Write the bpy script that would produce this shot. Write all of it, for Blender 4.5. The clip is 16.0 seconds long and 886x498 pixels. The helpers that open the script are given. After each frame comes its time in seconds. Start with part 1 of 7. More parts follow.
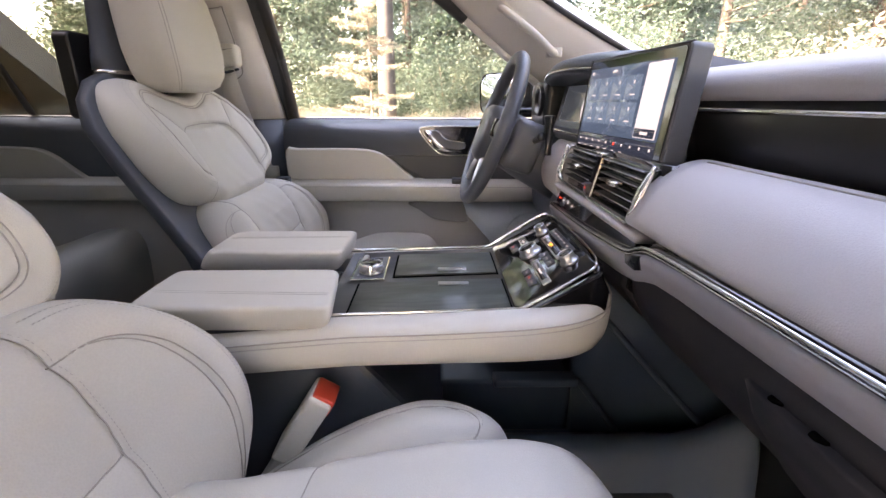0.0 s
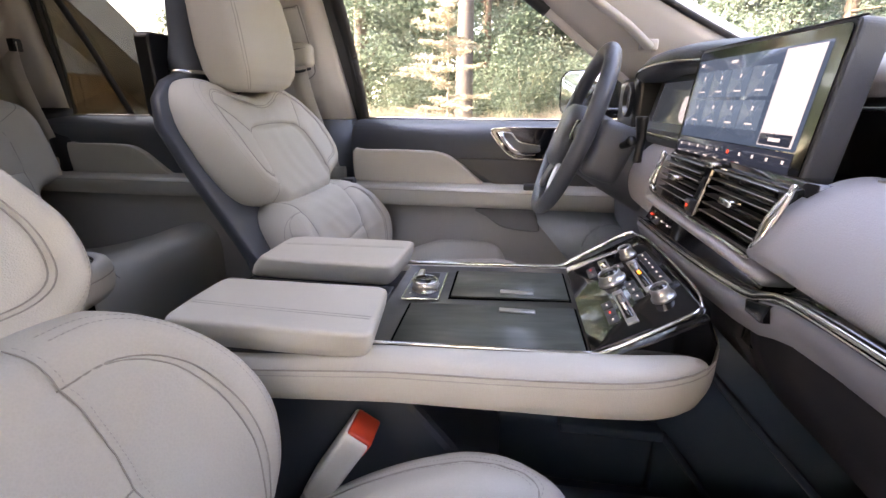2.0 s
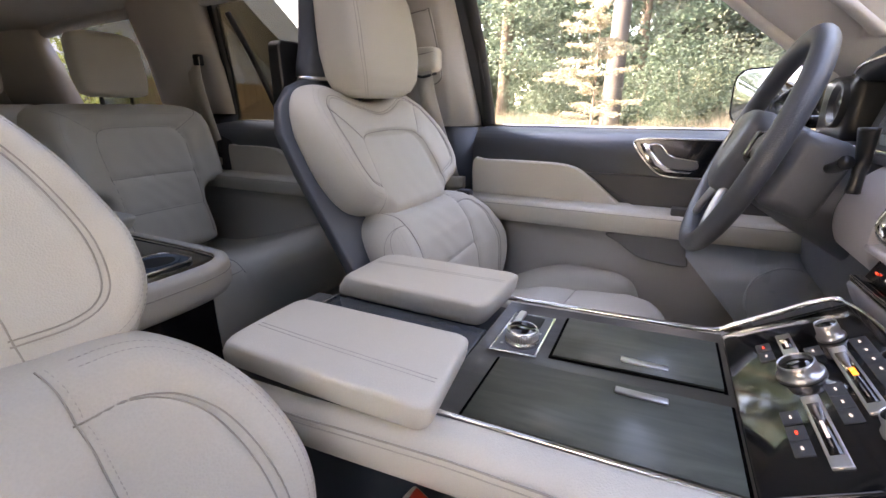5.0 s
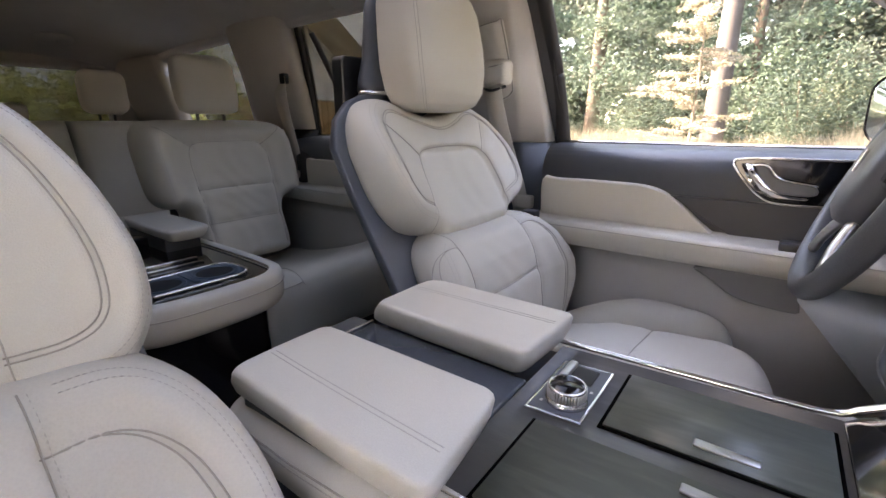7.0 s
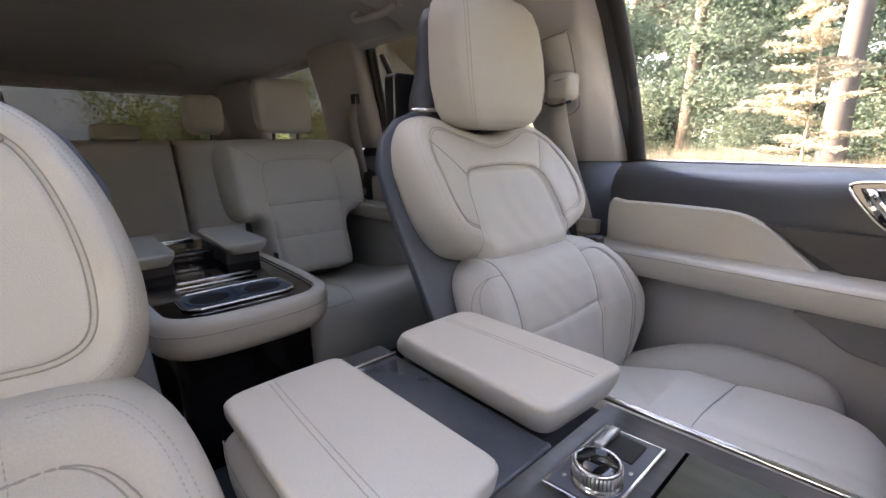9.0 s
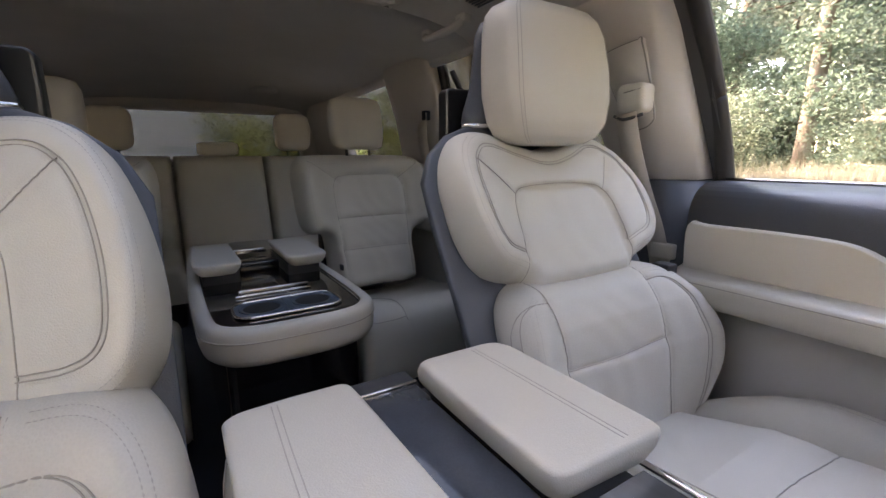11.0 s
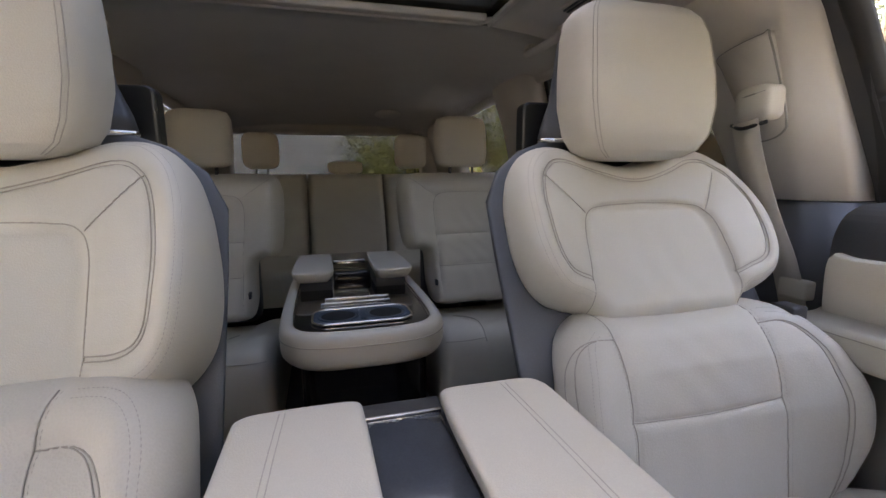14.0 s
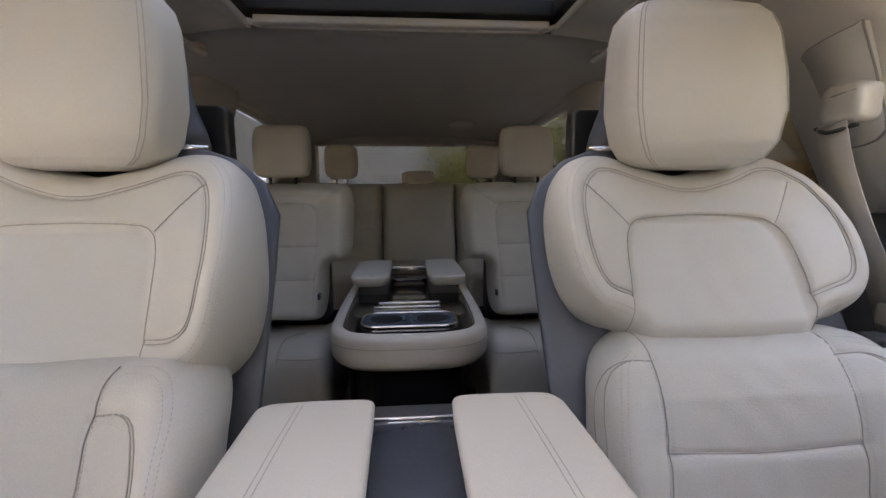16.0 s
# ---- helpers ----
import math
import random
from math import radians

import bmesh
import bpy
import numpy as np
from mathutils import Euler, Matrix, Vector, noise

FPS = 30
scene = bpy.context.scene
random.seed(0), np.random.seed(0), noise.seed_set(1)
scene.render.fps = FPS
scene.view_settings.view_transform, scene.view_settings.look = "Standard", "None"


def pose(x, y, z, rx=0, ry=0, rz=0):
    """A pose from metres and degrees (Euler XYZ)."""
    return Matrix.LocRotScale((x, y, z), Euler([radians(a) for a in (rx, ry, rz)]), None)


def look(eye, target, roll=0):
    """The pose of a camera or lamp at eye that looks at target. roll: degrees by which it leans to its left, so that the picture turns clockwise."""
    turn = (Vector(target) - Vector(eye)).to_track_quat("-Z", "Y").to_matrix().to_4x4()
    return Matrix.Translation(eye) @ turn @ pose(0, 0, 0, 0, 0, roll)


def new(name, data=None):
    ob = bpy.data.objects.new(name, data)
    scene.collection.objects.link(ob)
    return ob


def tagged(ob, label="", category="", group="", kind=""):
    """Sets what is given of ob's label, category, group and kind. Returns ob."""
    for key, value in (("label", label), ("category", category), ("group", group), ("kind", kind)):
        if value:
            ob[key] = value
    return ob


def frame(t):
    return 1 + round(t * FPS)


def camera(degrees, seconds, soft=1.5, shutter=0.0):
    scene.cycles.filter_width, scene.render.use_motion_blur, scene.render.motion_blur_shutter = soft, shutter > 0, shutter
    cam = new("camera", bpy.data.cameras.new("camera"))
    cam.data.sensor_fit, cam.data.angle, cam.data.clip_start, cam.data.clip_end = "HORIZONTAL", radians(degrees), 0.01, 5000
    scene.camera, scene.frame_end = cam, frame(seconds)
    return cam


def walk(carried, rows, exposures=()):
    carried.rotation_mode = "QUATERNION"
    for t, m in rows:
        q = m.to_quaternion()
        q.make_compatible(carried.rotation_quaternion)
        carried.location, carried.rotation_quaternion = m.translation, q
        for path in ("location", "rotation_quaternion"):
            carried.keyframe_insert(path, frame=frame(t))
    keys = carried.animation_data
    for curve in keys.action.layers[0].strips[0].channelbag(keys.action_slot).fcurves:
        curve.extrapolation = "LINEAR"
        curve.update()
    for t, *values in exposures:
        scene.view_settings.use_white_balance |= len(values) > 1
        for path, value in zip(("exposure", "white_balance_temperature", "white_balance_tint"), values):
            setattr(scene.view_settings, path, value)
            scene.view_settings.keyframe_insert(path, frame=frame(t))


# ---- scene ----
# Cabin of a large sport utility vehicle. x runs to the bonnet, y to the driver's side, z up from the cabin floor.
cam = camera(90.6, 16.0)
PATH = [
    (0, (0.226, -0.644, 0.732), (0.26, 1.25, 0.093), 0.4),
    (0.5, (0.23, -0.621, 0.732), (0.19, 1.273, 0.091), 0.3),
    (1, (0.231, -0.599, 0.731), (0.117, 1.293, 0.091), 0.3),
    (1.5, (0.233, -0.576, 0.731), (0.038, 1.308, 0.09), 0.3),
    (2, (0.234, -0.554, 0.729), (-0.047, 1.32, 0.09), 0.3),
    (2.5, (0.235, -0.532, 0.73), (-0.136, 1.326, 0.089), 0.3),
    (3, (0.236, -0.51, 0.729), (-0.23, 1.326, 0.089), 0.3),
    (3.5, (0.238, -0.488, 0.728), (-0.33, 1.321, 0.091), 0.2),
    (4, (0.239, -0.467, 0.728), (-0.425, 1.311, 0.095), 0.2),
    (6.5, (0.245, -0.359, 0.726), (-0.834, 1.225, 0.156), 0.0),
    (7, (0.248, -0.338, 0.725), (-0.908, 1.198, 0.173), -0.0),
    (7.5, (0.249, -0.317, 0.725), (-0.977, 1.17, 0.19), -0.1),
    (8, (0.251, -0.296, 0.724), (-1.046, 1.138, 0.209), -0.0),
    (8.5, (0.252, -0.275, 0.724), (-1.11, 1.104, 0.228), -0.1),
    (9, (0.254, -0.254, 0.723), (-1.173, 1.064, 0.249), -0.2),
    (11.5, (0.268, -0.16, 0.727), (-1.445, 0.793, 0.328), -0.3),
    (12, (0.271, -0.141, 0.727), (-1.489, 0.728, 0.34), -0.4),
    (12.5, (0.273, -0.122, 0.727), (-1.529, 0.662, 0.352), -0.3),
    (13, (0.278, -0.103, 0.726), (-1.563, 0.592, 0.367), -0.4),
    (13.5, (0.281, -0.084, 0.726), (-1.594, 0.52, 0.38), -0.4),
    (14, (0.284, -0.067, 0.725), (-1.62, 0.449, 0.393), -0.4),
    (14.5, (0.289, -0.05, 0.726), (-1.639, 0.373, 0.404), -0.5),
    (15, (0.292, -0.035, 0.725), (-1.655, 0.301, 0.416), -0.4),
    (15.5, (0.298, -0.017, 0.725), (-1.665, 0.228, 0.426), -0.4),
    (16, (0.304, 0.0, 0.724), (-1.669, 0.157, 0.437), -0.3),
]
walk(cam, [(t, look(eye, target, roll)) for t, eye, target, roll in PATH], exposures=[(0.0, 5.04, 9000, 33), (8.0, 4.99, 8800, 31), (11.5, 4.94, 9000, 30), (16.0, 4.94, 9300, 30)])

# ---- world, sun and exposure ----
SUN_TURN, SUN_UP = radians(244.5), radians(36)
world = bpy.data.worlds.new("sky")
scene.world = world
world.use_nodes = True
wn = world.node_tree
sky = wn.nodes.new("ShaderNodeTexSky")
sky.sky_type, sky.sun_disc = "NISHITA", False
sky.sun_elevation, sky.sun_rotation = SUN_UP, SUN_TURN
wn.links.new(sky.outputs[0], wn.nodes["Background"].inputs[0])
wn.nodes["Background"].inputs[1].default_value = 0.15
sun_data = bpy.data.lights.new("sun", "SUN")
sun_data.energy, sun_data.angle, sun_data.color = 2.3, radians(3), (1.0, 0.975, 0.94)
sun = new("sun", sun_data)
sun.matrix_world = look((math.sin(SUN_TURN) * 20, math.cos(SUN_TURN) * 20, math.tan(SUN_UP) * 20), (0, 0, 0))


# ---- materials ----
def material(name, base, rough=0.5, metal=0.0, grain=0.0, scale=400, vary=0.08, spread=6.0, coat=0.0, spec=0.5,
             stretch=(1, 1, 1), kind="noise", sheen=0.0):
    """Principled surface: base colour with broad stains and fine grain in colour and relief."""
    m = bpy.data.materials.new(name)
    m.use_nodes = True
    t = m.node_tree
    n, link = t.nodes, t.links
    b = n["Principled BSDF"]
    b.inputs["Roughness"].default_value = rough
    b.inputs["Metallic"].default_value = metal
    b.inputs["Coat Weight"].default_value = coat
    b.inputs["Coat Roughness"].default_value = 0.05
    b.inputs["Specular IOR Level"].default_value = spec
    b.inputs["Sheen Weight"].default_value = sheen
    co = n.new("ShaderNodeTexCoord")
    mp = n.new("ShaderNodeMapping")
    mp.inputs["Scale"].default_value = stretch
    link.new(co.outputs["Object"], mp.inputs[0])
    broad = n.new("ShaderNodeTexNoise")
    broad.inputs["Scale"].default_value, broad.inputs["Detail"].default_value = spread, 5
    link.new(mp.outputs[0], broad.inputs["Vector"])
    if kind == "voronoi":
        fine = n.new("ShaderNodeTexVoronoi")
        fine.inputs["Scale"].default_value = scale
        fine_out = fine.outputs["Distance"]
    else:
        fine = n.new("ShaderNodeTexNoise")
        fine.inputs["Scale"].default_value, fine.inputs["Detail"].default_value = scale, 3
        fine_out = fine.outputs[0]
    link.new(mp.outputs[0], fine.inputs["Vector"])
    add = n.new("ShaderNodeMath")
    add.operation = "MULTIPLY_ADD"
    link.new(fine_out, add.inputs[0])
    add.inputs[1].default_value = 0.45
    link.new(broad.outputs[0], add.inputs[2])
    ramp = n.new("ShaderNodeMapRange")
    ramp.inputs["From Min"].default_value, ramp.inputs["From Max"].default_value = 0.35, 1.0
    ramp.inputs["To Min"].default_value, ramp.inputs["To Max"].default_value = 1 - vary, 1 + vary
    link.new(add.outputs[0], ramp.inputs[0])
    mix = n.new("ShaderNodeVectorMath")
    mix.operation = "SCALE"
    mix.inputs[0].default_value = base
    link.new(ramp.outputs[0], mix.inputs["Scale"])
    link.new(mix.outputs[0], b.inputs["Base Color"])
    if grain:
        bump = n.new("ShaderNodeBump")
        bump.inputs["Strength"].default_value, bump.inputs["Distance"].default_value = grain, 0.0006
        link.new(fine_out, bump.inputs["Height"])
        link.new(bump.outputs[0], b.inputs["Normal"])
    rr = n.new("ShaderNodeMapRange")
    rr.inputs["To Min"].default_value, rr.inputs["To Max"].default_value = max(0.02, rough - 0.06), rough + 0.06
    link.new(broad.outputs[0], rr.inputs[0])
    link.new(rr.outputs[0], b.inputs["Roughness"])
    return m


def glowing(name, colour, strength):
    m = bpy.data.materials.new(name)
    m.use_nodes = True
    b = m.node_tree.nodes["Principled BSDF"]
    b.inputs["Base Color"].default_value = (*[c * 0.12 for c in colour], 1)
    b.inputs["Emission Color"].default_value = (*colour, 1)
    b.inputs["Emission Strength"].default_value = strength
    b.inputs["Roughness"].default_value = 0.15
    return m


def pane_material(name, tint):
    """Thin glass: straight through, with a faint gloss."""
    m = bpy.data.materials.new(name)
    m.use_nodes = True
    t = m.node_tree
    t.nodes.remove(t.nodes["Principled BSDF"])
    clear, gloss = t.nodes.new("ShaderNodeBsdfTransparent"), t.nodes.new("ShaderNodeBsdfGlossy")
    clear.inputs[0].default_value = (*tint, 1)
    gloss.inputs["Roughness"].default_value = 0.02
    mix = t.nodes.new("ShaderNodeMixShader")
    mix.inputs[0].default_value = 0.035
    t.links.new(clear.outputs[0], mix.inputs[1])
    t.links.new(gloss.outputs[0], mix.inputs[2])
    t.links.new(mix.outputs[0], t.nodes["Material Output"].inputs[0])
    return m


def wood_material(name, dark, light, rough=0.28):
    m = bpy.data.materials.new(name)
    m.use_nodes = True
    t = m.node_tree
    n, link = t.nodes, t.links
    b = n["Principled BSDF"]
    b.inputs["Roughness"].default_value = rough
    b.inputs["Coat Weight"].default_value, b.inputs["Coat Roughness"].default_value = 0.35, 0.22
    co, mp = n.new("ShaderNodeTexCoord"), n.new("ShaderNodeMapping")
    mp.inputs["Scale"].default_value = (1.2, 6, 6)
    link.new(co.outputs["Object"], mp.inputs[0])
    wav = n.new("ShaderNodeTexNoise")
    wav.inputs["Scale"].default_value, wav.inputs["Detail"].default_value, wav.inputs["Distortion"].default_value = 9, 6, 1.4
    link.new(mp.outputs[0], wav.inputs["Vector"])
    mp2 = n.new("ShaderNodeMapping")
    mp2.inputs["Scale"].default_value = (30, 900, 900)
    link.new(co.outputs["Object"], mp2.inputs[0])
    pore = n.new("ShaderNodeTexNoise")
    pore.inputs["Scale"].default_value = 1.0
    link.new(mp2.outputs[0], pore.inputs["Vector"])
    ramp = n.new("ShaderNodeValToRGB")
    ramp.color_ramp.elements[0].position, ramp.color_ramp.elements[1].position = 0.35, 0.72
    ramp.color_ramp.elements[0].color, ramp.color_ramp.elements[1].color = (*dark, 1), (*light, 1)
    link.new(wav.outputs[0], ramp.inputs[0])
    link.new(ramp.outputs[0], b.inputs["Base Color"])
    bump = n.new("ShaderNodeBump")
    bump.inputs["Strength"].default_value, bump.inputs["Distance"].default_value = 0.25, 0.0004
    link.new(pore.outputs[0], bump.inputs["Height"])
    link.new(bump.outputs[0], b.inputs["Normal"])
    return m


LEATHER = material("cream leather", (0.56, 0.525, 0.466), 0.46, grain=0.35, scale=700, kind="voronoi", vary=0.05, spread=5)
PERFORATED = material("perforated cream leather", (0.545, 0.51, 0.455), 0.5, grain=0.32, scale=420, kind="voronoi", vary=0.05, spread=5)
STITCH = material("pale grey thread", (0.43, 0.40, 0.355), 0.8, vary=0.1)
# Darker than STITCH: the crease shadow of seams put into the colour.
SEAM = material("thread darkened as seam shadow", (0.37, 0.34, 0.30), 0.8, vary=0.1)
SLATE = material("slate blue leather", (0.072, 0.080, 0.095), 0.42, grain=0.35, scale=600, kind="voronoi", vary=0.12)
SLATEPLASTIC = material("slate grained plastic", (0.085, 0.093, 0.108), 0.38, grain=0.3, scale=900, vary=0.1)
DARKPLASTIC = material("charcoal plastic", (0.040, 0.042, 0.047), 0.45, grain=0.3, scale=900, vary=0.12)
CARBODY = material("dark grey car paint", (0.045, 0.05, 0.058), 0.25, metal=0.4, vary=0.04, coat=0.6)
CARPET = material("dark carpet", (0.026, 0.033, 0.043), 0.95, grain=1.0, scale=500, vary=0.35, sheen=0.2)
TAUPE = material("taupe soft plastic", (0.50, 0.47, 0.445), 0.55, grain=0.3, scale=800, vary=0.05)
DASHPAD = material("lavender grey dash leather", (0.455, 0.43, 0.435), 0.5, grain=0.35, scale=700, kind="voronoi", vary=0.05)
BLACKGLOSS = material("piano black lacquer", (0.006, 0.006, 0.007), 0.06, vary=0.05, coat=0.5)
BLACKSATIN = material("satin black plastic", (0.008, 0.008, 0.009), 0.32, vary=0.1)
CHROME = material("bright chrome", (0.80, 0.78, 0.75), 0.10, metal=1.0, vary=0.05)
# Blue grey base holds the sky's reflection on the gloss.
TRAY = material("lacquer tinted with sky reflection", (0.055, 0.066, 0.082), 0.12, vary=0.25, spread=14, coat=0.4)
SATIN = material("satin aluminium", (0.55, 0.54, 0.53), 0.33, metal=1.0, vary=0.06)
HEADLINER = material("grey woven headliner", (0.53, 0.505, 0.475), 0.9, grain=0.6, scale=900, vary=0.06)
PILLARTRIM = material("pale pillar trim", (0.56, 0.525, 0.49), 0.75, grain=0.4, scale=900, vary=0.05)
BELT = material("cream seat belt webbing", (0.50, 0.465, 0.42), 0.8, grain=0.8, scale=1200, vary=0.06, stretch=(1, 1, 6))
BELTPLASTIC = material("cream moulded plastic", (0.58, 0.55, 0.50), 0.45, vary=0.05)
REDPLASTIC = material("red release button", (0.62, 0.055, 0.022), 0.4, vary=0.05)
RUBBER = material("black rubber seal", (0.012, 0.012, 0.013), 0.6, vary=0.2)
WOOD = wood_material("espresso open pore wood", (0.046, 0.045, 0.043), (0.062, 0.060, 0.056), 0.42)
GAPBLACK = material("unlit gap", (0.003, 0.003, 0.003), 1.0, vary=0.1, spec=0.0)
LIDWOOD = wood_material("moss grey open pore wood", (0.066, 0.074, 0.057), (0.102, 0.110, 0.088), 0.55)
# Pale blue grey base holds the sky's sheen on the panel.
SPEAKER = material("speaker cloth with sky sheen colour", (0.42, 0.465, 0.51), 0.28, grain=0.5, scale=1400, vary=0.1)
# Darker copy of TAUPE: shade of recesses put into the colour.
RECESSTAUPE = material("taupe darkened as recessed", (0.25, 0.235, 0.225), 0.55, grain=0.3, scale=800, vary=0.06)
NAVY = material("dark navy plastic", (0.018, 0.023, 0.031), 0.5, grain=0.3, scale=900, vary=0.15)
# Darker copy of the dash grey: shade under the pads put into the colour.
LIPSHADE = material("lavender grey dash darkened as shade", (0.27, 0.265, 0.29), 0.6, grain=0.3, scale=900, vary=0.06)
AUBERGINE = material("dark aubergine plastic", (0.018, 0.0165, 0.020), 0.6, grain=0.3, scale=900, vary=0.12, spec=0.3)
LEDGE = material("slate blue moulded plastic", (0.100, 0.138, 0.185), 0.42, grain=0.3, scale=900, vary=0.1)
WELL = material("dark blue rubber", (0.052, 0.078, 0.108), 0.45, vary=0.15)
GLASS = pane_material("window glass", (0.85, 0.86, 0.84))
SHADEBAND = pane_material("solar windscreen glass", (0.80, 0.81, 0.78))
TINT = pane_material("privacy glass", (0.40, 0.39, 0.355))
ROOFTINT = pane_material("dark roof glass", (0.36, 0.38, 0.38))
SCREENBLACK = material("black display glass", (0.004, 0.005, 0.007), 0.05, vary=0.02, coat=0.6)
LEDRED = glowing("red telltale", (1.0, 0.06, 0.03), 0.09)
LEDWHITE = glowing("white backlit legend", (0.85, 0.9, 1.0), 0.036)
LEDAMBER = glowing("amber backlit readout", (1.0, 0.35, 0.05), 0.10)
DISPBLUE = glowing("display slate blue", (0.046, 0.085, 0.15), 0.050)
DISPTILE = glowing("display tile blue", (0.074, 0.13, 0.21), 0.060)
DISPMAP = glowing("display map panel", (0.52, 0.57, 0.66), 0.056)
DISPBAR = glowing("display task bar", (0.012, 0.018, 0.032), 0.085)
MIRROR = material("mirror glass", (0.42, 0.42, 0.42), 0.02, metal=1.0, vary=0.0)


# ---- mesh helpers ----
from mathutils.bvhtree import BVHTree


def mesh_of(name, verts, faces, smooth=True):
    me = bpy.data.meshes.new(name)
    me.from_pydata([tuple(map(float, v)) for v in verts], [], faces)
    if smooth:
        me.polygons.foreach_set("use_smooth", [True] * len(me.polygons))
    me.update()
    return me


def part(name, geo, mat, parent=None, label="", m=None):
    """Links a bmesh or mesh as one object under a thing or a part."""
    if isinstance(geo, bmesh.types.BMesh):
        me = bpy.data.meshes.new(name)
        bmesh.ops.recalc_face_normals(geo, faces=geo.faces)
        geo.to_mesh(me)
        geo.free()
    else:
        me = geo
    if mat and not me.materials:
        me.materials.append(mat)
    ob = new(name, me)
    if m is not None:
        ob.matrix_world = m
    if parent is not None:
        ob.parent = parent
    if label:
        ob["label"] = label
    return ob


def thing(name, label, category, group="", kind="", m=None):
    ob = new(name)
    ob.empty_display_size = 0.05
    if m is not None:
        ob.matrix_world = m
    return tagged(ob, label, category, group, kind)


def box(x0, x1, y0, y1, z0, z1, bevel=0.003, seg=2, bm=None):
    out = bm or bmesh.new()
    made = bmesh.ops.create_cube(out, size=1.0)["verts"]
    for v in made:
        v.co = Vector(((x0 + x1) / 2 + v.co.x * (x1 - x0), (y0 + y1) / 2 + v.co.y * (y1 - y0), (z0 + z1) / 2 + v.co.z * (z1 - z0)))
    if bevel:
        es = list({e for v in made for e in v.link_edges})
        bmesh.ops.bevel(out, geom=es, offset=bevel, segments=seg, affect="EDGES", profile=0.6)
    for f in out.faces:
        f.smooth = True
    return out


def prism(outline, axis, lo, hi, bevel=0.002, seg=2):
    """A plate with that outline, thick from lo to hi along an axis (x: outline in y, z; y: in x, z; z: in x, y)."""
    bm = bmesh.new()
    put = {"x": lambda a, b, h: (h, a, b), "y": lambda a, b, h: (a, h, b), "z": lambda a, b, h: (a, b, h)}[axis]
    low = [bm.verts.new(put(a, b, lo)) for a, b in outline]
    high = [bm.verts.new(put(a, b, hi)) for a, b in outline]
    n = len(outline)
    bm.faces.new(low[::-1])
    bm.faces.new(high)
    for i in range(n):
        bm.faces.new((low[i], low[(i + 1) % n], high[(i + 1) % n], high[i]))
    bmesh.ops.recalc_face_normals(bm, faces=bm.faces)
    if bevel:
        rim = [e for e in bm.edges if (e.verts[0] in low) == (e.verts[1] in low)]
        bmesh.ops.bevel(bm, geom=rim, offset=bevel, segments=seg, affect="EDGES", profile=0.6)
    return bm


def rounded(x0, x1, y0, y1, r, n=6):
    """Outline of a rectangle with round corners."""
    out = []
    for cx, cy, a in ((x1 - r, y1 - r, 0), (x0 + r, y1 - r, 90), (x0 + r, y0 + r, 180), (x1 - r, y0 + r, 270)):
        for k in range(n + 1):
            w = radians(a + 90 * k / n)
            out.append((cx + r * math.cos(w), cy + r * math.sin(w)))
    return out


def spline(points, n, closed=False):
    """n points evenly spaced along a Catmull-Rom curve."""
    p = np.array(points, float)
    if closed:
        p = np.vstack([p[-1:], p, p[:2]])
    else:
        p = np.vstack([2 * p[0] - p[1], p, 2 * p[-1] - p[-2]])
    fine = []
    for i in range(1, len(p) - 2):
        t = np.linspace(0, 1, 24, endpoint=False)[:, None]
        a, b, c, d = p[i - 1], p[i], p[i + 1], p[i + 2]
        fine.append(0.5 * (2 * b + (c - a) * t + (2 * a - 5 * b + 4 * c - d) * t * t + (3 * b - a - 3 * c + d) * t ** 3))
    fine = np.vstack(fine + [p[-2:-1]])
    s = np.r_[0, np.cumsum(np.linalg.norm(np.diff(fine, axis=0), axis=1))]
    at = np.linspace(0, s[-1], n, endpoint=not closed)
    return np.stack([np.interp(at, s, fine[:, k]) for k in range(p.shape[1])], 1)


def loft(sections, caps=True, closed=True):
    """A skin over rings of equally many points."""
    S = np.array(sections, float)
    k, n, _ = S.shape
    verts = S.reshape(-1, 3)
    faces = []
    for i in range(k - 1):
        for j in range(n if closed else n - 1):
            a, b = i * n + j, i * n + (j + 1) % n
            faces.append((a, b, b + n, a + n))
    if caps and closed:
        faces += [tuple(range(n - 1, -1, -1)), tuple(range((k - 1) * n, k * n))]
    return mesh_of("loft", verts, faces)


def tube(points, r, segs=8, flat=1.0, closed=False, steps=None, up=(0, 0, 1)):
    """A round or flattened rod along a curve; r may be one radius or one for each point."""
    P = spline(points, steps or max(2, 6 * len(points)), closed) if steps != 0 else np.array(points, float)
    n = len(P)
    R = np.interp(np.linspace(0, 1, n), np.linspace(0, 1, len(r)), r) if isinstance(r, (list, tuple)) else np.full(n, r)
    T = np.gradient(P, axis=0) if not closed else np.roll(P, -1, 0) - np.roll(P, 1, 0)
    T /= np.linalg.norm(T, axis=1)[:, None] + 1e-12
    rings = []
    ref = np.array(up, float)
    for i in range(n):
        side = np.cross(T[i], ref)
        if np.linalg.norm(side) < 1e-3:
            side = np.cross(T[i], (1, 0.1, 0))
        side /= np.linalg.norm(side)
        top = np.cross(side, T[i])
        a = np.linspace(0, 2 * np.pi, segs, endpoint=False)[:, None]
        rings.append(P[i] + R[i] * (np.cos(a) * side + flat * np.sin(a) * top))
    if closed:
        rings.append(rings[0])
    return loft(rings, caps=not closed)


def joined(meshes, name="joined"):
    """One mesh out of several."""
    verts, faces, at = [], [], 0
    for me in meshes:
        verts += [v.co.copy() for v in me.vertices]
        faces += [tuple(i + at for i in p.vertices) for p in me.polygons]
        at = len(verts)
    return mesh_of(name, verts, faces)


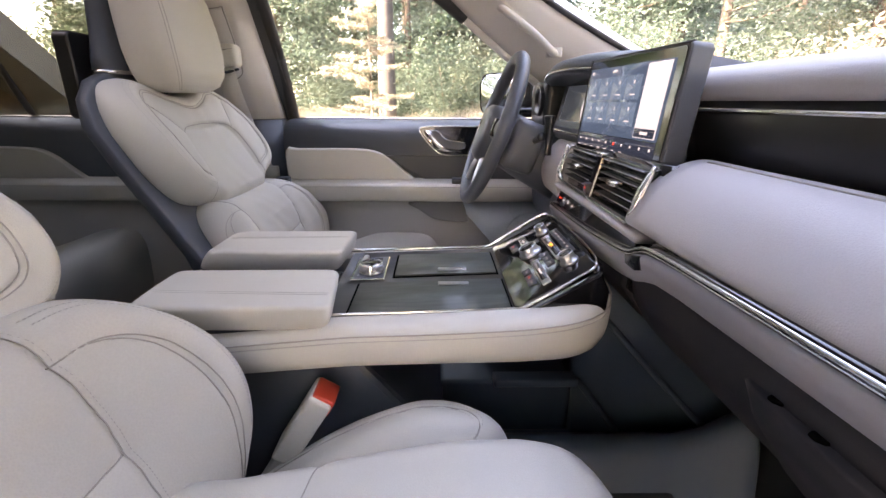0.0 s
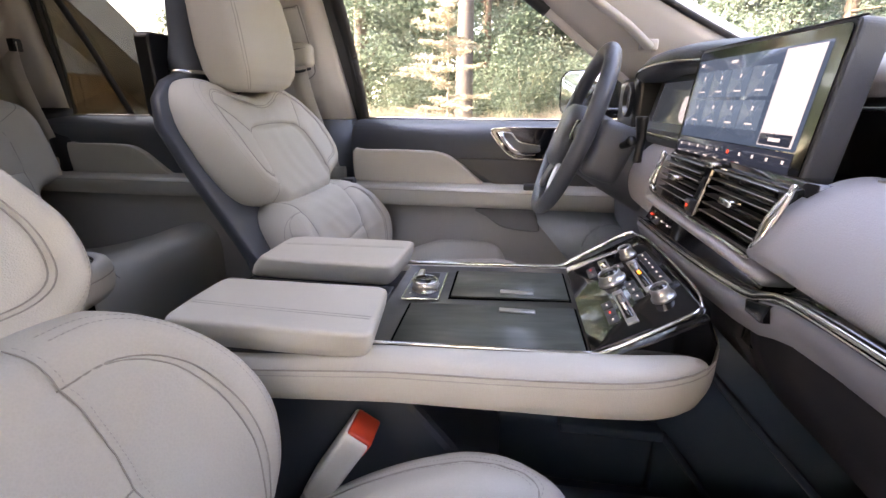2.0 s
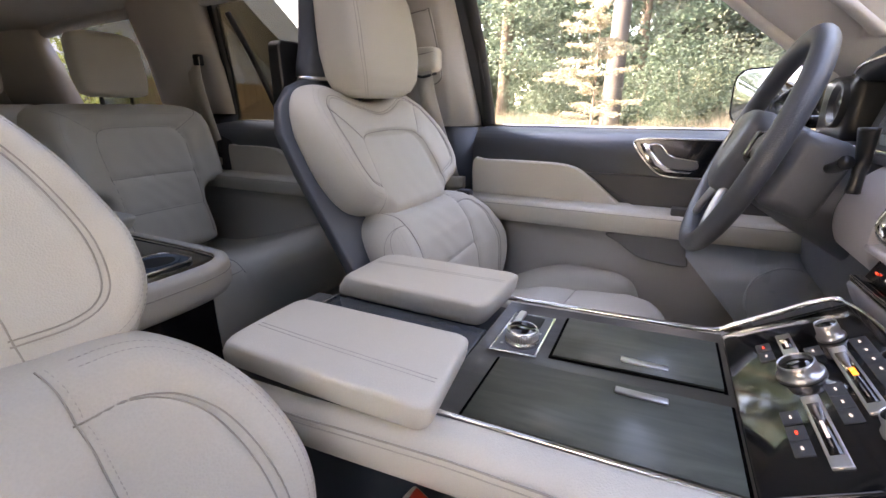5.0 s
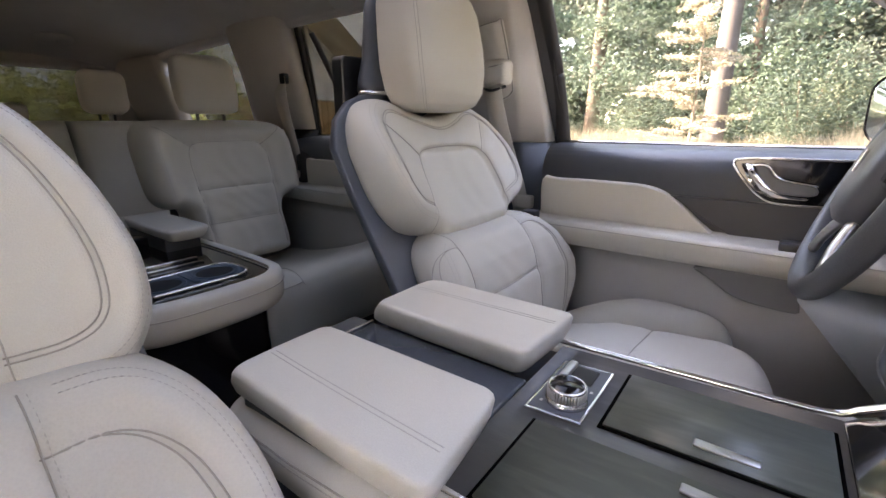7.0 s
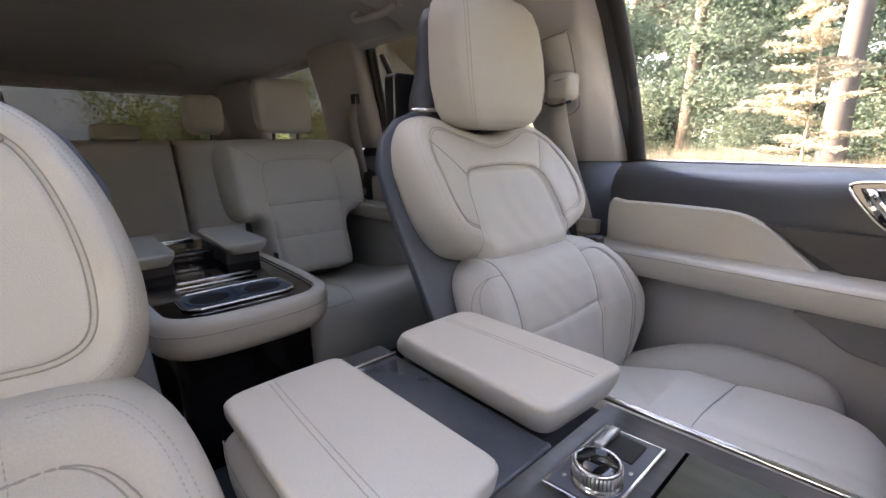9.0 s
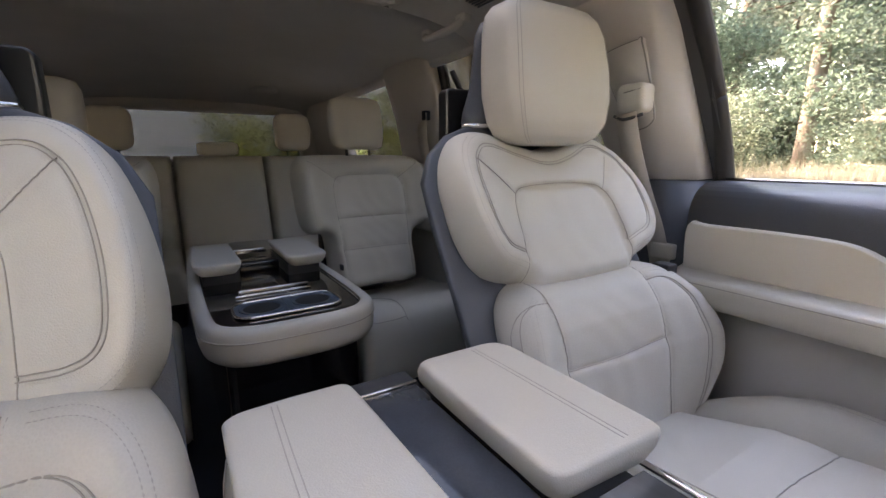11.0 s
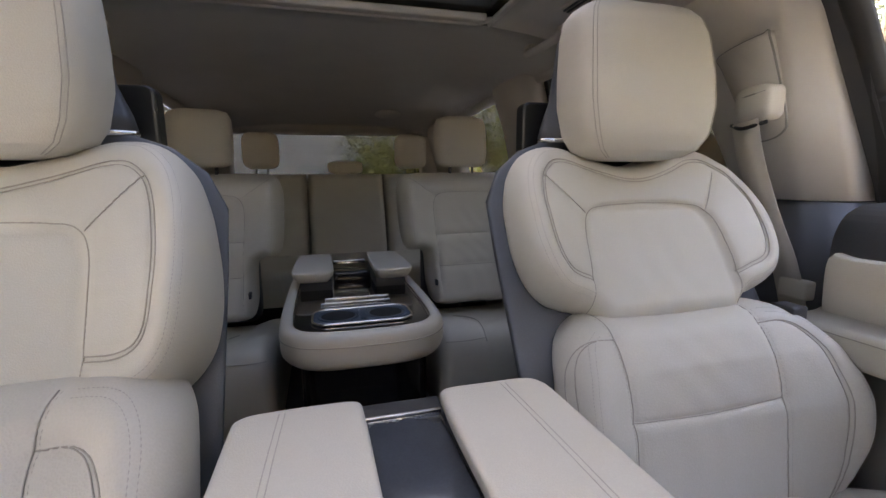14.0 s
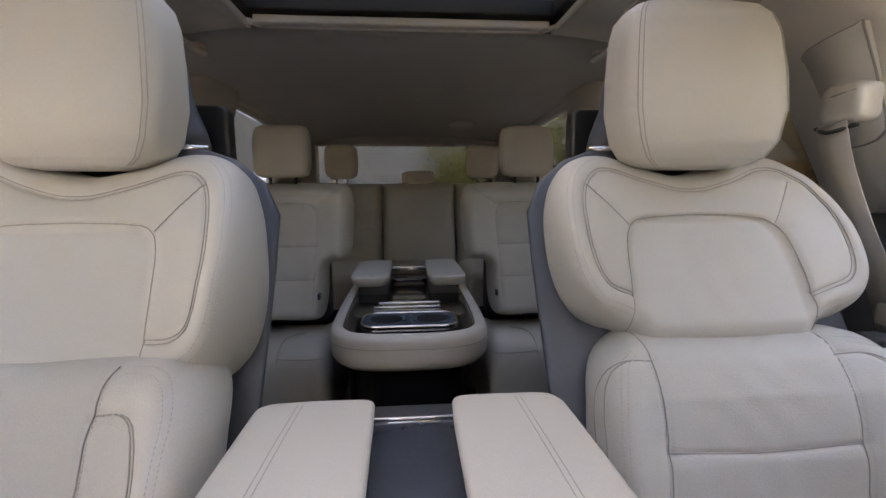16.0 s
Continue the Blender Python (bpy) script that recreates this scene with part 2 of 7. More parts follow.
def off_line(P, line, closed=False):
    """Distance of the points P (n, 2) from a polyline."""
    L = np.array(line, float)
    A, B = (L, np.roll(L, -1, 0)) if closed else (L[:-1], L[1:])
    best = np.full(len(P), 1e9)
    for a, b in zip(A, B):
        ab = b - a
        t = np.clip(((P - a) @ ab) / (ab @ ab + 1e-12), 0, 1)
        best = np.minimum(best, np.linalg.norm(P - a - t[:, None] * ab, axis=1))
    return best


class Cushion:
    """An upholstered pad: an outline in u, v with a rounded rim, a crown, seams pressed into it and threads along them."""

    def __init__(self, outline, thick, rim, crown, seams=(), back=0.03, bolster=0.0, lift=None, n=170, rings=40, centre=None, wrinkle=0.0007, tuck=0.0022):
        self.O = spline(outline, n, closed=True)
        self.thick, self.rim, self.crown, self.back, self.bolster, self.lift = thick, rim, crown, back, bolster, lift
        self.seams = [spline(s, 40) for s in seams]
        self.c = np.array(centre) if centre is not None else self.O.mean(0)
        self.rings, self.n, self.wrinkle, self.tuck = rings, n, wrinkle, tuck
        self.half = np.abs(self.O[:, 0] - self.c[0]).max()

    def height(self, P):
        d = off_line(P, self.O, True)
        u = (P[:, 0] - self.c[0]) / self.half
        h = (self.thick + (self.bolster(P[:, 1]) if callable(self.bolster) else self.bolster) * np.abs(u) ** 3) * np.sqrt(np.clip(1 - np.clip(1 - d / self.rim, 0, 1) ** 2, 0, 1))
        h = h + self.crown * (1 - np.exp(-(d / 0.017) ** 2))
        if self.lift is not None:
            h = h + self.lift(P[:, 0], P[:, 1])
        for s in self.seams:
            e = off_line(P, s)
            h = h - 0.0032 * np.exp(-(e / 0.0030) ** 2) - self.tuck * np.exp(-(e / 0.014) ** 2)
        w = self.wrinkle
        return h + w * np.sin(P[:, 0] * 41 + 7 * np.sin(P[:, 1] * 13)) * np.sin(P[:, 1] * 37 + 5 * np.sin(P[:, 0] * 17))

    def mesh(self, place):
        f = np.linspace(0, 1, self.rings)
        s = 1 - f ** 1.25
        s[-1] = 0.004
        P = self.c + s[:, None, None] * (self.O - self.c)
        flat = P.reshape(-1, 2)
        rings = [place(flat[:, 0], flat[:, 1], self.height(flat)).reshape(self.rings, self.n, 3)]
        base = []
        for q, sc in ((-self.back, 0.86), (-0.85 * self.back, 0.95), (-0.35 * self.back, 0.992)):
            B = self.c + sc * (self.O - self.c)
            base.append(place(B[:, 0], B[:, 1], np.full(self.n, q) + (self.lift(B[:, 0], B[:, 1]) if self.lift is not None else 0)))
        me = loft(np.concatenate([np.array(base), rings[0]]))
        self.tree = BVHTree.FromPolygons([v.co.copy() for v in me.vertices], [tuple(p.vertices) for p in me.polygons])
        return me

    def on_skin(self, L, place, proud):
        """Points of the line L laid on the finished skin."""
        h = self.height(L)
        Q = place(L[:, 0], L[:, 1], h)
        N = place(L[:, 0], L[:, 1], h + 0.01) - Q
        N /= np.linalg.norm(N, axis=1)[:, None] + 1e-9
        out = []
        for q, n in zip(Q, N):
            hit = self.tree.ray_cast(Vector(q + n * 0.03), Vector(-n), 0.06)[0]
            out.append((np.array(hit) if hit is not None else q) + n * proud)
        return np.array(out), N

    def thread(self, line, place, proud=0.0001, step=0.0042, gauge=0.0007, fill=0.94, closed=False):
        """Single stitches laid along a line."""
        L = spline(line, 200, closed)
        length = np.linalg.norm(np.diff(L, axis=0), axis=1).sum()
        k = max(2, int(length / step))
        L = spline(L, k + 1)
        Q, N = self.on_skin(L, place, proud)
        verts, faces = [], []
        for i in range(k):
            a, b = Q[i], Q[i] + (Q[i + 1] - Q[i]) * fill
            d = b - a
            nn = N[i] / (np.linalg.norm(N[i]) + 1e-9)
            sd = np.cross(d, nn)
            sd = sd / (np.linalg.norm(sd) + 1e-9) * gauge
            m = len(verts)
            verts += [a, (a + b) / 2 + sd, b, (a + b) / 2 - sd, (a + b) / 2 + nn * gauge]
            faces += [(m, m + 1, m + 4), (m + 1, m + 2, m + 4), (m + 2, m + 3, m + 4), (m + 3, m, m + 4)]
        return mesh_of("thread", verts, faces)

    def piping(self, line, place, r=0.0016, sink=0.0, closed=False, n=120):
        L = spline(line, n, closed)
        Q, N = self.on_skin(L, place, -sink)
        for _ in range(2):
            if closed:
                Q = (np.roll(Q, 1, 0) + 2 * Q + np.roll(Q, -1, 0)) / 4
            else:
                Q[1:-1] = (Q[:-2] + 2 * Q[1:-1] + Q[2:]) / 4
        return tube(Q, r, 5, steps=0, closed=closed)


def inset(outline, d, n=90):
    """The outline drawn in by d."""
    O = spline(outline, n, closed=True)
    T = np.roll(O, -1, 0) - np.roll(O, 1, 0)
    N = np.stack([-T[:, 1], T[:, 0]], 1)
    N /= np.linalg.norm(N, axis=1)[:, None] + 1e-9
    if ((O.mean(0) - O) * N).sum() < 0:
        N = -N
    return O + N * d


def pillow(w, v0, v1, thick, rim, back, place, grooves=(), corner=0.03):
    """A plump rectangular pad, half width w, from v0 to v1, with grooves across it."""
    def nodes(a, b, k):
        e = rim * (1 - np.cos(np.linspace(0, np.pi / 2, 8)))
        return np.concatenate([a + e, np.linspace(a + rim, b - rim, k)[1:-1], (b - e)[::-1]])

    U, Vv = nodes(-w, w, 14), nodes(v0, v1, 40)
    u, v = np.meshgrid(U, Vv)
    qx, qy = np.abs(u) - (w - corner), np.abs(v - (v0 + v1) / 2) - ((v1 - v0) / 2 - corner)
    d = np.clip(corner - np.hypot(np.clip(qx, 0, None), np.clip(qy, 0, None)) - np.clip(np.maximum(qx, qy), None, 0), 0, None)
    h = thick * np.sqrt(np.clip(1 - np.clip(1 - d / rim, 0, 1) ** 2, 0, 1))
    for g in grooves:
        h = h - 0.006 * np.exp(-((v - g) / 0.006) ** 2)
    h = h + 0.0012 * np.sin(u * 31 + 3 * np.sin(v * 11)) * np.sin(v * 27)
    u, v = np.pad(u, 1, mode="edge"), np.pad(v, 1, mode="edge")
    h = np.pad(h, 1, constant_values=-back)
    G = place(u.ravel(), v.ravel(), h.ravel()).reshape(*u.shape, 3)
    a, b, _ = G.shape
    return mesh_of("pillow", G.reshape(-1, 3), [(i * b + j, i * b + j + 1, (i + 1) * b + j + 1, (i + 1) * b + j) for i in range(a - 1) for j in range(b - 1)])


def lid_pad(outline, z0, z1, slope=0.0, x_from=0.0):
    """A firm padded lid with soft edges; behind x_from its top slopes back."""
    O = np.array(outline, float)
    O = np.concatenate([np.linspace(a, b, 14, endpoint=False) for a, b in zip(O, np.roll(O, -1, 0))])
    step = np.concatenate([[0], np.cumsum(np.linalg.norm(np.diff(np.vstack([O, O[:1]]), axis=0), axis=1))])
    at = np.linspace(0, step[-1], 120, endpoint=False)
    O = np.stack([np.interp(at, step, np.append(O[:, k], O[0, k])) for k in (0, 1)], 1)
    for _ in range(2):
        O = (np.roll(O, 1, 0) + 2 * O + np.roll(O, -1, 0)) / 4
    mid, half = (O.max(0) + O.min(0)) / 2, (O.max(0) - O.min(0)) / 2
    rings = []
    for z, d in ((z0, 0.012), (z0 + 0.004, 0.008), (z0 + 0.5 * (z1 - z0), 0.002), (z1 - 0.0055, 0.0), (z1 - 0.0030, 0.0006), (z1 - 0.0013, 0.0020), (z1 - 0.0004, 0.0036), (z1, 0.0058), (z1 + 0.0003, 0.008)):
        P = mid + (O - mid) * (1 - d / half)
        k = (z - z0) / (z1 - z0)
        rings.append([(x + slope * k * max(0.0, x_from - x), y, z) for x, y in P])
    return loft(rings)


# ---- cabin shell ----
FLOOR_X0, FLOOR_X1 = -2.95, 1.05


def roof_z(y):
    return float(np.interp(abs(y), [0, 0.30, 0.42, 0.52, 0.60, 0.66, 0.70], [1.142, 1.140, 1.132, 1.122, 1.108, 1.085, 1.055]))


def sheet(grid, thick=None):
    """A skin over a grid of points."""
    G = np.array(grid, float)
    a, b, _ = G.shape
    faces = [(i * b + j, i * b + j + 1, (i + 1) * b + j + 1, (i + 1) * b + j) for i in range(a - 1) for j in range(b - 1)]
    me = mesh_of("sheet", G.reshape(-1, 3), faces)
    return me


def thick_sheet(grid, offset):
    """A skin with a second face set off by a vector, closed round its rim."""
    G = np.array(grid, float)
    a, b, _ = G.shape
    H = G + np.array(offset)
    verts = np.vstack([G.reshape(-1, 3), H.reshape(-1, 3)])
    k = a * b
    faces = []
    for i in range(a - 1):
        for j in range(b - 1):
            q = (i * b + j, i * b + j + 1, (i + 1) * b + j + 1, (i + 1) * b + j)
            faces += [q, tuple(v + k for v in q[::-1])]
    rim = [j for j in range(b)] + [i * b + b - 1 for i in range(1, a)] + [(a - 1) * b + j for j in range(b - 2, -1, -1)] + [i * b for i in range(a - 2, 0, -1)]
    for i, v in enumerate(rim):
        w = rim[(i + 1) % len(rim)]
        faces.append((v, w, w + k, v + k))
    return mesh_of("thick_sheet", verts, faces)


floor = thing("floor", "dark carpeted cabin floor", "floor", kind="structure")
part("carpet", box(FLOOR_X0, FLOOR_X1, -0.86, 0.86, -0.06, 0.0, 0), CARPET, floor)
part("tunnel", prism([(-0.12, 0.0), (-0.10, 0.12), (0.10, 0.12), (0.12, 0.0)], "x", -2.0, 0.62, 0.01), CARPET, floor)

# headliner: strips round the roof opening
OPEN_X0, OPEN_X1, OPEN_Y = -0.945, 0.10, 0.405
ceiling = thing("ceiling", "grey woven headliner round a wide roof opening", "ceiling", kind="structure")
ys = [-0.70, -0.68, -0.66, -0.63, -0.60, -0.56, -0.52, -0.47, -0.44, -OPEN_Y]
whole = ys + list(np.linspace(-0.35, 0.35, 11)) + [-y for y in ys[::-1]]


def rear_drop(x):
    return 0.0 if x > -1.9 else -0.10 * ((-1.9 - x) / 0.95) ** 2


for nm, xs, cols in (("headliner_side", np.linspace(OPEN_X0, OPEN_X1, 10), ys), ("headliner_side", np.linspace(OPEN_X0, OPEN_X1, 10), [-y for y in ys[::-1]]),
                     ("headliner_rear", np.linspace(-2.85, OPEN_X0, 24), whole), ("headliner_front", np.linspace(OPEN_X1, 0.42, 5), whole)):
    G = np.array([[(x, y, roof_z(y) + rear_drop(x)) for y in cols] for x in xs])
    part(nm, thick_sheet(G, (0, 0, 0.02)), HEADLINER, ceiling)

# the roof opening: cream rim, blind bar, black frame and glass
roof_window = thing("window_roof", "panoramic roof glass in a black frame with a cream blind bar", "roof window", kind="structure")
part("opening_lip", tube([(x, y, 1.140) for x, y in rounded(OPEN_X0, OPEN_X1, -OPEN_Y, OPEN_Y, 0.06)], 0.008, 8, closed=True, steps=120), PILLARTRIM, roof_window, "cream padded lip round the opening")
part("blind_bar", box(OPEN_X0 + 0.006, OPEN_X0 + 0.036, -0.385, 0.385, 1.136, 1.156, 0.007, 3), PILLARTRIM, roof_window, "cream roller blind bar")
for nm, b4 in (("frame_rear", (OPEN_X0 - 0.02, OPEN_X0 + 0.06, -0.43, 0.43)), ("frame_side", (OPEN_X0, OPEN_X1, -0.45, -0.385)),
               ("frame_side", (OPEN_X0, OPEN_X1, 0.385, 0.45)), ("frame_front", (OPEN_X1 - 0.05, OPEN_X1 + 0.02, -0.43, 0.43))):
    part(nm, box(*b4, 1.160, 1.200, 0.004), RUBBER, roof_window)
part("roof_glass", box(OPEN_X0 - 0.02, OPEN_X1 + 0.02, -0.44, 0.44, 1.203, 1.208, 0), ROOFTINT, roof_window)
outer_roof = thing("roof_skin", "dark painted outer roof skin", "roof", kind="structure")
for b4 in ((-2.9, OPEN_X0 - 0.02, -0.72, 0.72), (OPEN_X1 + 0.02, 0.45, -0.72, 0.72), (OPEN_X0 - 0.02, OPEN_X1 + 0.02, -0.72, -0.45), (OPEN_X0 - 0.02, OPEN_X1 + 0.02, 0.45, 0.72)):
    part("roof_panel", box(*b4, 1.170, 1.215, 0.004), CARBODY, outer_roof)


def side_y(z):
    """Half width of the glass line at a height."""
    return float(np.interp(z, [0.0, 0.66, 0.80, 0.95, 1.05, 1.12], [0.90, 0.885, 0.845, 0.775, 0.715, 0.69]))


def side_panel(outline, out=0.0, thick=0.02, side=1):
    """A plate that follows the cabin's side, from an outline in x, z."""
    bm = bmesh.new()
    rows = []
    for d in (0, thick):
        rows.append([bm.verts.new((x, side * (side_y(z) + out + d), z)) for x, z in outline])
    n = len(outline)
    bm.faces.new(rows[0])
    bm.faces.new(rows[1][::-1])
    for i in range(n):
        bm.faces.new((rows[0][i], rows[1][i], rows[1][(i + 1) % n], rows[0][(i + 1) % n]))
    return bm


def pillar(name, pts, mat, parent, label="", side=1, bulge=0.02):
    """A pillar cover: rows of (x_rear, x_front, y, z), skinned with a rounded face and closed behind."""
    rings = []
    for x0, x1, y, z in pts:
        ring = []
        for k in range(13):
            f = k / 12
            ring.append((x0 + (x1 - x0) * f, side * (y - bulge * (1 - abs(2 * f - 1) ** 4)), z))
        ring += [(x1, side * (y + 0.05), z), (x0, side * (y + 0.05), z)]
        rings.append(ring)
    return part(name, loft(rings), mat, parent, label)


def creased_pillar(name, pts, mat, parent, label, side):
    """A pillar cover with a flat inner face that turns outwards along a crease: rows of (x_rear, x_crease, x_front, y, z)."""
    rings = []
    for x0, xc, x1, y, z in pts:
        sect = [(x0, y + 0.03), (x0 + 0.006, y + 0.006), (x0 + 0.02, y), (0.5 * (x0 + xc), y - 0.003), (xc - 0.012, y - 0.001), (xc - 0.004, y + 0.001), (xc + 0.004, y + 0.005), (0.5 * (xc + x1), y + 0.022), (x1 - 0.004, y + 0.038), (x1, y + 0.046), (x1, y + 0.10), (x0, y + 0.10)]
        rings.append([(x, side * q, z) for x, q in sect])
    return part(name, loft(rings), mat, parent, label)


for side, tag in ((1, "left"), (-1, "right")):
    wall = thing("wall_" + tag, "cream and slate pillar trims along the cabin side", "cabin side", kind="structure")
    # middle pillar
    creased_pillar("pillar_upper", [(-0.575, -0.345, -0.318, 0.668, 1.12), (-0.565, -0.333, -0.303, 0.700, 1.0), (-0.53, -0.326, -0.290, 0.728, 0.88), (-0.46, -0.322, -0.268, 0.778, 0.675)], PILLARTRIM, wall, "pale upper cover of the middle pillar", side)
    creased_pillar("pillar_lower", [(-0.46, -0.320, -0.266, 0.779, 0.672), (-0.42, -0.30, -0.25, 0.790, 0.45), (-0.40, -0.26, -0.21, 0.80, 0.0)], SLATEPLASTIC, wall, "slate lower cover of the middle pillar", side)
    # rear pillars
    pillar("pillar_rear", [(-1.60, -1.20, 0.665, 1.10), (-1.66, -1.285, 0.76, 0.90), (-1.70, -1.33, 0.82, 0.70)], PILLARTRIM, wall, "", side)
    pillar("pillar_tail", [(-2.80, -2.25, 0.65, 1.04), (-2.84, -2.26, 0.70, 0.90), (-2.86, -2.27, 0.76, 0.70)], PILLARTRIM, wall, "", side)
    part("quarter_trim", box(-2.9, -1.5, min(side * 0.74, side * 0.90), max(side * 0.74, side * 0.90), 0.0, 0.705, 0.02, 3), TAUPE, wall)
    part("roof_rail", tube([(x, side * 0.705, z) for x, z in ((0.40, 1.020), (0.20, 1.045), (-0.1, 1.070), (-0.5, 1.078), (-1.0, 1.078), (-1.5, 1.070), (-2.0, 1.055), (-2.8, 0.99))], 0.026, 10), HEADLINER, wall)
    # quarter window
    part("quarter_glass", side_panel([(-1.66, 0.69), (-2.28, 0.70), (-2.26, 1.04), (-1.57, 1.06)], 0.03, 0.004, side), TINT, wall)

# tail gate
tail = thing("wall_rear", "tailgate with a wide tinted rear window", "tailgate", kind="structure")
part("tail_lower", box(-2.96, -2.88, -0.88, 0.88, 0.0, 0.72, 0.02), TAUPE, tail)
part("tail_header", box(-2.93, -2.78, -0.70, 0.70, 1.0, 1.12, 0.03, 3), HEADLINER, tail)
for s in (-1, 1):
    part("tail_side", box(-2.93, -2.82, min(s * 0.62, s * 0.85), max(s * 0.62, s * 0.85), 0.70, 1.06, 0.02), PILLARTRIM, tail)
part("rear_glass", box(-2.90, -2.895, -0.66, 0.66, 0.70, 1.02, 0), TINT, tail)

# windscreen with its pillars
front = thing("wall_front", "windscreen framed by pale front pillars", "windscreen", kind="structure")
WS = [[(0.42 + 0.78 * f, y, 1.11 - 0.36 * f) for y in np.linspace(-0.70 - 0.14 * f, 0.70 + 0.14 * f, 7)] for f in np.linspace(0, 1, 6)]
part("windscreen_glass", sheet(WS), SHADEBAND, front)
part("header", box(0.38, 0.45, -0.70, 0.70, 1.08, 1.14, 0.02), HEADLINER, front)
part("bulkhead", box(1.05, 1.15, -0.88, 0.88, -0.06, 0.70, 0.02), DARKPLASTIC, front)
for side in (1, -1):
    A0 = [(0.40, 0.665, 1.045), (0.56, 0.715, 0.965), (0.74, 0.76, 0.885), (0.96, 0.80, 0.79)]
    A1 = [(0.25, 0.722, 1.012), (0.345, 0.775, 0.940), (0.475, 0.825, 0.845), (0.67, 0.878, 0.706)]
    rings = []
    for (xa, ya, za), (xb, yb, zb) in zip(A0, A1):
        ring = [(xa + (xb - xa) * f + 0.0, side * (ya + (yb - ya) * f - 0.018 * math.sin(math.pi * f)), za + (zb - za) * f - 0.012 * math.sin(math.pi * f)) for f in np.linspace(0, 1, 9)]
        ring += [(xb + 0.03, side * (yb + 0.06), zb + 0.03), (xa + 0.04, side * (ya + 0.05), za + 0.04)]
        rings.append(ring)
    part("front_pillar", loft(rings), PILLARTRIM, front, "pale front pillar cover")
    edge = [(x + 0.012, side * y, z + 0.01) for x, y, z in A0]
    part("screen_seal", tube(edge, 0.008, 6), RUBBER, front)


# ---- doors ----
def sweep_x(profile, x0, x1, steps=2, back=None):
    """A moulding of constant section in y, z, closed by the points of back."""
    ring = list(profile) + list(back or [])
    return loft([[(x, y, z) for y, z in ring] for x in np.linspace(x0, x1, steps)])


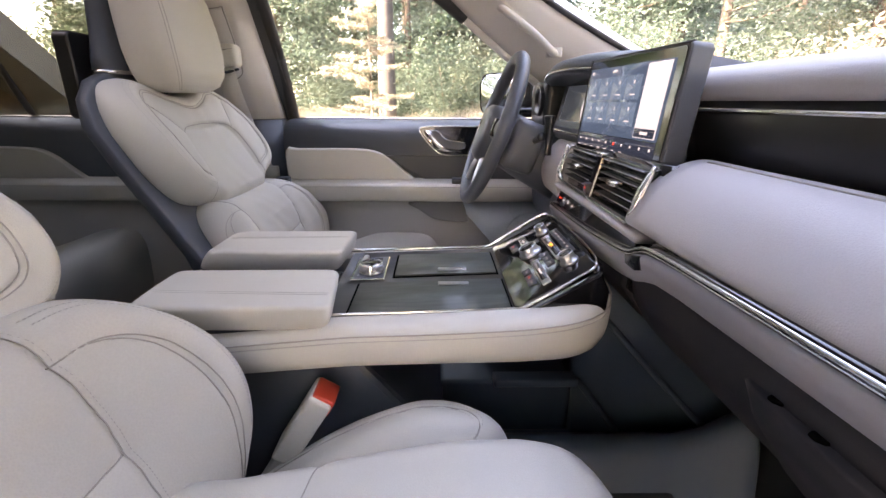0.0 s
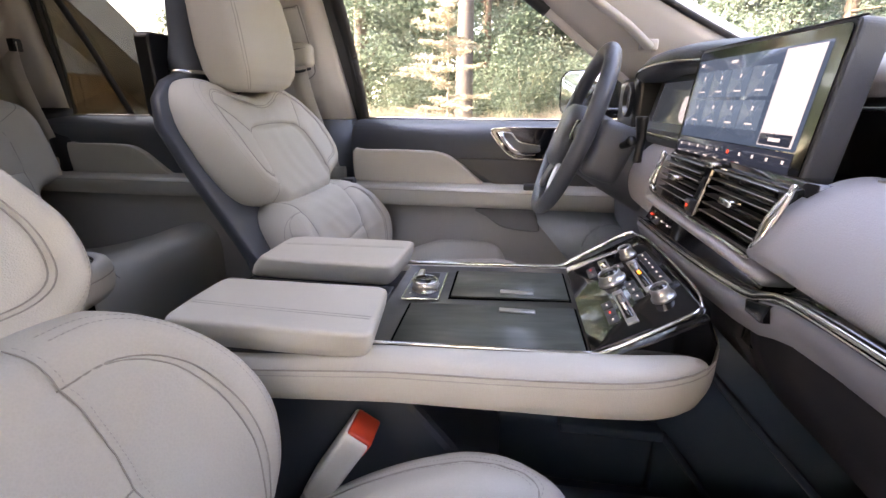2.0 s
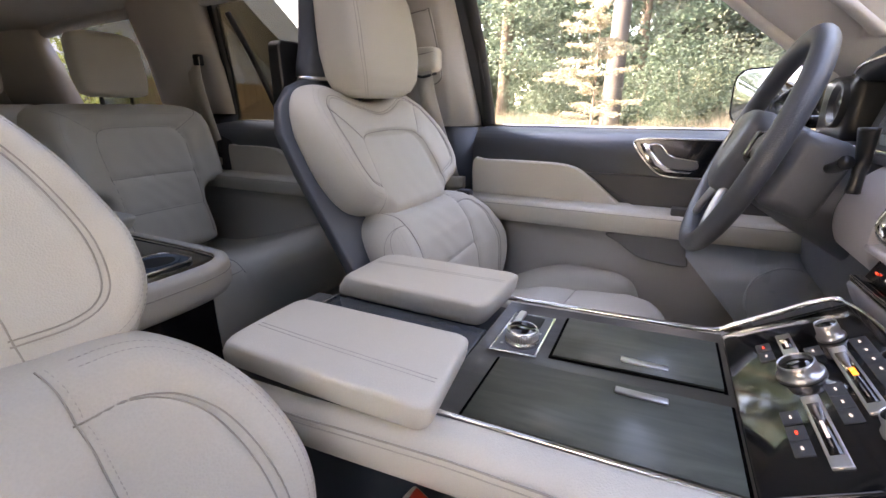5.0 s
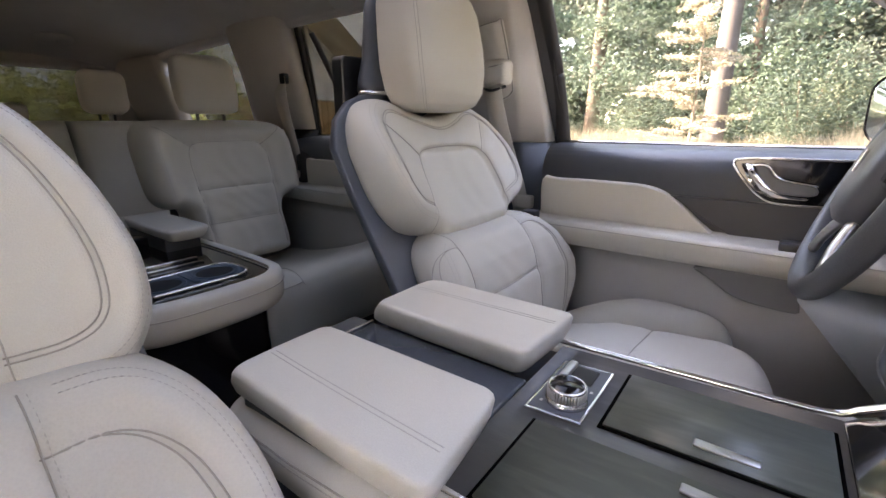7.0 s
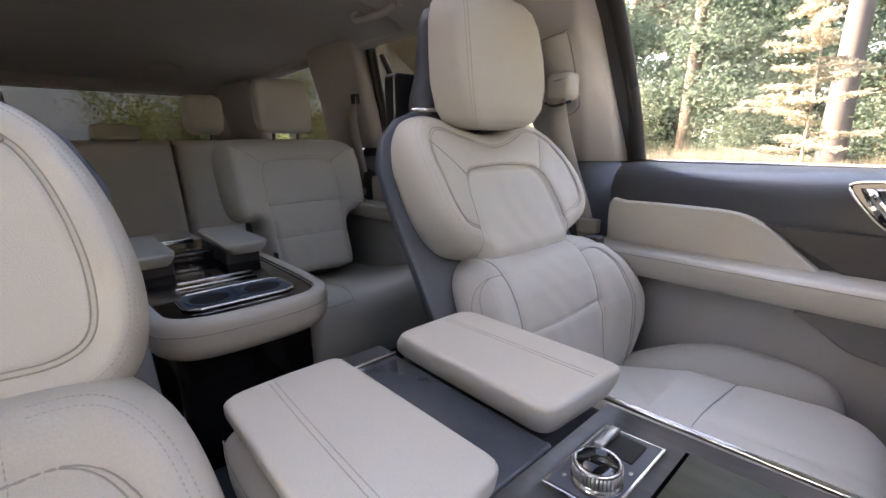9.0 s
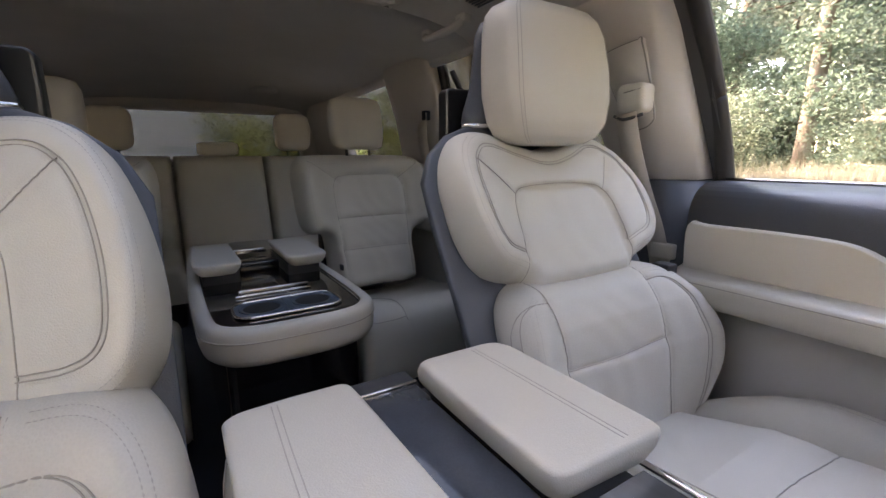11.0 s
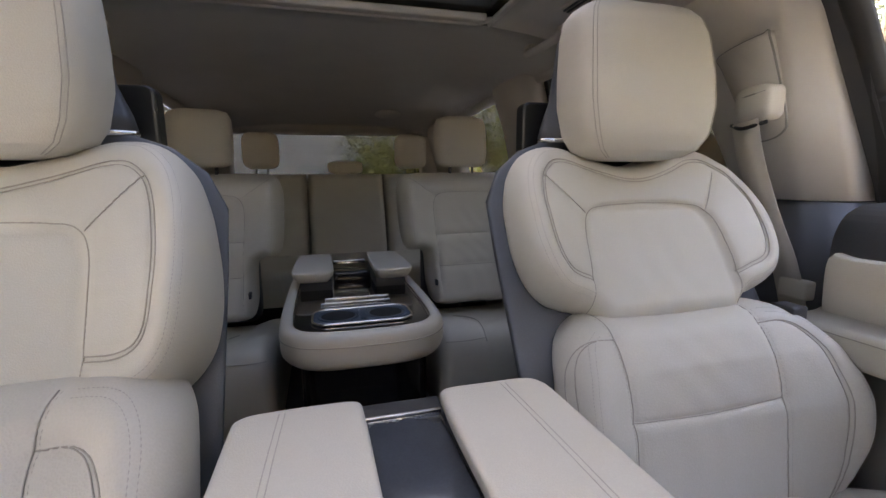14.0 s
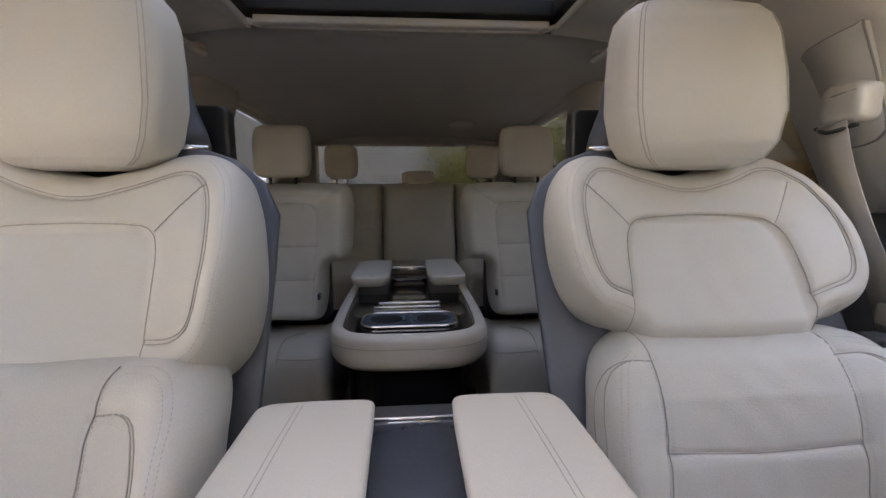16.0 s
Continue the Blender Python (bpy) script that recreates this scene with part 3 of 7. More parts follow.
def door(side, x0, x1, name, label, glass, front):
    d = thing(name, label, "car door", kind="structure")
    sg = lambda pts: [(side * y, z) for y, z in pts]
    # slate shoulder
    part("shoulder", sweep_x(sg(spline([(0.885, 0.668), (0.86, 0.674), (0.80, 0.670), (0.765, 0.655), (0.748, 0.630), (0.742, 0.595), (0.742, 0.47)], 22)), x0, x1, back=sg([(0.90, 0.47)])), SLATE, d, "slate padded door shoulder")
    # lower panel
    part("lower_panel", sweep_x(sg(spline([(0.700, 0.44), (0.692, 0.40), (0.690, 0.30), (0.695, 0.18), (0.715, 0.02)], 14)), x0, x1, back=sg([(0.90, 0.0), (0.90, 0.46)])), TAUPE, d, "taupe lower door panel")
    # arm rest ledge
    a1 = x1 if not front else 0.70
    part("arm_rest", sweep_x(sg(spline([(0.735, 0.503), (0.715, 0.4985), (0.690, 0.4975), (0.665, 0.4965), (0.6565, 0.4925), (0.6525, 0.484), (0.653, 0.466), (0.657, 0.450), (0.668, 0.442), (0.70, 0.437)], 22)), x0 + 0.004, a1, back=sg([(0.735, 0.430)])), LEATHER, d, "cream padded armrest ledge")
    part("arm_rest_seam", tube([(x0 + 0.006, side * 0.6535, 0.4885), (a1 - 0.002, side * 0.6535, 0.4885)], 0.0009, 5, steps=0), SEAM, d)
    # light upper pad that dips towards the front
    px = 0.03 if front else -0.985
    pad_x = x0 + 0.01 if front else -1.215
    pad_line = spline([(pad_x, 0.490), (pad_x, 0.588), (pad_x + 0.04, 0.592), (px - 0.08, 0.593), (px, 0.588), (px + 0.05, 0.566), (px + 0.10, 0.525), (px + 0.145, 0.490)], 40)
    bm = prism([(x, z) for x, z in pad_line], "y", side * 0.722, side * 0.745, 0.006, 3)
    part("upper_pad", bm, LEATHER, d, "cream padded insert")
    if front:
        part("dark_insert", prism([(px + 0.04, 0.572), (x1, 0.574), (x1, 0.500), (px + 0.16, 0.500), (px + 0.10, 0.535)], "y", side * 0.728, side * 0.745, 0.003), DARKPLASTIC, d, "charcoal insert")
        # release handle
        hz = spline([(0.178, 0.646), (0.188, 0.657), (0.24, 0.660), (0.32, 0.660), (0.40, 0.658), (0.402, 0.62), (0.40, 0.576), (0.32, 0.575), (0.262, 0.575), (0.236, 0.582), (0.208, 0.606)], 70, True)
        rel = part("release", prism([(x, z) for x, z in hz], "y", side * 0.724, side * 0.748, 0.003), BLACKGLOSS, d, "piano black release recess")
        part("bezel", tube([(x, side * 0.722, z) for x, z in hz], 0.0026, 8, closed=True, steps=90), CHROME, rel, "chrome bezel")
        part("lever", loft([[(x, side * y, z) for x, y, z in ring] for ring in (
            [(0.190, 0.719, 0.648), (0.205, 0.712, 0.648), (0.212, 0.713, 0.645), (0.198, 0.722, 0.640)],
            [(0.203, 0.717, 0.623), (0.216, 0.708, 0.627), (0.226, 0.710, 0.625), (0.212, 0.720, 0.618)],
            [(0.222, 0.716, 0.597), (0.236, 0.706, 0.606), (0.246, 0.708, 0.604), (0.230, 0.719, 0.592)],
            [(0.246, 0.716, 0.586), (0.256, 0.706, 0.595), (0.266, 0.708, 0.594), (0.256, 0.719, 0.583)],
            [(0.30, 0.717, 0.585), (0.305, 0.711, 0.590), (0.306, 0.712, 0.589), (0.305, 0.720, 0.584)])]), CHROME, rel, "bright chrome lever")
        part("lever_inlay", prism([(x, z) for x, z in spline([(0.214, 0.645), (0.232, 0.645), (0.256, 0.622), (0.31, 0.612), (0.31, 0.594), (0.256, 0.596), (0.236, 0.612)], 40, True)], "y", side * 0.712, side * 0.726, 0.003), SLATEPLASTIC, rel, "slate lever inlay")
        part("lever_line", tube([(x, side * 0.7115, z) for x, z in ((0.210, 0.647), (0.234, 0.646), (0.258, 0.623), (0.315, 0.613))], 0.0016, 6), CHROME, rel)
        pk = [(0.145, 0.437), (0.292, 0.441), (0.312, 0.43), (0.327, 0.385), (0.318, 0.374), (0.25, 0.378), (0.214, 0.387), (0.18, 0.41)]
        # Solid plate; the pocket's recess shade is in its colour.
        part("map_pocket", prism([(x, z) for x, z in spline(pk, 50, True)], "y", side * 0.678, side * 0.705, 0.006, 3), RECESSTAUPE, d, "taupe map pocket darkened as a recess")
        tilt = lambda z: side * (0.690 - (0.455 - z) * 0.22)
        part("speaker_panel", loft([[(x, tilt(z) + side * d, z) for x, z in ((0.285, 0.440), (0.36, 0.440), (0.47, 0.440), (0.70, 0.440), (0.70, 0.10), (0.60, 0.10), (0.50, 0.205), (0.39, 0.325))] for d in (0.03, 0.002, 0.0)]), SPEAKER, d, "speaker panel with blue grey sky sheen in its colour")
        part("speaker_ring", tube([(0.52 + 0.075 * math.cos(a), tilt(0.33 + 0.075 * math.sin(a)), 0.33 + 0.075 * math.sin(a)) for a in np.linspace(0, 2 * math.pi, 24, endpoint=False)], 0.0025, 6, closed=True), SPEAKER, d)
        part("switch_block", box(0.275, 0.345, min(side * 0.665, side * 0.70), max(side * 0.665, side * 0.70), 0.494, 0.512, 0.005, 3), DARKPLASTIC, d, "charcoal window switch block")
    part("sill_trim", tube([(x0, side * 0.872, 0.676), (x1, side * 0.872, 0.676)], 0.004, 6), CHROME, d, "thin bright sill strip")
    part("waist_seal", box(x0, x1, min(side * 0.872, side * 0.90), max(side * 0.872, side * 0.90), 0.662, 0.678, 0.003), RUBBER, d)
    part("outer_skin", loft([[(x, side * y, z) for y, z in ((0.902, 0.668), (0.925, 0.655), (0.94, 0.45), (0.94, 0.15), (0.925, -0.25), (0.902, -0.25))] for x in (x0 + 0.003, x1 - 0.003)]), CARBODY, d, "dark grey painted outer skin")
    win = part("window", side_panel(glass, 0.018, 0.004, side), GLASS if front else TINT, d, "clear window glass" if front else "tinted window glass")
    if front:
        win.visible_shadow = False
    for a, b in zip(glass, glass[1:] + glass[:1]):
        if (a[1] < 0.70 and b[1] < 0.70) or (not front and a[0] < -1.1 and b[0] < -1.1):
            continue
        slant = front and a[0] > 0.2
        part("window_frame", tube([(x, side * (side_y(z) + 0.006), z) for x, z in (a, ((a[0] + b[0]) / 2, (a[1] + b[1]) / 2), b)], 0.014 if slant else 0.019, 8), PILLARTRIM if slant else RUBBER, win)
    strips = {"front": [[(x0 - 0.09, 0.66), (x0 - 0.13, 1.10), (x0 - 0.030, 1.10), (x0 + 0.006, 0.66)]],
              "rear": [[(x1 - 0.065, 0.66), (x1 - 0.07, 1.09), (x1 + 0.02, 1.09), (x1 + 0.02, 0.66)], [(-1.352, 0.66), (-1.275, 0.885), (-1.19, 1.06), (-1.25, 1.09), (-1.445, 0.66)]]}
    for o in strips["front" if front else "rear"]:
        part("frame_strip", side_panel(o, 0.004, 0.03, side), DARKPLASTIC if front else RUBBER, win)
    return d


front_glass = [(-0.245, 0.668), (-0.255, 0.85), (-0.27, 1.065), (0.18, 1.045), (0.31, 0.96), (0.455, 0.857), (0.66, 0.71), (0.68, 0.668)]
rear_glass = [(-0.47, 0.668), (-0.49, 1.075), (-1.14, 1.075), (-1.20, 1.045), (-1.29, 0.85), (-1.37, 0.668)]
door(1, -0.24, 0.72, "door_1", "slate and cream driver's door with chrome release", front_glass, True)
open_door = door(-1, -0.24, 0.72, "door_4", "slate and cream front passenger door standing open", front_glass, True)
open_door.matrix_world = pose(0.74, -0.90, 0, 0, 0, 68) @ pose(-0.74, 0.90, 0)
d2 = door(1, -1.47, -0.44, "door_2", "slate and cream rear passenger door", rear_glass, False)
d3 = door(-1, -1.47, -0.44, "door_3", "slate and cream rear passenger door", rear_glass, False)
for s, dd in ((1, d2), (-1, d3)):
    part("division_bar", tube([(-1.140, s * 0.735, 1.03), (-1.122, s * 0.82, 0.86), (-1.10, s * 0.893, 0.668)], 0.010, 8), RUBBER, dd, "black window division bar")

# door mirror outside
mir = thing("door_mirror", "dark housed exterior door mirror", "mirror")
MM = pose(0.475, 1.09, 0.755, 0, 0, 41) @ pose(0, 0, 0, 0, -3, 0)
oval = rounded(-0.115, 0.115, -0.078, 0.078, 0.045)
part("housing", loft([[(x, w * a, w * b) for a, b in oval] for x, w in ((0.004, 0.985), (0.0, 1.0), (0.05, 1.0), (0.09, 0.85), (0.115, 0.5))]), BLACKGLOSS, mir, m=MM)
part("glass", loft([[(x, w * a, w * b) for a, b in oval] for x, w in ((0.002, 0.95), (-0.001, 0.94))]), MIRROR, mir, "mirror glass", m=MM)
part("arm", box(0.50, 0.62, 0.895, 1.06, 0.682, 0.712, 0.012, 3), BLACKGLOSS, mir)


# ---- front seats ----
RECLINE = radians(24)


def mirror_half(half):
    """A symmetrical outline from its right half, listed from the bottom middle to the top middle."""
    return half + [(-u, v) for u, v in reversed(half) if u > 1e-6]


def both(line):
    return [line, [(-u, v) for u, v in line]]


def front_seat(side, label, yc, lumbar_line, lumbar_thick, puff, wings, pad_dx, dx, reach, rise):
    """A front seat; the face of its lumbar pad is given in z and x, puff is the inflation of the side bolsters."""
    SURF_Z = [0.20, 0.308, 0.39, 0.462, 0.516, 0.535, 0.60, 0.667, 0.727, 0.77, 0.95]
    SURF_X = [x + pad_dx for x in (-0.125, -0.141, -0.153, -0.178, -0.213, -0.226, -0.262, -0.300, -0.345, -0.385, -0.43)]
    LUMBAR_Z, LUMBAR_X = zip(*lumbar_line)
    seat = thing("front_seat", label, "car seat", group="front seats")

    def back_place(deep, zs, xs):
        def place(u, v, h):
            x = np.interp(v, zs, xs) - deep * math.cos(RECLINE)
            return np.stack([x + h * math.cos(RECLINE), side * (yc + u), v + h * math.sin(RECLINE) - deep * math.sin(RECLINE)], 1)
        return place

    # shoulder pad
    if side > 0:
        up_half = [(0.0, 0.512), (0.07, 0.511), (0.116, 0.514), (0.140, 0.538), (0.168, 0.546), (0.196, 0.560), (0.217, 0.592), (0.226, 0.64), (0.221, 0.70), (0.199, 0.750), (0.160, 0.781), (0.112, 0.785), (0.055, 0.766), (0.0, 0.754)]
    else:
        up_half = [(0.0, 0.505), (0.07, 0.504), (0.116, 0.504), (0.140, 0.502), (0.175, 0.503), (0.210, 0.517), (0.233, 0.548), (0.240, 0.595), (0.235, 0.65), (0.221, 0.705), (0.198, 0.750), (0.160, 0.780), (0.112, 0.784), (0.055, 0.766), (0.0, 0.754)]
    patch = [(-0.130, 0.516), (-0.130, 0.56), (-0.127, 0.61), (-0.122, 0.645), (-0.110, 0.667), (-0.085, 0.677), (0.0, 0.681), (0.085, 0.677), (0.110, 0.667), (0.122, 0.645), (0.127, 0.61), (0.130, 0.56), (0.130, 0.516)]
    diag = [(0.113, 0.668), (0.138, 0.697), (0.162, 0.726)]
    outline = [(u * (1.06 if u > 0 and side > 0 else 1.0 if side < 0 else 0.97), v) for u, v in mirror_half(up_half)]
    def rim_line(d):
        """The seam that follows the pad's edge at the distance d, open under the middle patch."""
        R = inset(outline, d, 240)
        keep = ~((np.abs(R[:, 0]) < 0.126) & (R[:, 1] < 0.62))
        first = next(k for k in range(len(R)) if keep[k] and not keep[k - 1])
        R, keep = np.roll(R, -first, 0), np.roll(keep, -first)
        return [tuple(p) for p in np.vstack([R[keep][:-2:3], R[keep][-1:]])]

    rim_in = 0.037 if side > 0 else 0.042
    rim_seams = [rim_line(rim_in), rim_line(rim_in + 0.0045)]
    edge = spline(patch, 60)

    def sunk(u, v):
        d = np.minimum(np.interp(v, edge[:26, 1], edge[:26, 0] * -1) - np.abs(u), np.where(v < 0.66, 1, 0.682 - v))
        return -0.011 * np.clip(d / 0.010, 0, 1) ** 0.8

    up = Cushion(outline, 0.055, 0.032, 0.005, [patch, *both(diag), rim_line(rim_in + 0.0022)], back=0.032, bolster=lambda v: wings * (1 - 0.7 * np.clip((v - 0.60) / 0.15, 0, 1)), n=230, rings=60, lift=sunk)
    pl = back_place(0.058, SURF_Z, SURF_X)
    shoulder = part("shoulder_pad", up.mesh(pl), LEATHER, seat, "cream leather shoulder pad with stitched wings")
    rows = []
    for d in (0.016, 0.022):
        rows.append(up.thread(rim_line(d), pl))
    tagged(part("thread", joined(rows), STITCH, shoulder, "double stitched thread"), kind="stuff")
    # Dark welts carry the seams' crease shadow in their colour.
    for s in (patch, *both(diag), *rim_seams):
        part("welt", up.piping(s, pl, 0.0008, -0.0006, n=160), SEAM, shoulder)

    # lumbar pad
    if side > 0:
        low_half = [(0.0, 0.20), (0.14, 0.20), (0.205, 0.235), (0.231, 0.30), (0.237, 0.38), (0.229, 0.455), (0.204, 0.512), (0.160, 0.538), (0.10, 0.540), (0.0, 0.536)]
        low_out = [(u * (1.07 if u > 0 else 0.88), v) for u, v in mirror_half(low_half)]
    else:
        low_out = mirror_half([(0.0, 0.20), (0.14, 0.20), (0.205, 0.235), (0.236, 0.30), (0.246, 0.38), (0.245, 0.455), (0.229, 0.520), (0.185, 0.557), (0.10, 0.560), (0.0, 0.556)])
    vs = [(0.126, 0.542), (0.125, 0.44), (0.125, 0.33), (0.126, 0.21)]
    hs = [(-0.125, 0.405), (0.0, 0.400), (0.125, 0.405)]
    edge2 = [(0.126, 0.502), (0.160, 0.502), (0.184, 0.486), (0.198, 0.45), (0.204, 0.38), (0.200, 0.30), (0.19, 0.25)]
    swell = lambda u, v: puff * np.clip(np.abs(u) / 0.235, 0, 1) ** 3.2 * np.exp(-((v - (0.37 if side > 0 else 0.40)) / 0.17) ** 2)
    loops = both(edge2)
    low = Cushion(low_out, lumbar_thick, 0.045, 0.006, [*both(vs), hs, *loops], back=0.04, n=230, rings=56, lift=swell)
    pl2 = back_place(lumbar_thick + 0.001, LUMBAR_Z, LUMBAR_X)
    lumbar = part("lumbar_pad", low.mesh(pl2), PERFORATED, seat, "cream perforated leather lumbar pad")
    rows = []
    for s in both(vs):
        rows.append(low.thread([(u + math.copysign(0.005, u), v) for u, v in s], pl2))
    for d in (0.020, 0.026):
        O2 = inset(low_out, d, 200)
        for s in (1, -1):
            line = sorted((tuple(p) for p in O2 if p[1] > 0.27 and s * p[0] > 0.135), key=lambda p: math.atan2(p[1] - 0.38, s * p[0]))
            rows.append(low.thread(line[::4], pl2))
    tagged(part("thread", joined(rows), STITCH, lumbar), kind="stuff")
    for s in (*both(vs), hs, *[[(u * k, v) for u, v in s] for s in loops for k in (0.985, 1.015)]):
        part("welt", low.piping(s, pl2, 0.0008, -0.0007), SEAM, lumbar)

    # back shell, tapering into the neck behind the head
    def ring_at(z, w, x_front, x_rear, e=2.3, k=48):
        a = np.linspace(0, 2 * np.pi, k, endpoint=False)
        c, s = np.cos(a), np.sin(a)
        mid = x_front - 0.012
        deep = np.where(c > 0, x_front - mid, mid - x_rear)
        return np.stack([mid + deep * np.sign(c) * np.abs(c) ** (2 / e), side * (yc + w * np.sign(s) * np.abs(s) ** (2 / e)), np.full(k, z)], 1)

    def shell_ring(z, w, x, deep, e=2.7, k=48):
        a = np.linspace(0, 2 * np.pi, k, endpoint=False)
        c, s = np.cos(a), np.sin(a)
        return np.stack([x + dx + deep * np.sign(c) * np.abs(c) ** (2 / e), side * (yc + w * np.sign(s) * np.abs(s) ** (2 / e)), np.full(k, z)], 1)

    surf = lambda z: float(np.interp(z, SURF_Z, SURF_X)) - 0.6 * (pad_dx - dx)
    shell_rows = [(0.12, 0.20, 0.09, 0.16), (0.20, 0.228, 0.07, 0.16), (0.35, 0.236, 0.060, 0.165), (0.42, 0.238, 0.065, 0.170), (0.50, 0.238, 0.075, 0.175), (0.60, 0.238, 0.078, 0.175),
                  (0.68, 0.236, 0.076, 0.165), (0.73, 0.210, 0.060, 0.140), (0.765, 0.165, 0.04, 0.115), (0.780, 0.122, 0.035, 0.105)]
    part("back_shell", loft([ring_at(z, w, surf(z) - f, surf(z) - r) for z, w, f, r in shell_rows]), SLATE, seat, "slate leather back shell")
    part("chrome_band", loft([shell_ring(z, 0.122, -0.446, 0.041) for z in (0.780, 0.787)]), CHROME, seat, "chrome band across the neck")
    neck_rows = [(0.787, 0.119, -0.447, 0.038), (0.81, 0.112, -0.452, 0.036), (0.85, 0.096, -0.455, 0.034), (0.90, 0.088, -0.457, 0.032), (0.95, 0.082, -0.458, 0.030), (0.975, 0.070, -0.458, 0.026), (0.985, 0.045, -0.458, 0.016)]
    part("neck", loft([shell_ring(*r) for r in neck_rows]), SLATE, seat, "slate leather neck behind the headrest")

    # head restraint
    def head_ring(z, w, x, deep, e=4.4, k=72):
        return shell_ring(z, w, x, deep, e, k)

    hr_rows = [(0.746, 0.050, -0.355, 0.026), (0.751, 0.078, -0.353, 0.042), (0.762, 0.098, -0.350, 0.053), (0.785, 0.113, -0.348, 0.061), (0.83, 0.1225, -0.350, 0.064),
               (0.88, 0.1215, -0.355, 0.063), (0.94, 0.116, -0.364, 0.059), (0.967, 0.108, -0.370, 0.053), (0.982, 0.095, -0.375, 0.045), (0.990, 0.073, -0.379, 0.033), (0.993, 0.03, -0.381, 0.014)]
    zz = np.array([r[0] for r in hr_rows])
    fine = np.concatenate([np.linspace(zz[0], zz[2], 8), np.linspace(zz[2], zz[-4], 26)[1:], np.linspace(zz[-4], zz[-1], 10)[1:]])
    cols = [np.interp(fine, zz, [r[k] for r in hr_rows]) for k in (1, 2, 3)]
    head = part("headrest", loft([head_ring(z, w, x, d) for z, w, x, d in zip(fine, *cols)]), LEATHER, seat, "cream leather headrest")
    for s in (-1, 1):
        for off in (0.0, 0.010):
            pts = []
            for z, w, x, d in zip(fine[2:-3], cols[0][2:-3], cols[1][2:-3], cols[2][2:-3]):
                a = math.radians(54 if off == 0 else 47)
                c, q = math.cos(a), math.sin(a)
                pts.append((x + dx + d * c ** (2 / 4.4) + 0.0004, side * (yc + s * (w * q ** (2 / 4.4) + 0.0002)), z))
            part("welt", tube(pts, 0.0007, 5, steps=60), STITCH, head, "stitched side seam")

    # seat cushion: rear half and two thigh pads
    def flat_place(z0, tip=0.0):
        def place(u, v, h):
            return np.stack([v, side * (yc + u), z0 + h + tip * (v - 0.1)], 1)
        return place

    def plump(u, v):
        return -0.30 * np.clip(v - (reach - 0.11), 0, 1) ** 1.3 + (0.05 if side > 0 else 0.15) * np.clip(v, 0, 0.25) + (0.30 * np.clip(v - 0.02, -0.3, 0) if side > 0 else 0.0)

    mid = mirror_half([(0.0, -0.26), (0.17, -0.26), (0.178, -0.1), (0.185, 0.05), (0.195, 0.18), (0.198, reach - 0.09), (0.175, reach - 0.03), (0.11, reach - 0.003), (0.0, reach)])
    across = [(-0.18, 0.10), (0.0, 0.085), (0.18, 0.10)]
    cm = Cushion(mid, 0.050 if side > 0 else 0.060, 0.045, 0.006, [across, [(-0.02, 0.092), (-0.02, -0.22)]] if side < 0 else [across, [(0.0, 0.10), (0.0, 0.29)]], back=0.06, n=170, rings=36, lift=plump)
    pt = flat_place(0.262 + rise)
    mid_pad = part("seat_cushion", cm.mesh(pt), LEATHER, seat, "cream leather seat cushion with a long thigh support")
    part("welt", cm.piping(across, pt, 0.0009, -0.0006), SEAM, mid_pad)
    end = min(reach - 0.075, 0.325)
    for s in (1, -1):
        o = [(s * u, v) for u, v in [(0.175, -0.22), (0.25, -0.20), (0.278, -0.1), (0.288, 0.05), (0.288, end - 0.10), (0.270, end - 0.03), (0.235, end), (0.20, end - 0.02), (0.182, end - 0.10), (0.172, 0.05)]]
        line = [(s * 0.232, -0.17), (s * 0.243, 0.0), (s * 0.243, end - 0.10), (s * 0.225, end - 0.045), (s * 0.200, end - 0.06)]
        line = line if side < 0 else line[:3]
        th = Cushion(o, 0.070, 0.050, 0.004, [line], back=0.07, n=130, rings=28, lift=lambda u, v: (-1.1 * np.clip(0.22 - v, 0, 1) ** 1.5 if side < 0 else -1.0 * np.clip(0.06 - v, 0, 1) ** 1.5) + 0.016 - 0.25 * np.clip(v - (end - 0.09), 0, 1) ** 1.3)
        pad_ob = part("side_bolster", th.mesh(pt), LEATHER, seat, "cream leather cushion side bolster")
        part("welt", th.piping(line, pt, 0.0009, -0.0006), SEAM, pad_ob)
        tagged(part("thread", joined([th.thread([(u + s * 0.005, v + 0.003) for u, v in line], pt), th.thread([(u - s * 0.005, v - 0.003) for u, v in line], pt)]), STITCH, pad_ob), kind="stuff")
    part("base", loft([[(x, side * (yc + y), z) for x, y in rounded(-0.28 + g, 0.28 - g, -0.235 + g, 0.235 - g, 0.05)] for z, g in ((0.06, 0.02), (0.12, 0.0), (0.235, 0.0), (0.25, 0.02))]), SLATEPLASTIC, seat, "slate seat base")
    for s in (1, -1):
        for x in (-0.2, 0.2):
            part("rail_foot", box(x - 0.05, x + 0.05, side * (yc + s * 0.18) - 0.02, side * (yc + s * 0.18) + 0.02, 0.0, 0.075, 0.004), DARKPLASTIC, seat)
    # buckle on the inner flank
    bx, by, bz = 0.082, side * 0.158, 0.372
    tilt = pose(bx, by, bz, 0, 32, 0)
    bk = part("buckle", box(-0.016, 0.016, -0.024, 0.024, -0.115, 0.0, 0.006, 3), BELTPLASTIC, seat, "cream belt buckle with red button", m=tilt)
    part("button", box(-0.013, 0.0175, -0.020, 0.020, -0.020, 0.003, 0.003), REDPLASTIC, bk, "red release button")
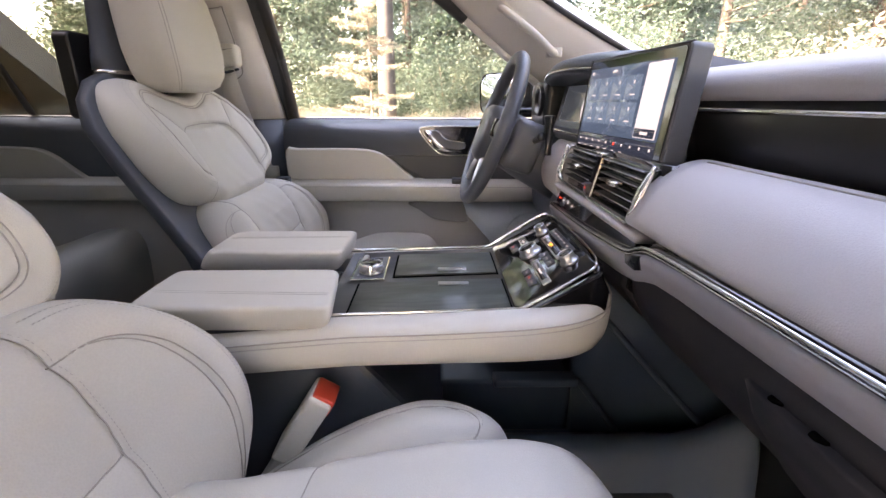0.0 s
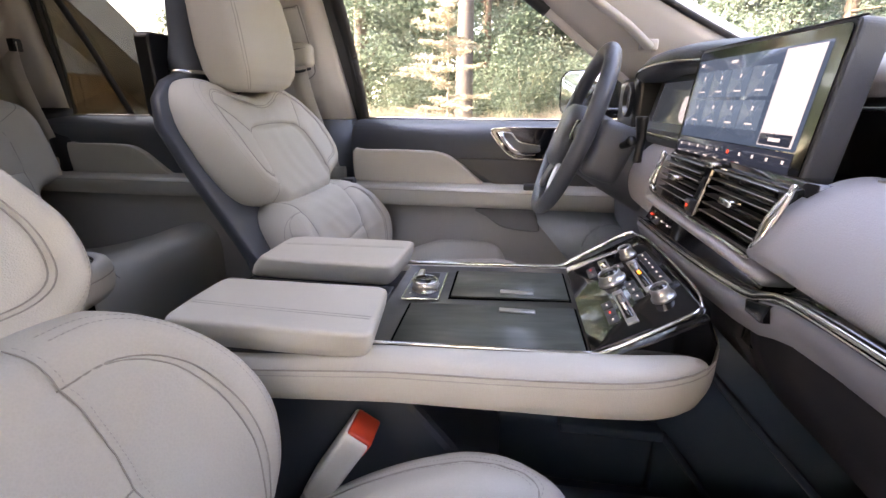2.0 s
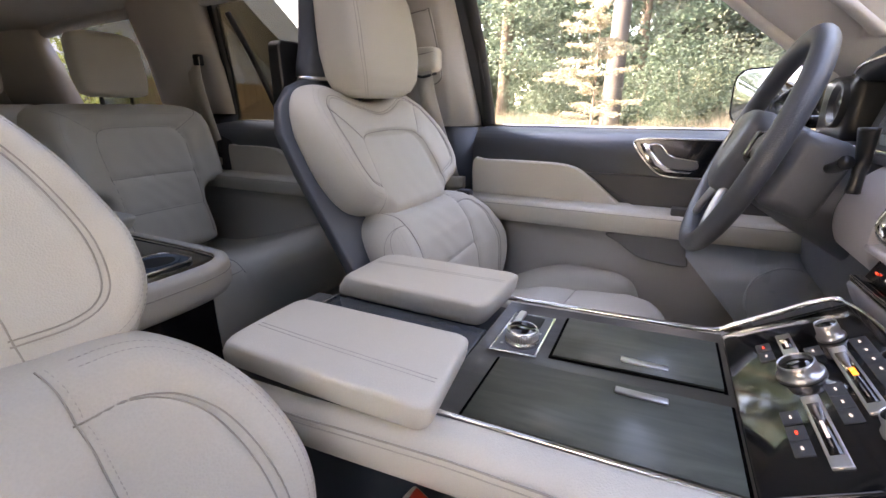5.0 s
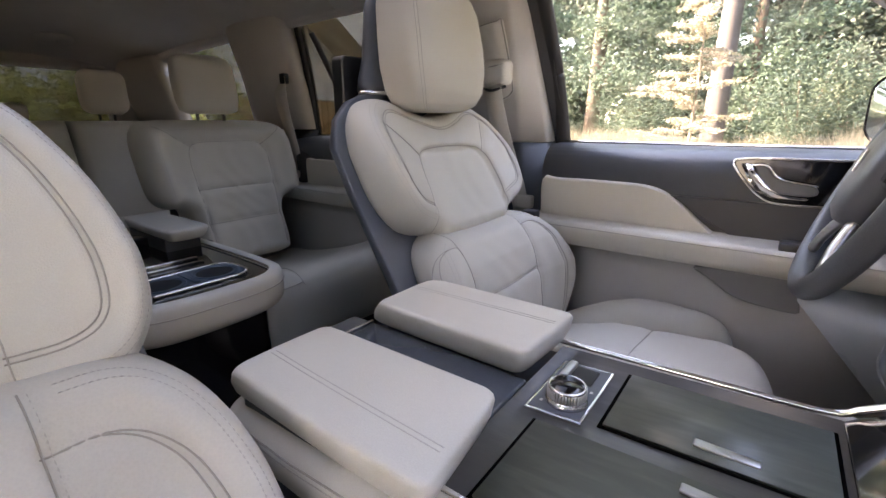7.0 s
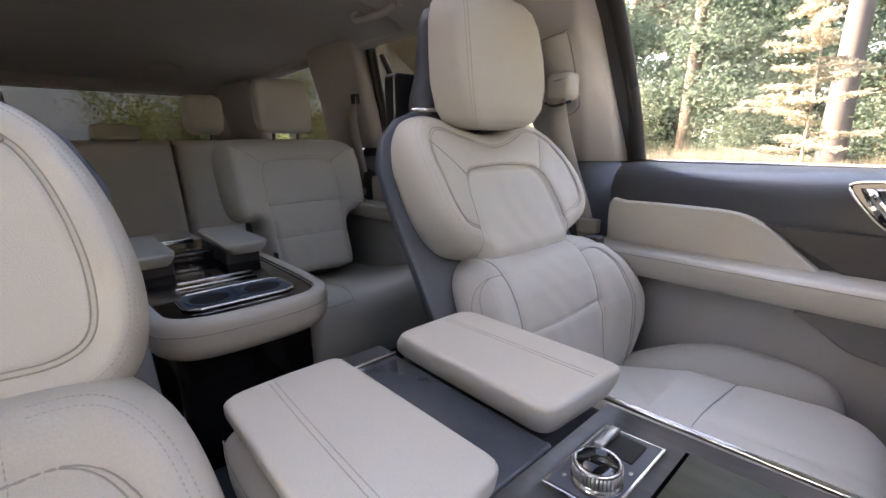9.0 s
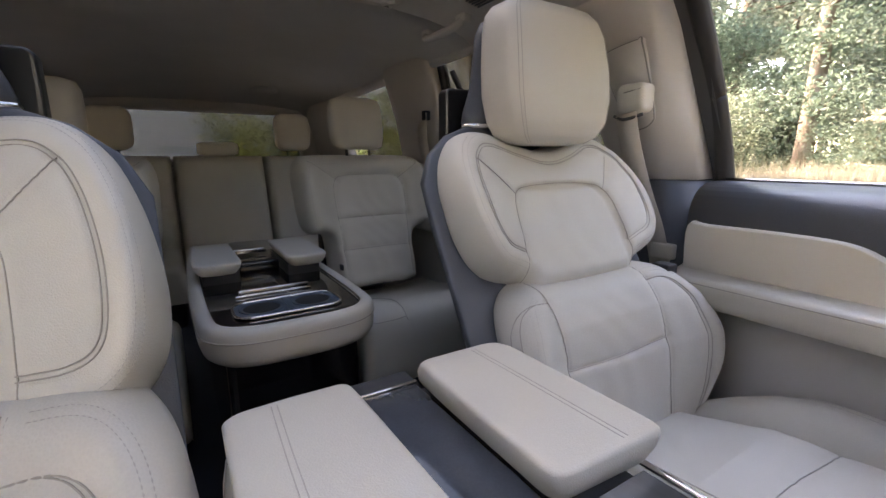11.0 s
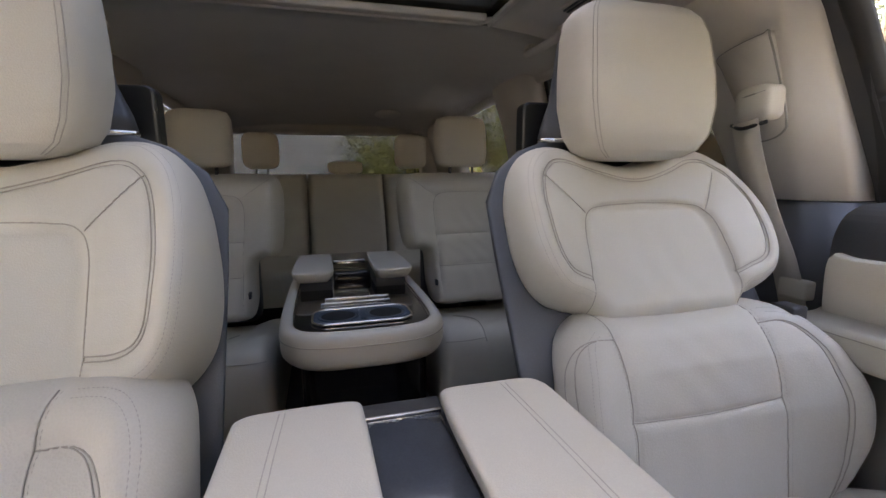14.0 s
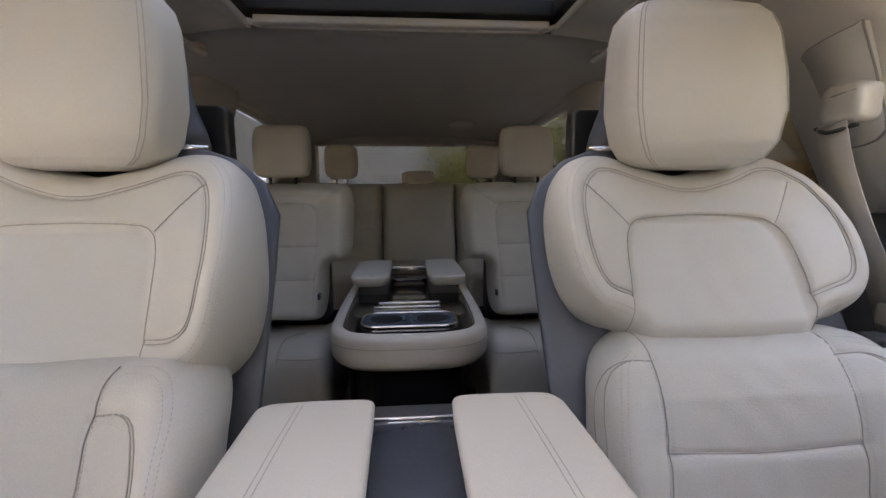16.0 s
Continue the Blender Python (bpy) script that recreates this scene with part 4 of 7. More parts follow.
    part("stalk", box(-0.010, 0.010, -0.018, 0.018, -0.26, -0.11, 0.004), BELTPLASTIC, bk)
    part("side_hinge", box(-0.232, -0.196, side * (yc + 0.20) - 0.016, side * (yc + 0.20) + 0.016, 0.498, 0.522, 0.004), DARKPLASTIC, seat, "small dark adjuster between the pads")
    # rear screen on the neck
    scr = part("rear_screen", prism(rounded(side * (yc) - 0.135, side * (yc) + 0.135, 0.692, 0.857, 0.014), "x", -0.515 + dx, -0.482 + dx, 0.006, 3), BLACKSATIN, seat, "black rear entertainment screen")
    part("display", prism(rounded(side * yc - 0.122, side * yc + 0.122, 0.704, 0.845, 0.006), "x", -0.518 + dx, -0.5155 + dx, 0), SCREENBLACK, scr)
    part("bracket", box(-0.484 + dx, -0.470 + dx, side * yc - 0.03, side * yc + 0.03, 0.74, 0.83, 0.004), DARKPLASTIC, scr)
    return seat


front_seat(1, "cream leather driver's seat with winged shoulder pad", 0.430, [(0.20, -0.125), (0.308, -0.141), (0.39, -0.153), (0.462, -0.178), (0.516, -0.213), (0.545, -0.235)],
           0.065, 0.060, 0.028, 0.0, 0.0, 0.315, -0.008)
front_seat(-1, "cream leather passenger seat with winged shoulder pad and full lumbar pad", 0.430, [(0.20, -0.01), (0.345, -0.060), (0.38, -0.072), (0.413, -0.086), (0.445, -0.097), (0.482, -0.112), (0.512, -0.131), (0.545, -0.152)],
           0.105, 0.115, 0.085, 0.030, 0.012, 0.425, 0.022)

# ---- seat belts on the middle pillars ----
for side in (1, -1):
    sb = thing("seat_belt", "cream front seat belt hanging from its pillar guide", "seat belt", group="front seat belts")
    plate_line = spline([(-0.452, 0.95), (-0.362, 0.966), (-0.350, 0.955), (-0.336, 0.83), (-0.346, 0.797), (-0.388, 0.785), (-0.405, 0.80), (-0.448, 0.92)], 50, True)
    py = lambda z: 0.745 - (z - 0.88) * 0.29 - 0.024
    part("recess_plate", loft([[(x, side * (py(z) + d), z) for x, z in plate_line] for d in (0.02, -0.004)]), PILLARTRIM, sb, "pale adjuster plate")
    part("plate_gap", tube([(x, side * (py(z) - 0.002), z) for x, z in plate_line], 0.0022, 6, closed=True), RECESSTAUPE, sb)
    part("guide", loft([[(-0.357 + a * w, side * (0.692 - d), 0.848 + b * h) for a, b in rounded(-1, 1, -1, 1, 0.45)] for d, w, h in ((-0.02, 0.034, 0.030), (0.008, 0.034, 0.030), (0.016, 0.030, 0.026), (0.018, 0.020, 0.016))]), BELTPLASTIC, sb, "cream height adjuster")
    part("guide_slot", tube([(-0.383, side * 0.6765, 0.858), (-0.357, side * 0.6745, 0.861), (-0.331, side * 0.6765, 0.865)], 0.0016, 6), RECESSTAUPE, sb)
    part("loop", tube([(-0.387, side * 0.672, 0.812), (-0.354, side * 0.660, 0.803), (-0.318, side * 0.672, 0.812)], 0.0035, 8), DARKPLASTIC, sb)
    web = []
    P = spline([(-0.352, side * 0.662, 0.815), (-0.346, side * 0.676, 0.75), (-0.330, side * 0.708, 0.65), (-0.312, side * 0.750, 0.54), (-0.300, side * 0.775, 0.40), (-0.29, side * 0.79, 0.08)], 24)
    for q in P:
        web.append([(q[0] - 0.024, q[1], q[2] - 0.004), (q[0] - 0.024, q[1] + side * 0.002, q[2] - 0.004), (q[0] + 0.024, q[1] + side * 0.002, q[2] + 0.004), (q[0] + 0.024, q[1], q[2] + 0.004)])
    part("webbing", loft(web), BELT, sb)
    part("tongue", box(-0.322, -0.270, min(side * 0.745, side * 0.768), max(side * 0.745, side * 0.768), 0.500, 0.535, 0.005), BELTPLASTIC, sb, "cream belt tongue")


# ---- front console ----
def front_console():
    c = thing("centre_console", "cream and espresso wood centre console", "console")
    top_z = lambda x: float(np.interp(x, [-0.25, 0.06, 0.332, 0.438], [0.448, 0.456, 0.466, 0.529]))
    # base
    part("base", prism([(-0.20, 0.0), (-0.195, 0.40), (0.10, 0.41), (0.13, 0.378), (0.18, 0.317), (0.24, 0.24), (0.24, 0.0)], "y", -0.115, 0.115, 0.01), SLATEPLASTIC, c, "slate console base")
    part("core", prism([(-0.180, 0.38), (-0.180, 0.440), (0.06, 0.446), (0.33, 0.456), (0.43, 0.512), (0.43, 0.46), (0.34, 0.425), (0.20, 0.40)], "y", -0.13, 0.15, 0.004), DARKPLASTIC, c)
    # padded flank: section swept down one side, round the nose and back
    y0 = 0.150
    path = [(-0.165, -y0 + 0.008), (-0.1, -y0), (0.1, -y0), (0.28, -y0), (0.37, -y0 + 0.004), (0.425, -y0 + 0.020), (0.450, -y0 + 0.055), (0.461, -0.04), (0.462, 0.0),
            (0.461, 0.06), (0.450, y0 - 0.04), (0.425, y0 - 0.002), (0.37, y0 + 0.016), (0.28, y0 + 0.020), (0.1, y0 + 0.020), (-0.1, y0 + 0.010), (-0.165, y0)]
    P = spline(path, 90)
    T = np.gradient(P, axis=0)
    T /= np.linalg.norm(T, axis=1)[:, None]
    N = np.stack([T[:, 1], -T[:, 0]], 1)
    sect = spline([(-0.022, 0.016), (-0.004, 0.019), (0.010, 0.013), (0.018, 0.0), (0.016, -0.025), (0.004, -0.042), (-0.015, -0.046), (-0.022, -0.02)], 28, True)
    flank_z = lambda x: float(np.interp(x, [-0.27, -0.045, 0.116, 0.247, 0.33, 0.39, 0.436, 0.46], [0.426, 0.434, 0.448, 0.453, 0.457, 0.461, 0.468, 0.474]))
    lift = lambda p: flank_z(p[0]) - (0.014 if p[1] > 0 else 0.0) * min(1.0, max(0.0, (0.46 - p[0]) / 0.03))
    rings = []
    for p, n in zip(P, N):
        grow = float(np.interp(p[0], [-0.27, 0.0, 0.25, 0.36, 0.46], [0.85, 0.95, 1.0, 1.10, 1.35]))
        rings.append([(p[0] + n[0] * a, p[1] + n[1] * a, lift(p) + (b * grow if b < 0 else b)) for a, b in sect])
    flank = part("padded_flank", loft(rings), LEATHER, c, "cream padded leather flank with a stitched seam")
    seam = [(p[0] + n[0] * 0.0175, p[1] + n[1] * 0.0175, lift(p) + 0.008) for p, n in zip(P, N)]
    part("welt", tube(seam, 0.0010, 5, steps=0), SEAM, flank)
    seam2 = [(x, y, z - 0.007) for x, y, z in seam]
    part("thread", tube(seam2, 0.0008, 5, steps=0), STITCH, flank)
    # wooden deck with its two sliding lids
    deck = [[(x, y, top_z(x) - 0.001) for y in (-0.128, 0.150)] for x in (0.0705, 0.12, 0.20, 0.334)]
    part("wood_deck", thick_sheet(deck, (0, 0, -0.012)), WOOD, c, "espresso open pore wood deck")
    for nm, x0, x1, ya, yb in (("lid", 0.160, 0.325, 0.020, 0.120), ("lid", 0.108, 0.328, -0.116, -0.008)):
        o = [(x0, ya), (x1, ya), (x1, yb), (x0, yb)]
        lid = part(nm, loft([[(x, y, top_z(x) + h) for x, y in o] for h in (0.0002, 0.0030, 0.0032)]), LIDWOOD, c, "sliding moss grey wooden lid")
        # Black strips laid on the deck paint the shade of the lid gaps.
        for gx0, gx1, gy0, gy1 in ((x0 - 0.004, x0 - 0.0002, ya - 0.003, yb + 0.003), (x1 + 0.0002, x1 + 0.0035, ya - 0.004, yb + 0.004), (x0, x1, ya - 0.0026, ya - 0.0002), (x0, x1, yb + 0.0002, yb + 0.0022)):
            part("gap", loft([[(gx0, y, top_z(gx0) + 0.0009), (gx1, y, top_z(gx1) + 0.0009), (gx1, y, top_z(gx1) - 0.003), (gx0, y, top_z(gx0) - 0.003)] for y in (gy0, gy1)]), GAPBLACK, lid)
        hy = 0.036 if ya > 0 else -0.024
        part("finger_grip", box(0.230, 0.277, hy - 0.0045, hy + 0.0045, top_z(0.25) + 0.0030, top_z(0.25) + 0.0062, 0.0012), SATIN, lid, "chrome finger grip")
    # chrome rails along the deck edges, rising with the control panel
    for s in (1, -1):
        ry = 0.153 if s > 0 else 0.130
        up = 0.003 if s > 0 else 0.011
        rail = [(-0.03, s * ry, top_z(-0.03) + up), (0.0, s * ry, top_z(0.0) + up), (0.20, s * ry, top_z(0.2) + up), (0.318, s * ry, top_z(0.318) + up),
                (0.348, s * ry, top_z(0.348) + 0.007), (0.416, s * ry, 0.526), (0.432, s * (ry - 0.008), 0.534)]
        part("rail", tube(rail, 0.0034 if s > 0 else 0.0020, 8, steps=60), CHROME, c, "polished chrome edge rail")
        part("cheek", prism([(0.32, 0.452), (0.345, 0.472), (0.426, 0.521), (0.438, 0.527), (0.450, 0.50), (0.448, 0.468), (0.39, 0.452)], "y", s * (ry - 0.012), s * (ry + 0.002), 0.003), BLACKGLOSS, c, "piano black cheek")
    part("nose", tube([(0.432, -0.122, 0.534), (0.441, -0.085, 0.5365), (0.444, 0.0, 0.537), (0.441, 0.10, 0.5365), (0.432, 0.145, 0.534)], 0.0018, 8), CHROME, c, "chrome front rail")
    part("nose_face", loft([[(x, y, z) for x, z in ((0.430, 0.526), (0.441, 0.5335), (0.450, 0.49), (0.430, 0.465))] for y in (-0.119, 0.143)]), BLACKGLOSS, c)
    # control panel
    a = math.atan2(0.529 - 0.466, 0.438 - 0.332)
    M = pose(0.332, 0.0, 0.470, 0, -math.degrees(a), 0)
    panel = part("control_panel", box(0.0, 0.122, -0.118, 0.140, -0.006, 0.0, 0.002), BLACKGLOSS, c, "piano black climate control panel", m=M)

    def knob(x, y, r, h):
        k = part("knob", loft([[(x + q * math.cos(t), y + q * math.sin(t), z) for t in np.linspace(0, 2 * np.pi, 40, endpoint=False)] for q, z in ((r * 1.26, 0), (r * 1.26, 0.0025), (r * 1.2, 0.0035), (r * 1.04, 0.004), (r, h * 0.85), (r * 0.96, h), (r * 0.90, h), (r * 0.88, h - 0.0012))]), SATIN, panel, "satin metal knob")
        part("cap", loft([[(x + q * math.cos(t), y + q * math.sin(t), z) for t in np.linspace(0, 2 * np.pi, 30, endpoint=False)] for q, z in ((r * 0.875, h - 0.004), (r * 0.875, h - 0.0008), (r * 0.1, h - 0.0006))]), BLACKGLOSS, k)
        return k

    knob(0.056, 0.026, 0.0150, 0.014)
    knob(0.096, -0.068, 0.0108, 0.016)
    knob(0.092, 0.080, 0.0094, 0.016)
    for x, rows in ((0.036, (-0.072, -0.054, -0.034, 0.068, 0.086)), (0.073, (-0.042, -0.024, -0.006, 0.060)), (0.108, (-0.036, -0.020, -0.004, 0.012, 0.028, 0.044, 0.060))):
        for y in rows:
            key = part("key", box(x - 0.0065, x + 0.0065, y - 0.0085, y + 0.0085, -0.001, 0.0012, 0.0006), DARKPLASTIC, panel)
            part("legend", box(x - 0.0009, x + 0.0009, y - 0.0020, y + 0.0020, 0.0012, 0.0015, 0), LEDRED if x == 0.036 and y in (-0.054, 0.086) else LEDWHITE, key)
    for x, ya, yb in ((0.054, -0.096, -0.010), (0.056, 0.060, 0.104), (0.090, -0.044, 0.058)):
        strip = part("key_strip", box(x - 0.0065, x + 0.0065, ya, yb, -0.001, 0.0022, 0.001), SATIN, panel, "satin framed readout strip")
        part("strip_glass", box(x - 0.0042, x + 0.0042, ya + 0.012, yb - 0.012, 0.0018, 0.0026, 0), BLACKGLOSS, strip)
    part("readout", box(0.0885, 0.0925, 0.006, 0.018, 0.0027, 0.003, 0), LEDAMBER, panel, "amber readout")
    part("temperature_bars", box(0.0528, 0.0552, -0.066, -0.046, 0.0027, 0.003, 0), LEDWHITE, panel)
    part("temperature_bars", box(0.0548, 0.0572, 0.074, 0.088, 0.0027, 0.003, 0), LEDWHITE, panel)
    # drive selector plate
    zp = top_z(0.118)
    sel = part("selector_plate", prism([(0.090, 0.003), (0.144, 0.008), (0.144, 0.112), (0.090, 0.107)], "z", zp, zp + 0.0040, 0.001), CHROME, c, "chrome rimmed drive mode plate")
    part("plate_face", prism([(0.0925, 0.0058), (0.1415, 0.0106), (0.1415, 0.1092), (0.0925, 0.1044)], "z", zp + 0.004, zp + 0.0047, 0), SLATEPLASTIC, sel, "slate plate face")
    zt = zp + 0.0047
    ring = lambda q, z, k=44: [(0.120 + q * math.cos(t), 0.034 + q * math.sin(t), zt + z) for t in np.linspace(0, 2 * np.pi, k, endpoint=False)]
    dial = part("dial", loft([ring(q, z) for q, z in ((0.0205, 0), (0.0205, 0.0035), (0.0190, 0.005), (0.0186, 0.006), (0.0186, 0.0160), (0.0180, 0.0175), (0.0166, 0.0178), (0.0162, 0.0170), (0.002, 0.0168))]), CHROME, sel, "knurled chrome rotary dial")
    part("dial_cap", loft([ring(q, z) for q, z in ((0.0160, 0.0165), (0.0158, 0.0176), (0.001, 0.0178))]), BLACKGLOSS, dial, "black dial face")
    for k in range(40):
        t = 2 * math.pi * k / 40
        part("knurl", box(-0.0005, 0.0005, -0.0009, 0.0009, 0.0065, 0.0152, 0), SATIN, dial, m=pose(0.120 + 0.0187 * math.cos(t), 0.034 + 0.0187 * math.sin(t), zt, 0, 0, math.degrees(t)))
    part("switch_well", box(0.098, 0.132, 0.070, 0.100, zt + 0.0003, zt + 0.0012, 0.001), RUBBER, sel, "dark switch well")
    part("switch", box(0.099, 0.108, 0.066, 0.100, zt + 0.0012, zt + 0.0075, 0.0025, 3), SATIN, sel, "satin toggle switch")
    for x, y in ((0.136, 0.060), (0.100, 0.020), (0.104, 0.058)):
        part("mark", box(x - 0.0014, x + 0.0014, y - 0.0018, y + 0.0018, zt + 0.0001, zt + 0.0004, 0), SATIN, sel)
    # tray between the arm pads
    part("tray", box(-0.166, 0.070, -0.050, 0.050, 0.440, 0.459, 0.003), TRAY, c, "glossy tray between the arm pads, sky reflection in its colour")
    part("tray_rail", box(-0.1700, -0.1662, -0.052, 0.052, 0.452, 0.4615, 0.001), CHROME, c, "chrome strip at the tray's end")
    part("tray_end", box(-0.215, -0.1705, -0.060, 0.060, 0.38, 0.452, 0.004), DARKPLASTIC, c)
    # split arm pads
    for s, o in ((-1, [(-0.185, 0.045), (-0.187, 0.10), (-0.183, 0.150), (-0.168, 0.162), (0.0, 0.164), (0.092, 0.162), (0.099, 0.156), (0.084, 0.040), (0.077, 0.034), (-0.10, 0.037), (-0.175, 0.039)]),
                 (1, [(-0.187, 0.052), (-0.186, 0.14), (-0.180, 0.156), (-0.150, 0.165), (0.0, 0.168), (0.070, 0.1695), (0.077, 0.165), (0.071, 0.050), (0.062, 0.041), (-0.10, 0.042), (-0.175, 0.045)])):
        out = [(x, s * y) for x, y in o]
        ap = part("arm_pad", lid_pad(out, 0.458, 0.4955, 0.42, -0.10), LEATHER, c, "cream leather arm pad")
        for off in (0.0, 0.0055):
            part("thread", tube([(x, s * (y - off), 0.4957) for x, y in ((-0.140, 0.119), (-0.05, 0.1235), (0.087 if s < 0 else 0.067, 0.128))], 0.0006, 5, steps=20), STITCH, ap)
        part("hinge", box(-0.15, 0.05, min(s * 0.06, s * 0.15), max(s * 0.06, s * 0.15), 0.44, 0.466, 0.004), DARKPLASTIC, ap)
    # ledge beside the foot well
    part("foot_ledge", box(0.235, 0.475, 0.030, 0.122, 0.0, 0.252, 0.008), WELL, c, "dark blue storage ledge")
    part("ledge_lip", box(0.33, 0.480, 0.012, 0.042, 0.250, 0.266, 0.005, 3), LEDGE, c, "slate lip of the storage ledge")
    part("stack_flank", prism([(0.30, 0.0), (0.30, 0.30), (0.42, 0.42), (0.56, 0.50), (1.03, 0.50), (1.03, 0.0)], "y", 0.123, 0.140, 0.004), WELL, c, "slate side of the stack")
    part("bin_wall", loft([[(x, 0.118, z1), (x, y1, z1), (x, 0.034, 0.30), (x, 0.012, 0.14), (x, 0.118, 0.14)] for x, y1, z1 in ((0.476, 0.060, 0.40), (0.54, 0.060, 0.47), (0.66, 0.060, 0.50), (0.80, 0.040, 0.50))]), WELL, c, "dark blue side wall of the open bin")
    for rib in (((0.512, 0.050, 0.385), (0.60, 0.022, 0.290), (0.705, 0.004, 0.180)), ((0.478, 0.020, 0.262), (0.515, 0.012, 0.215), (0.556, 0.006, 0.160))):
        part("bin_rib", tube(rib, 0.006, 8, steps=16), WELL, c, "raised rib in the bin")
    part("bin_end", box(0.80, 0.83, -0.86, 0.122, 0.0, 0.50, 0.004), NAVY, c, "dark carpeted toe board")
    ledge = spline([(-0.020, 0.0), (-0.020, 0.10), (-0.020, 0.174), (-0.034, 0.190), (-0.058, 0.188), (-0.080, 0.160), (-0.100, 0.08), (-0.115, 0.0)], 26)
    part("kick_ledge", loft([[(x, y * w - 0.03 * (1 - w), z * h) for y, z in ledge] for x, w, h in ((0.22, 1, 1), (0.50, 1, 1), (0.64, 1, 1.0), (0.69, 1.0, 1.06), (0.73, 1.0, 1.20), (0.755, 0.95, 1.22), (0.766, 0.8, 1.14), (0.770, 0.6, 1.0))]), LEDGE, c, "slate blue tunnel side with a rounded top")
    part("bin_floor", box(0.235, 0.79, -0.040, 0.028, 0.0, 0.15, 0.006), WELL, c)
    return c


front_console()


# ---- rear console ----
def rear_console():
    c = thing("rear_console", "cream padded rear console with cup holders", "console")
    x0, x1, z = -1.22, -0.50, 0.432
    ring = spline([(x0, -0.150), (-0.85, -0.160), (-0.60, -0.158), (-0.53, -0.140), (-0.497, -0.09), (-0.49, 0.0), (-0.497, 0.09), (-0.53, 0.140), (-0.60, 0.158), (-0.85, 0.160), (x0, 0.150)], 90)
    T = np.gradient(ring, axis=0)
    T /= np.linalg.norm(T, axis=1)[:, None]
    N = np.stack([T[:, 1], -T[:, 0]], 1)
    sect = spline([(-0.020, 0.010), (-0.006, 0.012), (0.004, 0.004), (0.006, -0.02), (0.002, -0.048), (-0.02, -0.065), (-0.04, -0.06), (-0.03, -0.02)], 26, True)
    flank = part("padded_rim", loft([[(p[0] + n[0] * a, p[1] + n[1] * a, z + b) for a, b in sect] for p, n in zip(ring, N)]), LEATHER, c, "cream padded leather rim")
    part("thread", tube([(p[0] + n[0] * 0.0065, p[1] + n[1] * 0.0065, z - 0.012) for p, n in zip(ring, N)], 0.0012, 5, steps=0), SEAM, flank)
    inner = [(p[0] - n[0] * 0.020, p[1] - n[1] * 0.020) for p, n in zip(ring, N)]
    part("deck", prism(inner, "z", z - 0.05, z + 0.004, 0.002), BLACKGLOSS, c, "glossy dark wood deck")
    part("deck_rail", tube([(x, y, z + 0.007) for x, y in inner], 0.003, 6, steps=0), CHROME, c, "bright deck edge")
    part("base", prism([(-0.56, 0.0), (-0.56, 0.37), (-1.2, 0.37), (-1.25, 0.0)], "y", -0.125, 0.125, 0.015, 3), BLACKGLOSS, c, "glossy black console base")
    # cup holder
    cup = part("cup_holder", prism(rounded(-0.662, -0.562, -0.100, 0.100, 0.030), "z", z + 0.004, z + 0.008, 0.002), WELL, c, "chrome framed double cup holder")
    part("frame", tube([(x, y, z + 0.0075) for x, y in rounded(-0.662, -0.562, -0.100, 0.100, 0.030)], 0.0030, 8, closed=True, steps=90), CHROME, cup, "chrome frame")
    for y in (-0.049, 0.049):
        cups = [[(-0.612 + q * 0.041 * math.cos(t), y + q * 0.042 * math.sin(t), z + dz) for t in np.linspace(0, 2 * np.pi, 30, endpoint=False)] for q, dz in ((1.0, 0.0078), (1.0, 0.0100), (0.95, 0.0102), (0.93, 0.0085), (0.5, 0.0083), (0.05, 0.0083))]
        part("cup_well", loft(cups), WELL, cup, "blue rubber cup well")
        # Dark disc adds the shade inside each shallow cup well.
        part("cup_shadow", prism([(-0.612 + 0.030 * math.cos(t), y + 0.034 * math.sin(t)) for t in np.linspace(0, 2 * np.pi, 24, endpoint=False)], "z", z + 0.0083, z + 0.0090, 0), RUBBER, cup)
    part("bridge", box(-0.650, -0.575, -0.006, 0.006, z + 0.008, z + 0.012, 0.002), WELL, cup)
    part("slot_bar", box(-0.745, -0.738, -0.075, 0.075, z + 0.004, z + 0.012, 0.002), CHROME, c, "chrome slot bar")
    part("slot_bar", box(-0.715, -0.710, -0.085, 0.075, z + 0.004, z + 0.009, 0.002), CHROME, c, "chrome slot bar")
    part("rear_panel", box(-0.98, -0.93, -0.05, 0.05, z + 0.004, z + 0.03, 0.004), BLACKGLOSS, c)
    part("rear_strip", box(-1.16, -1.14, -0.055, 0.055, z + 0.012, z + 0.025, 0.003), CHROME, c)
    for s in (-1, 1):
        out = [(-1.08, s * 0.052), (-1.09, s * 0.10), (-1.08, s * 0.146), (-0.95, s * 0.152), (-0.845, s * 0.153), (-0.822, s * 0.145), (-0.816, s * 0.10), (-0.820, s * 0.058), (-0.845, s * 0.050), (-0.95, s * 0.050)]
        ap = part("arm_pad", lid_pad(out, 0.462, 0.490), LEATHER, c, "cream leather arm pad")
        part("hinge", box(-1.06, -0.85, min(s * 0.055, s * 0.135), max(s * 0.055, s * 0.135), z, 0.465, 0.004), DARKPLASTIC, ap)
    return c


rear_console()


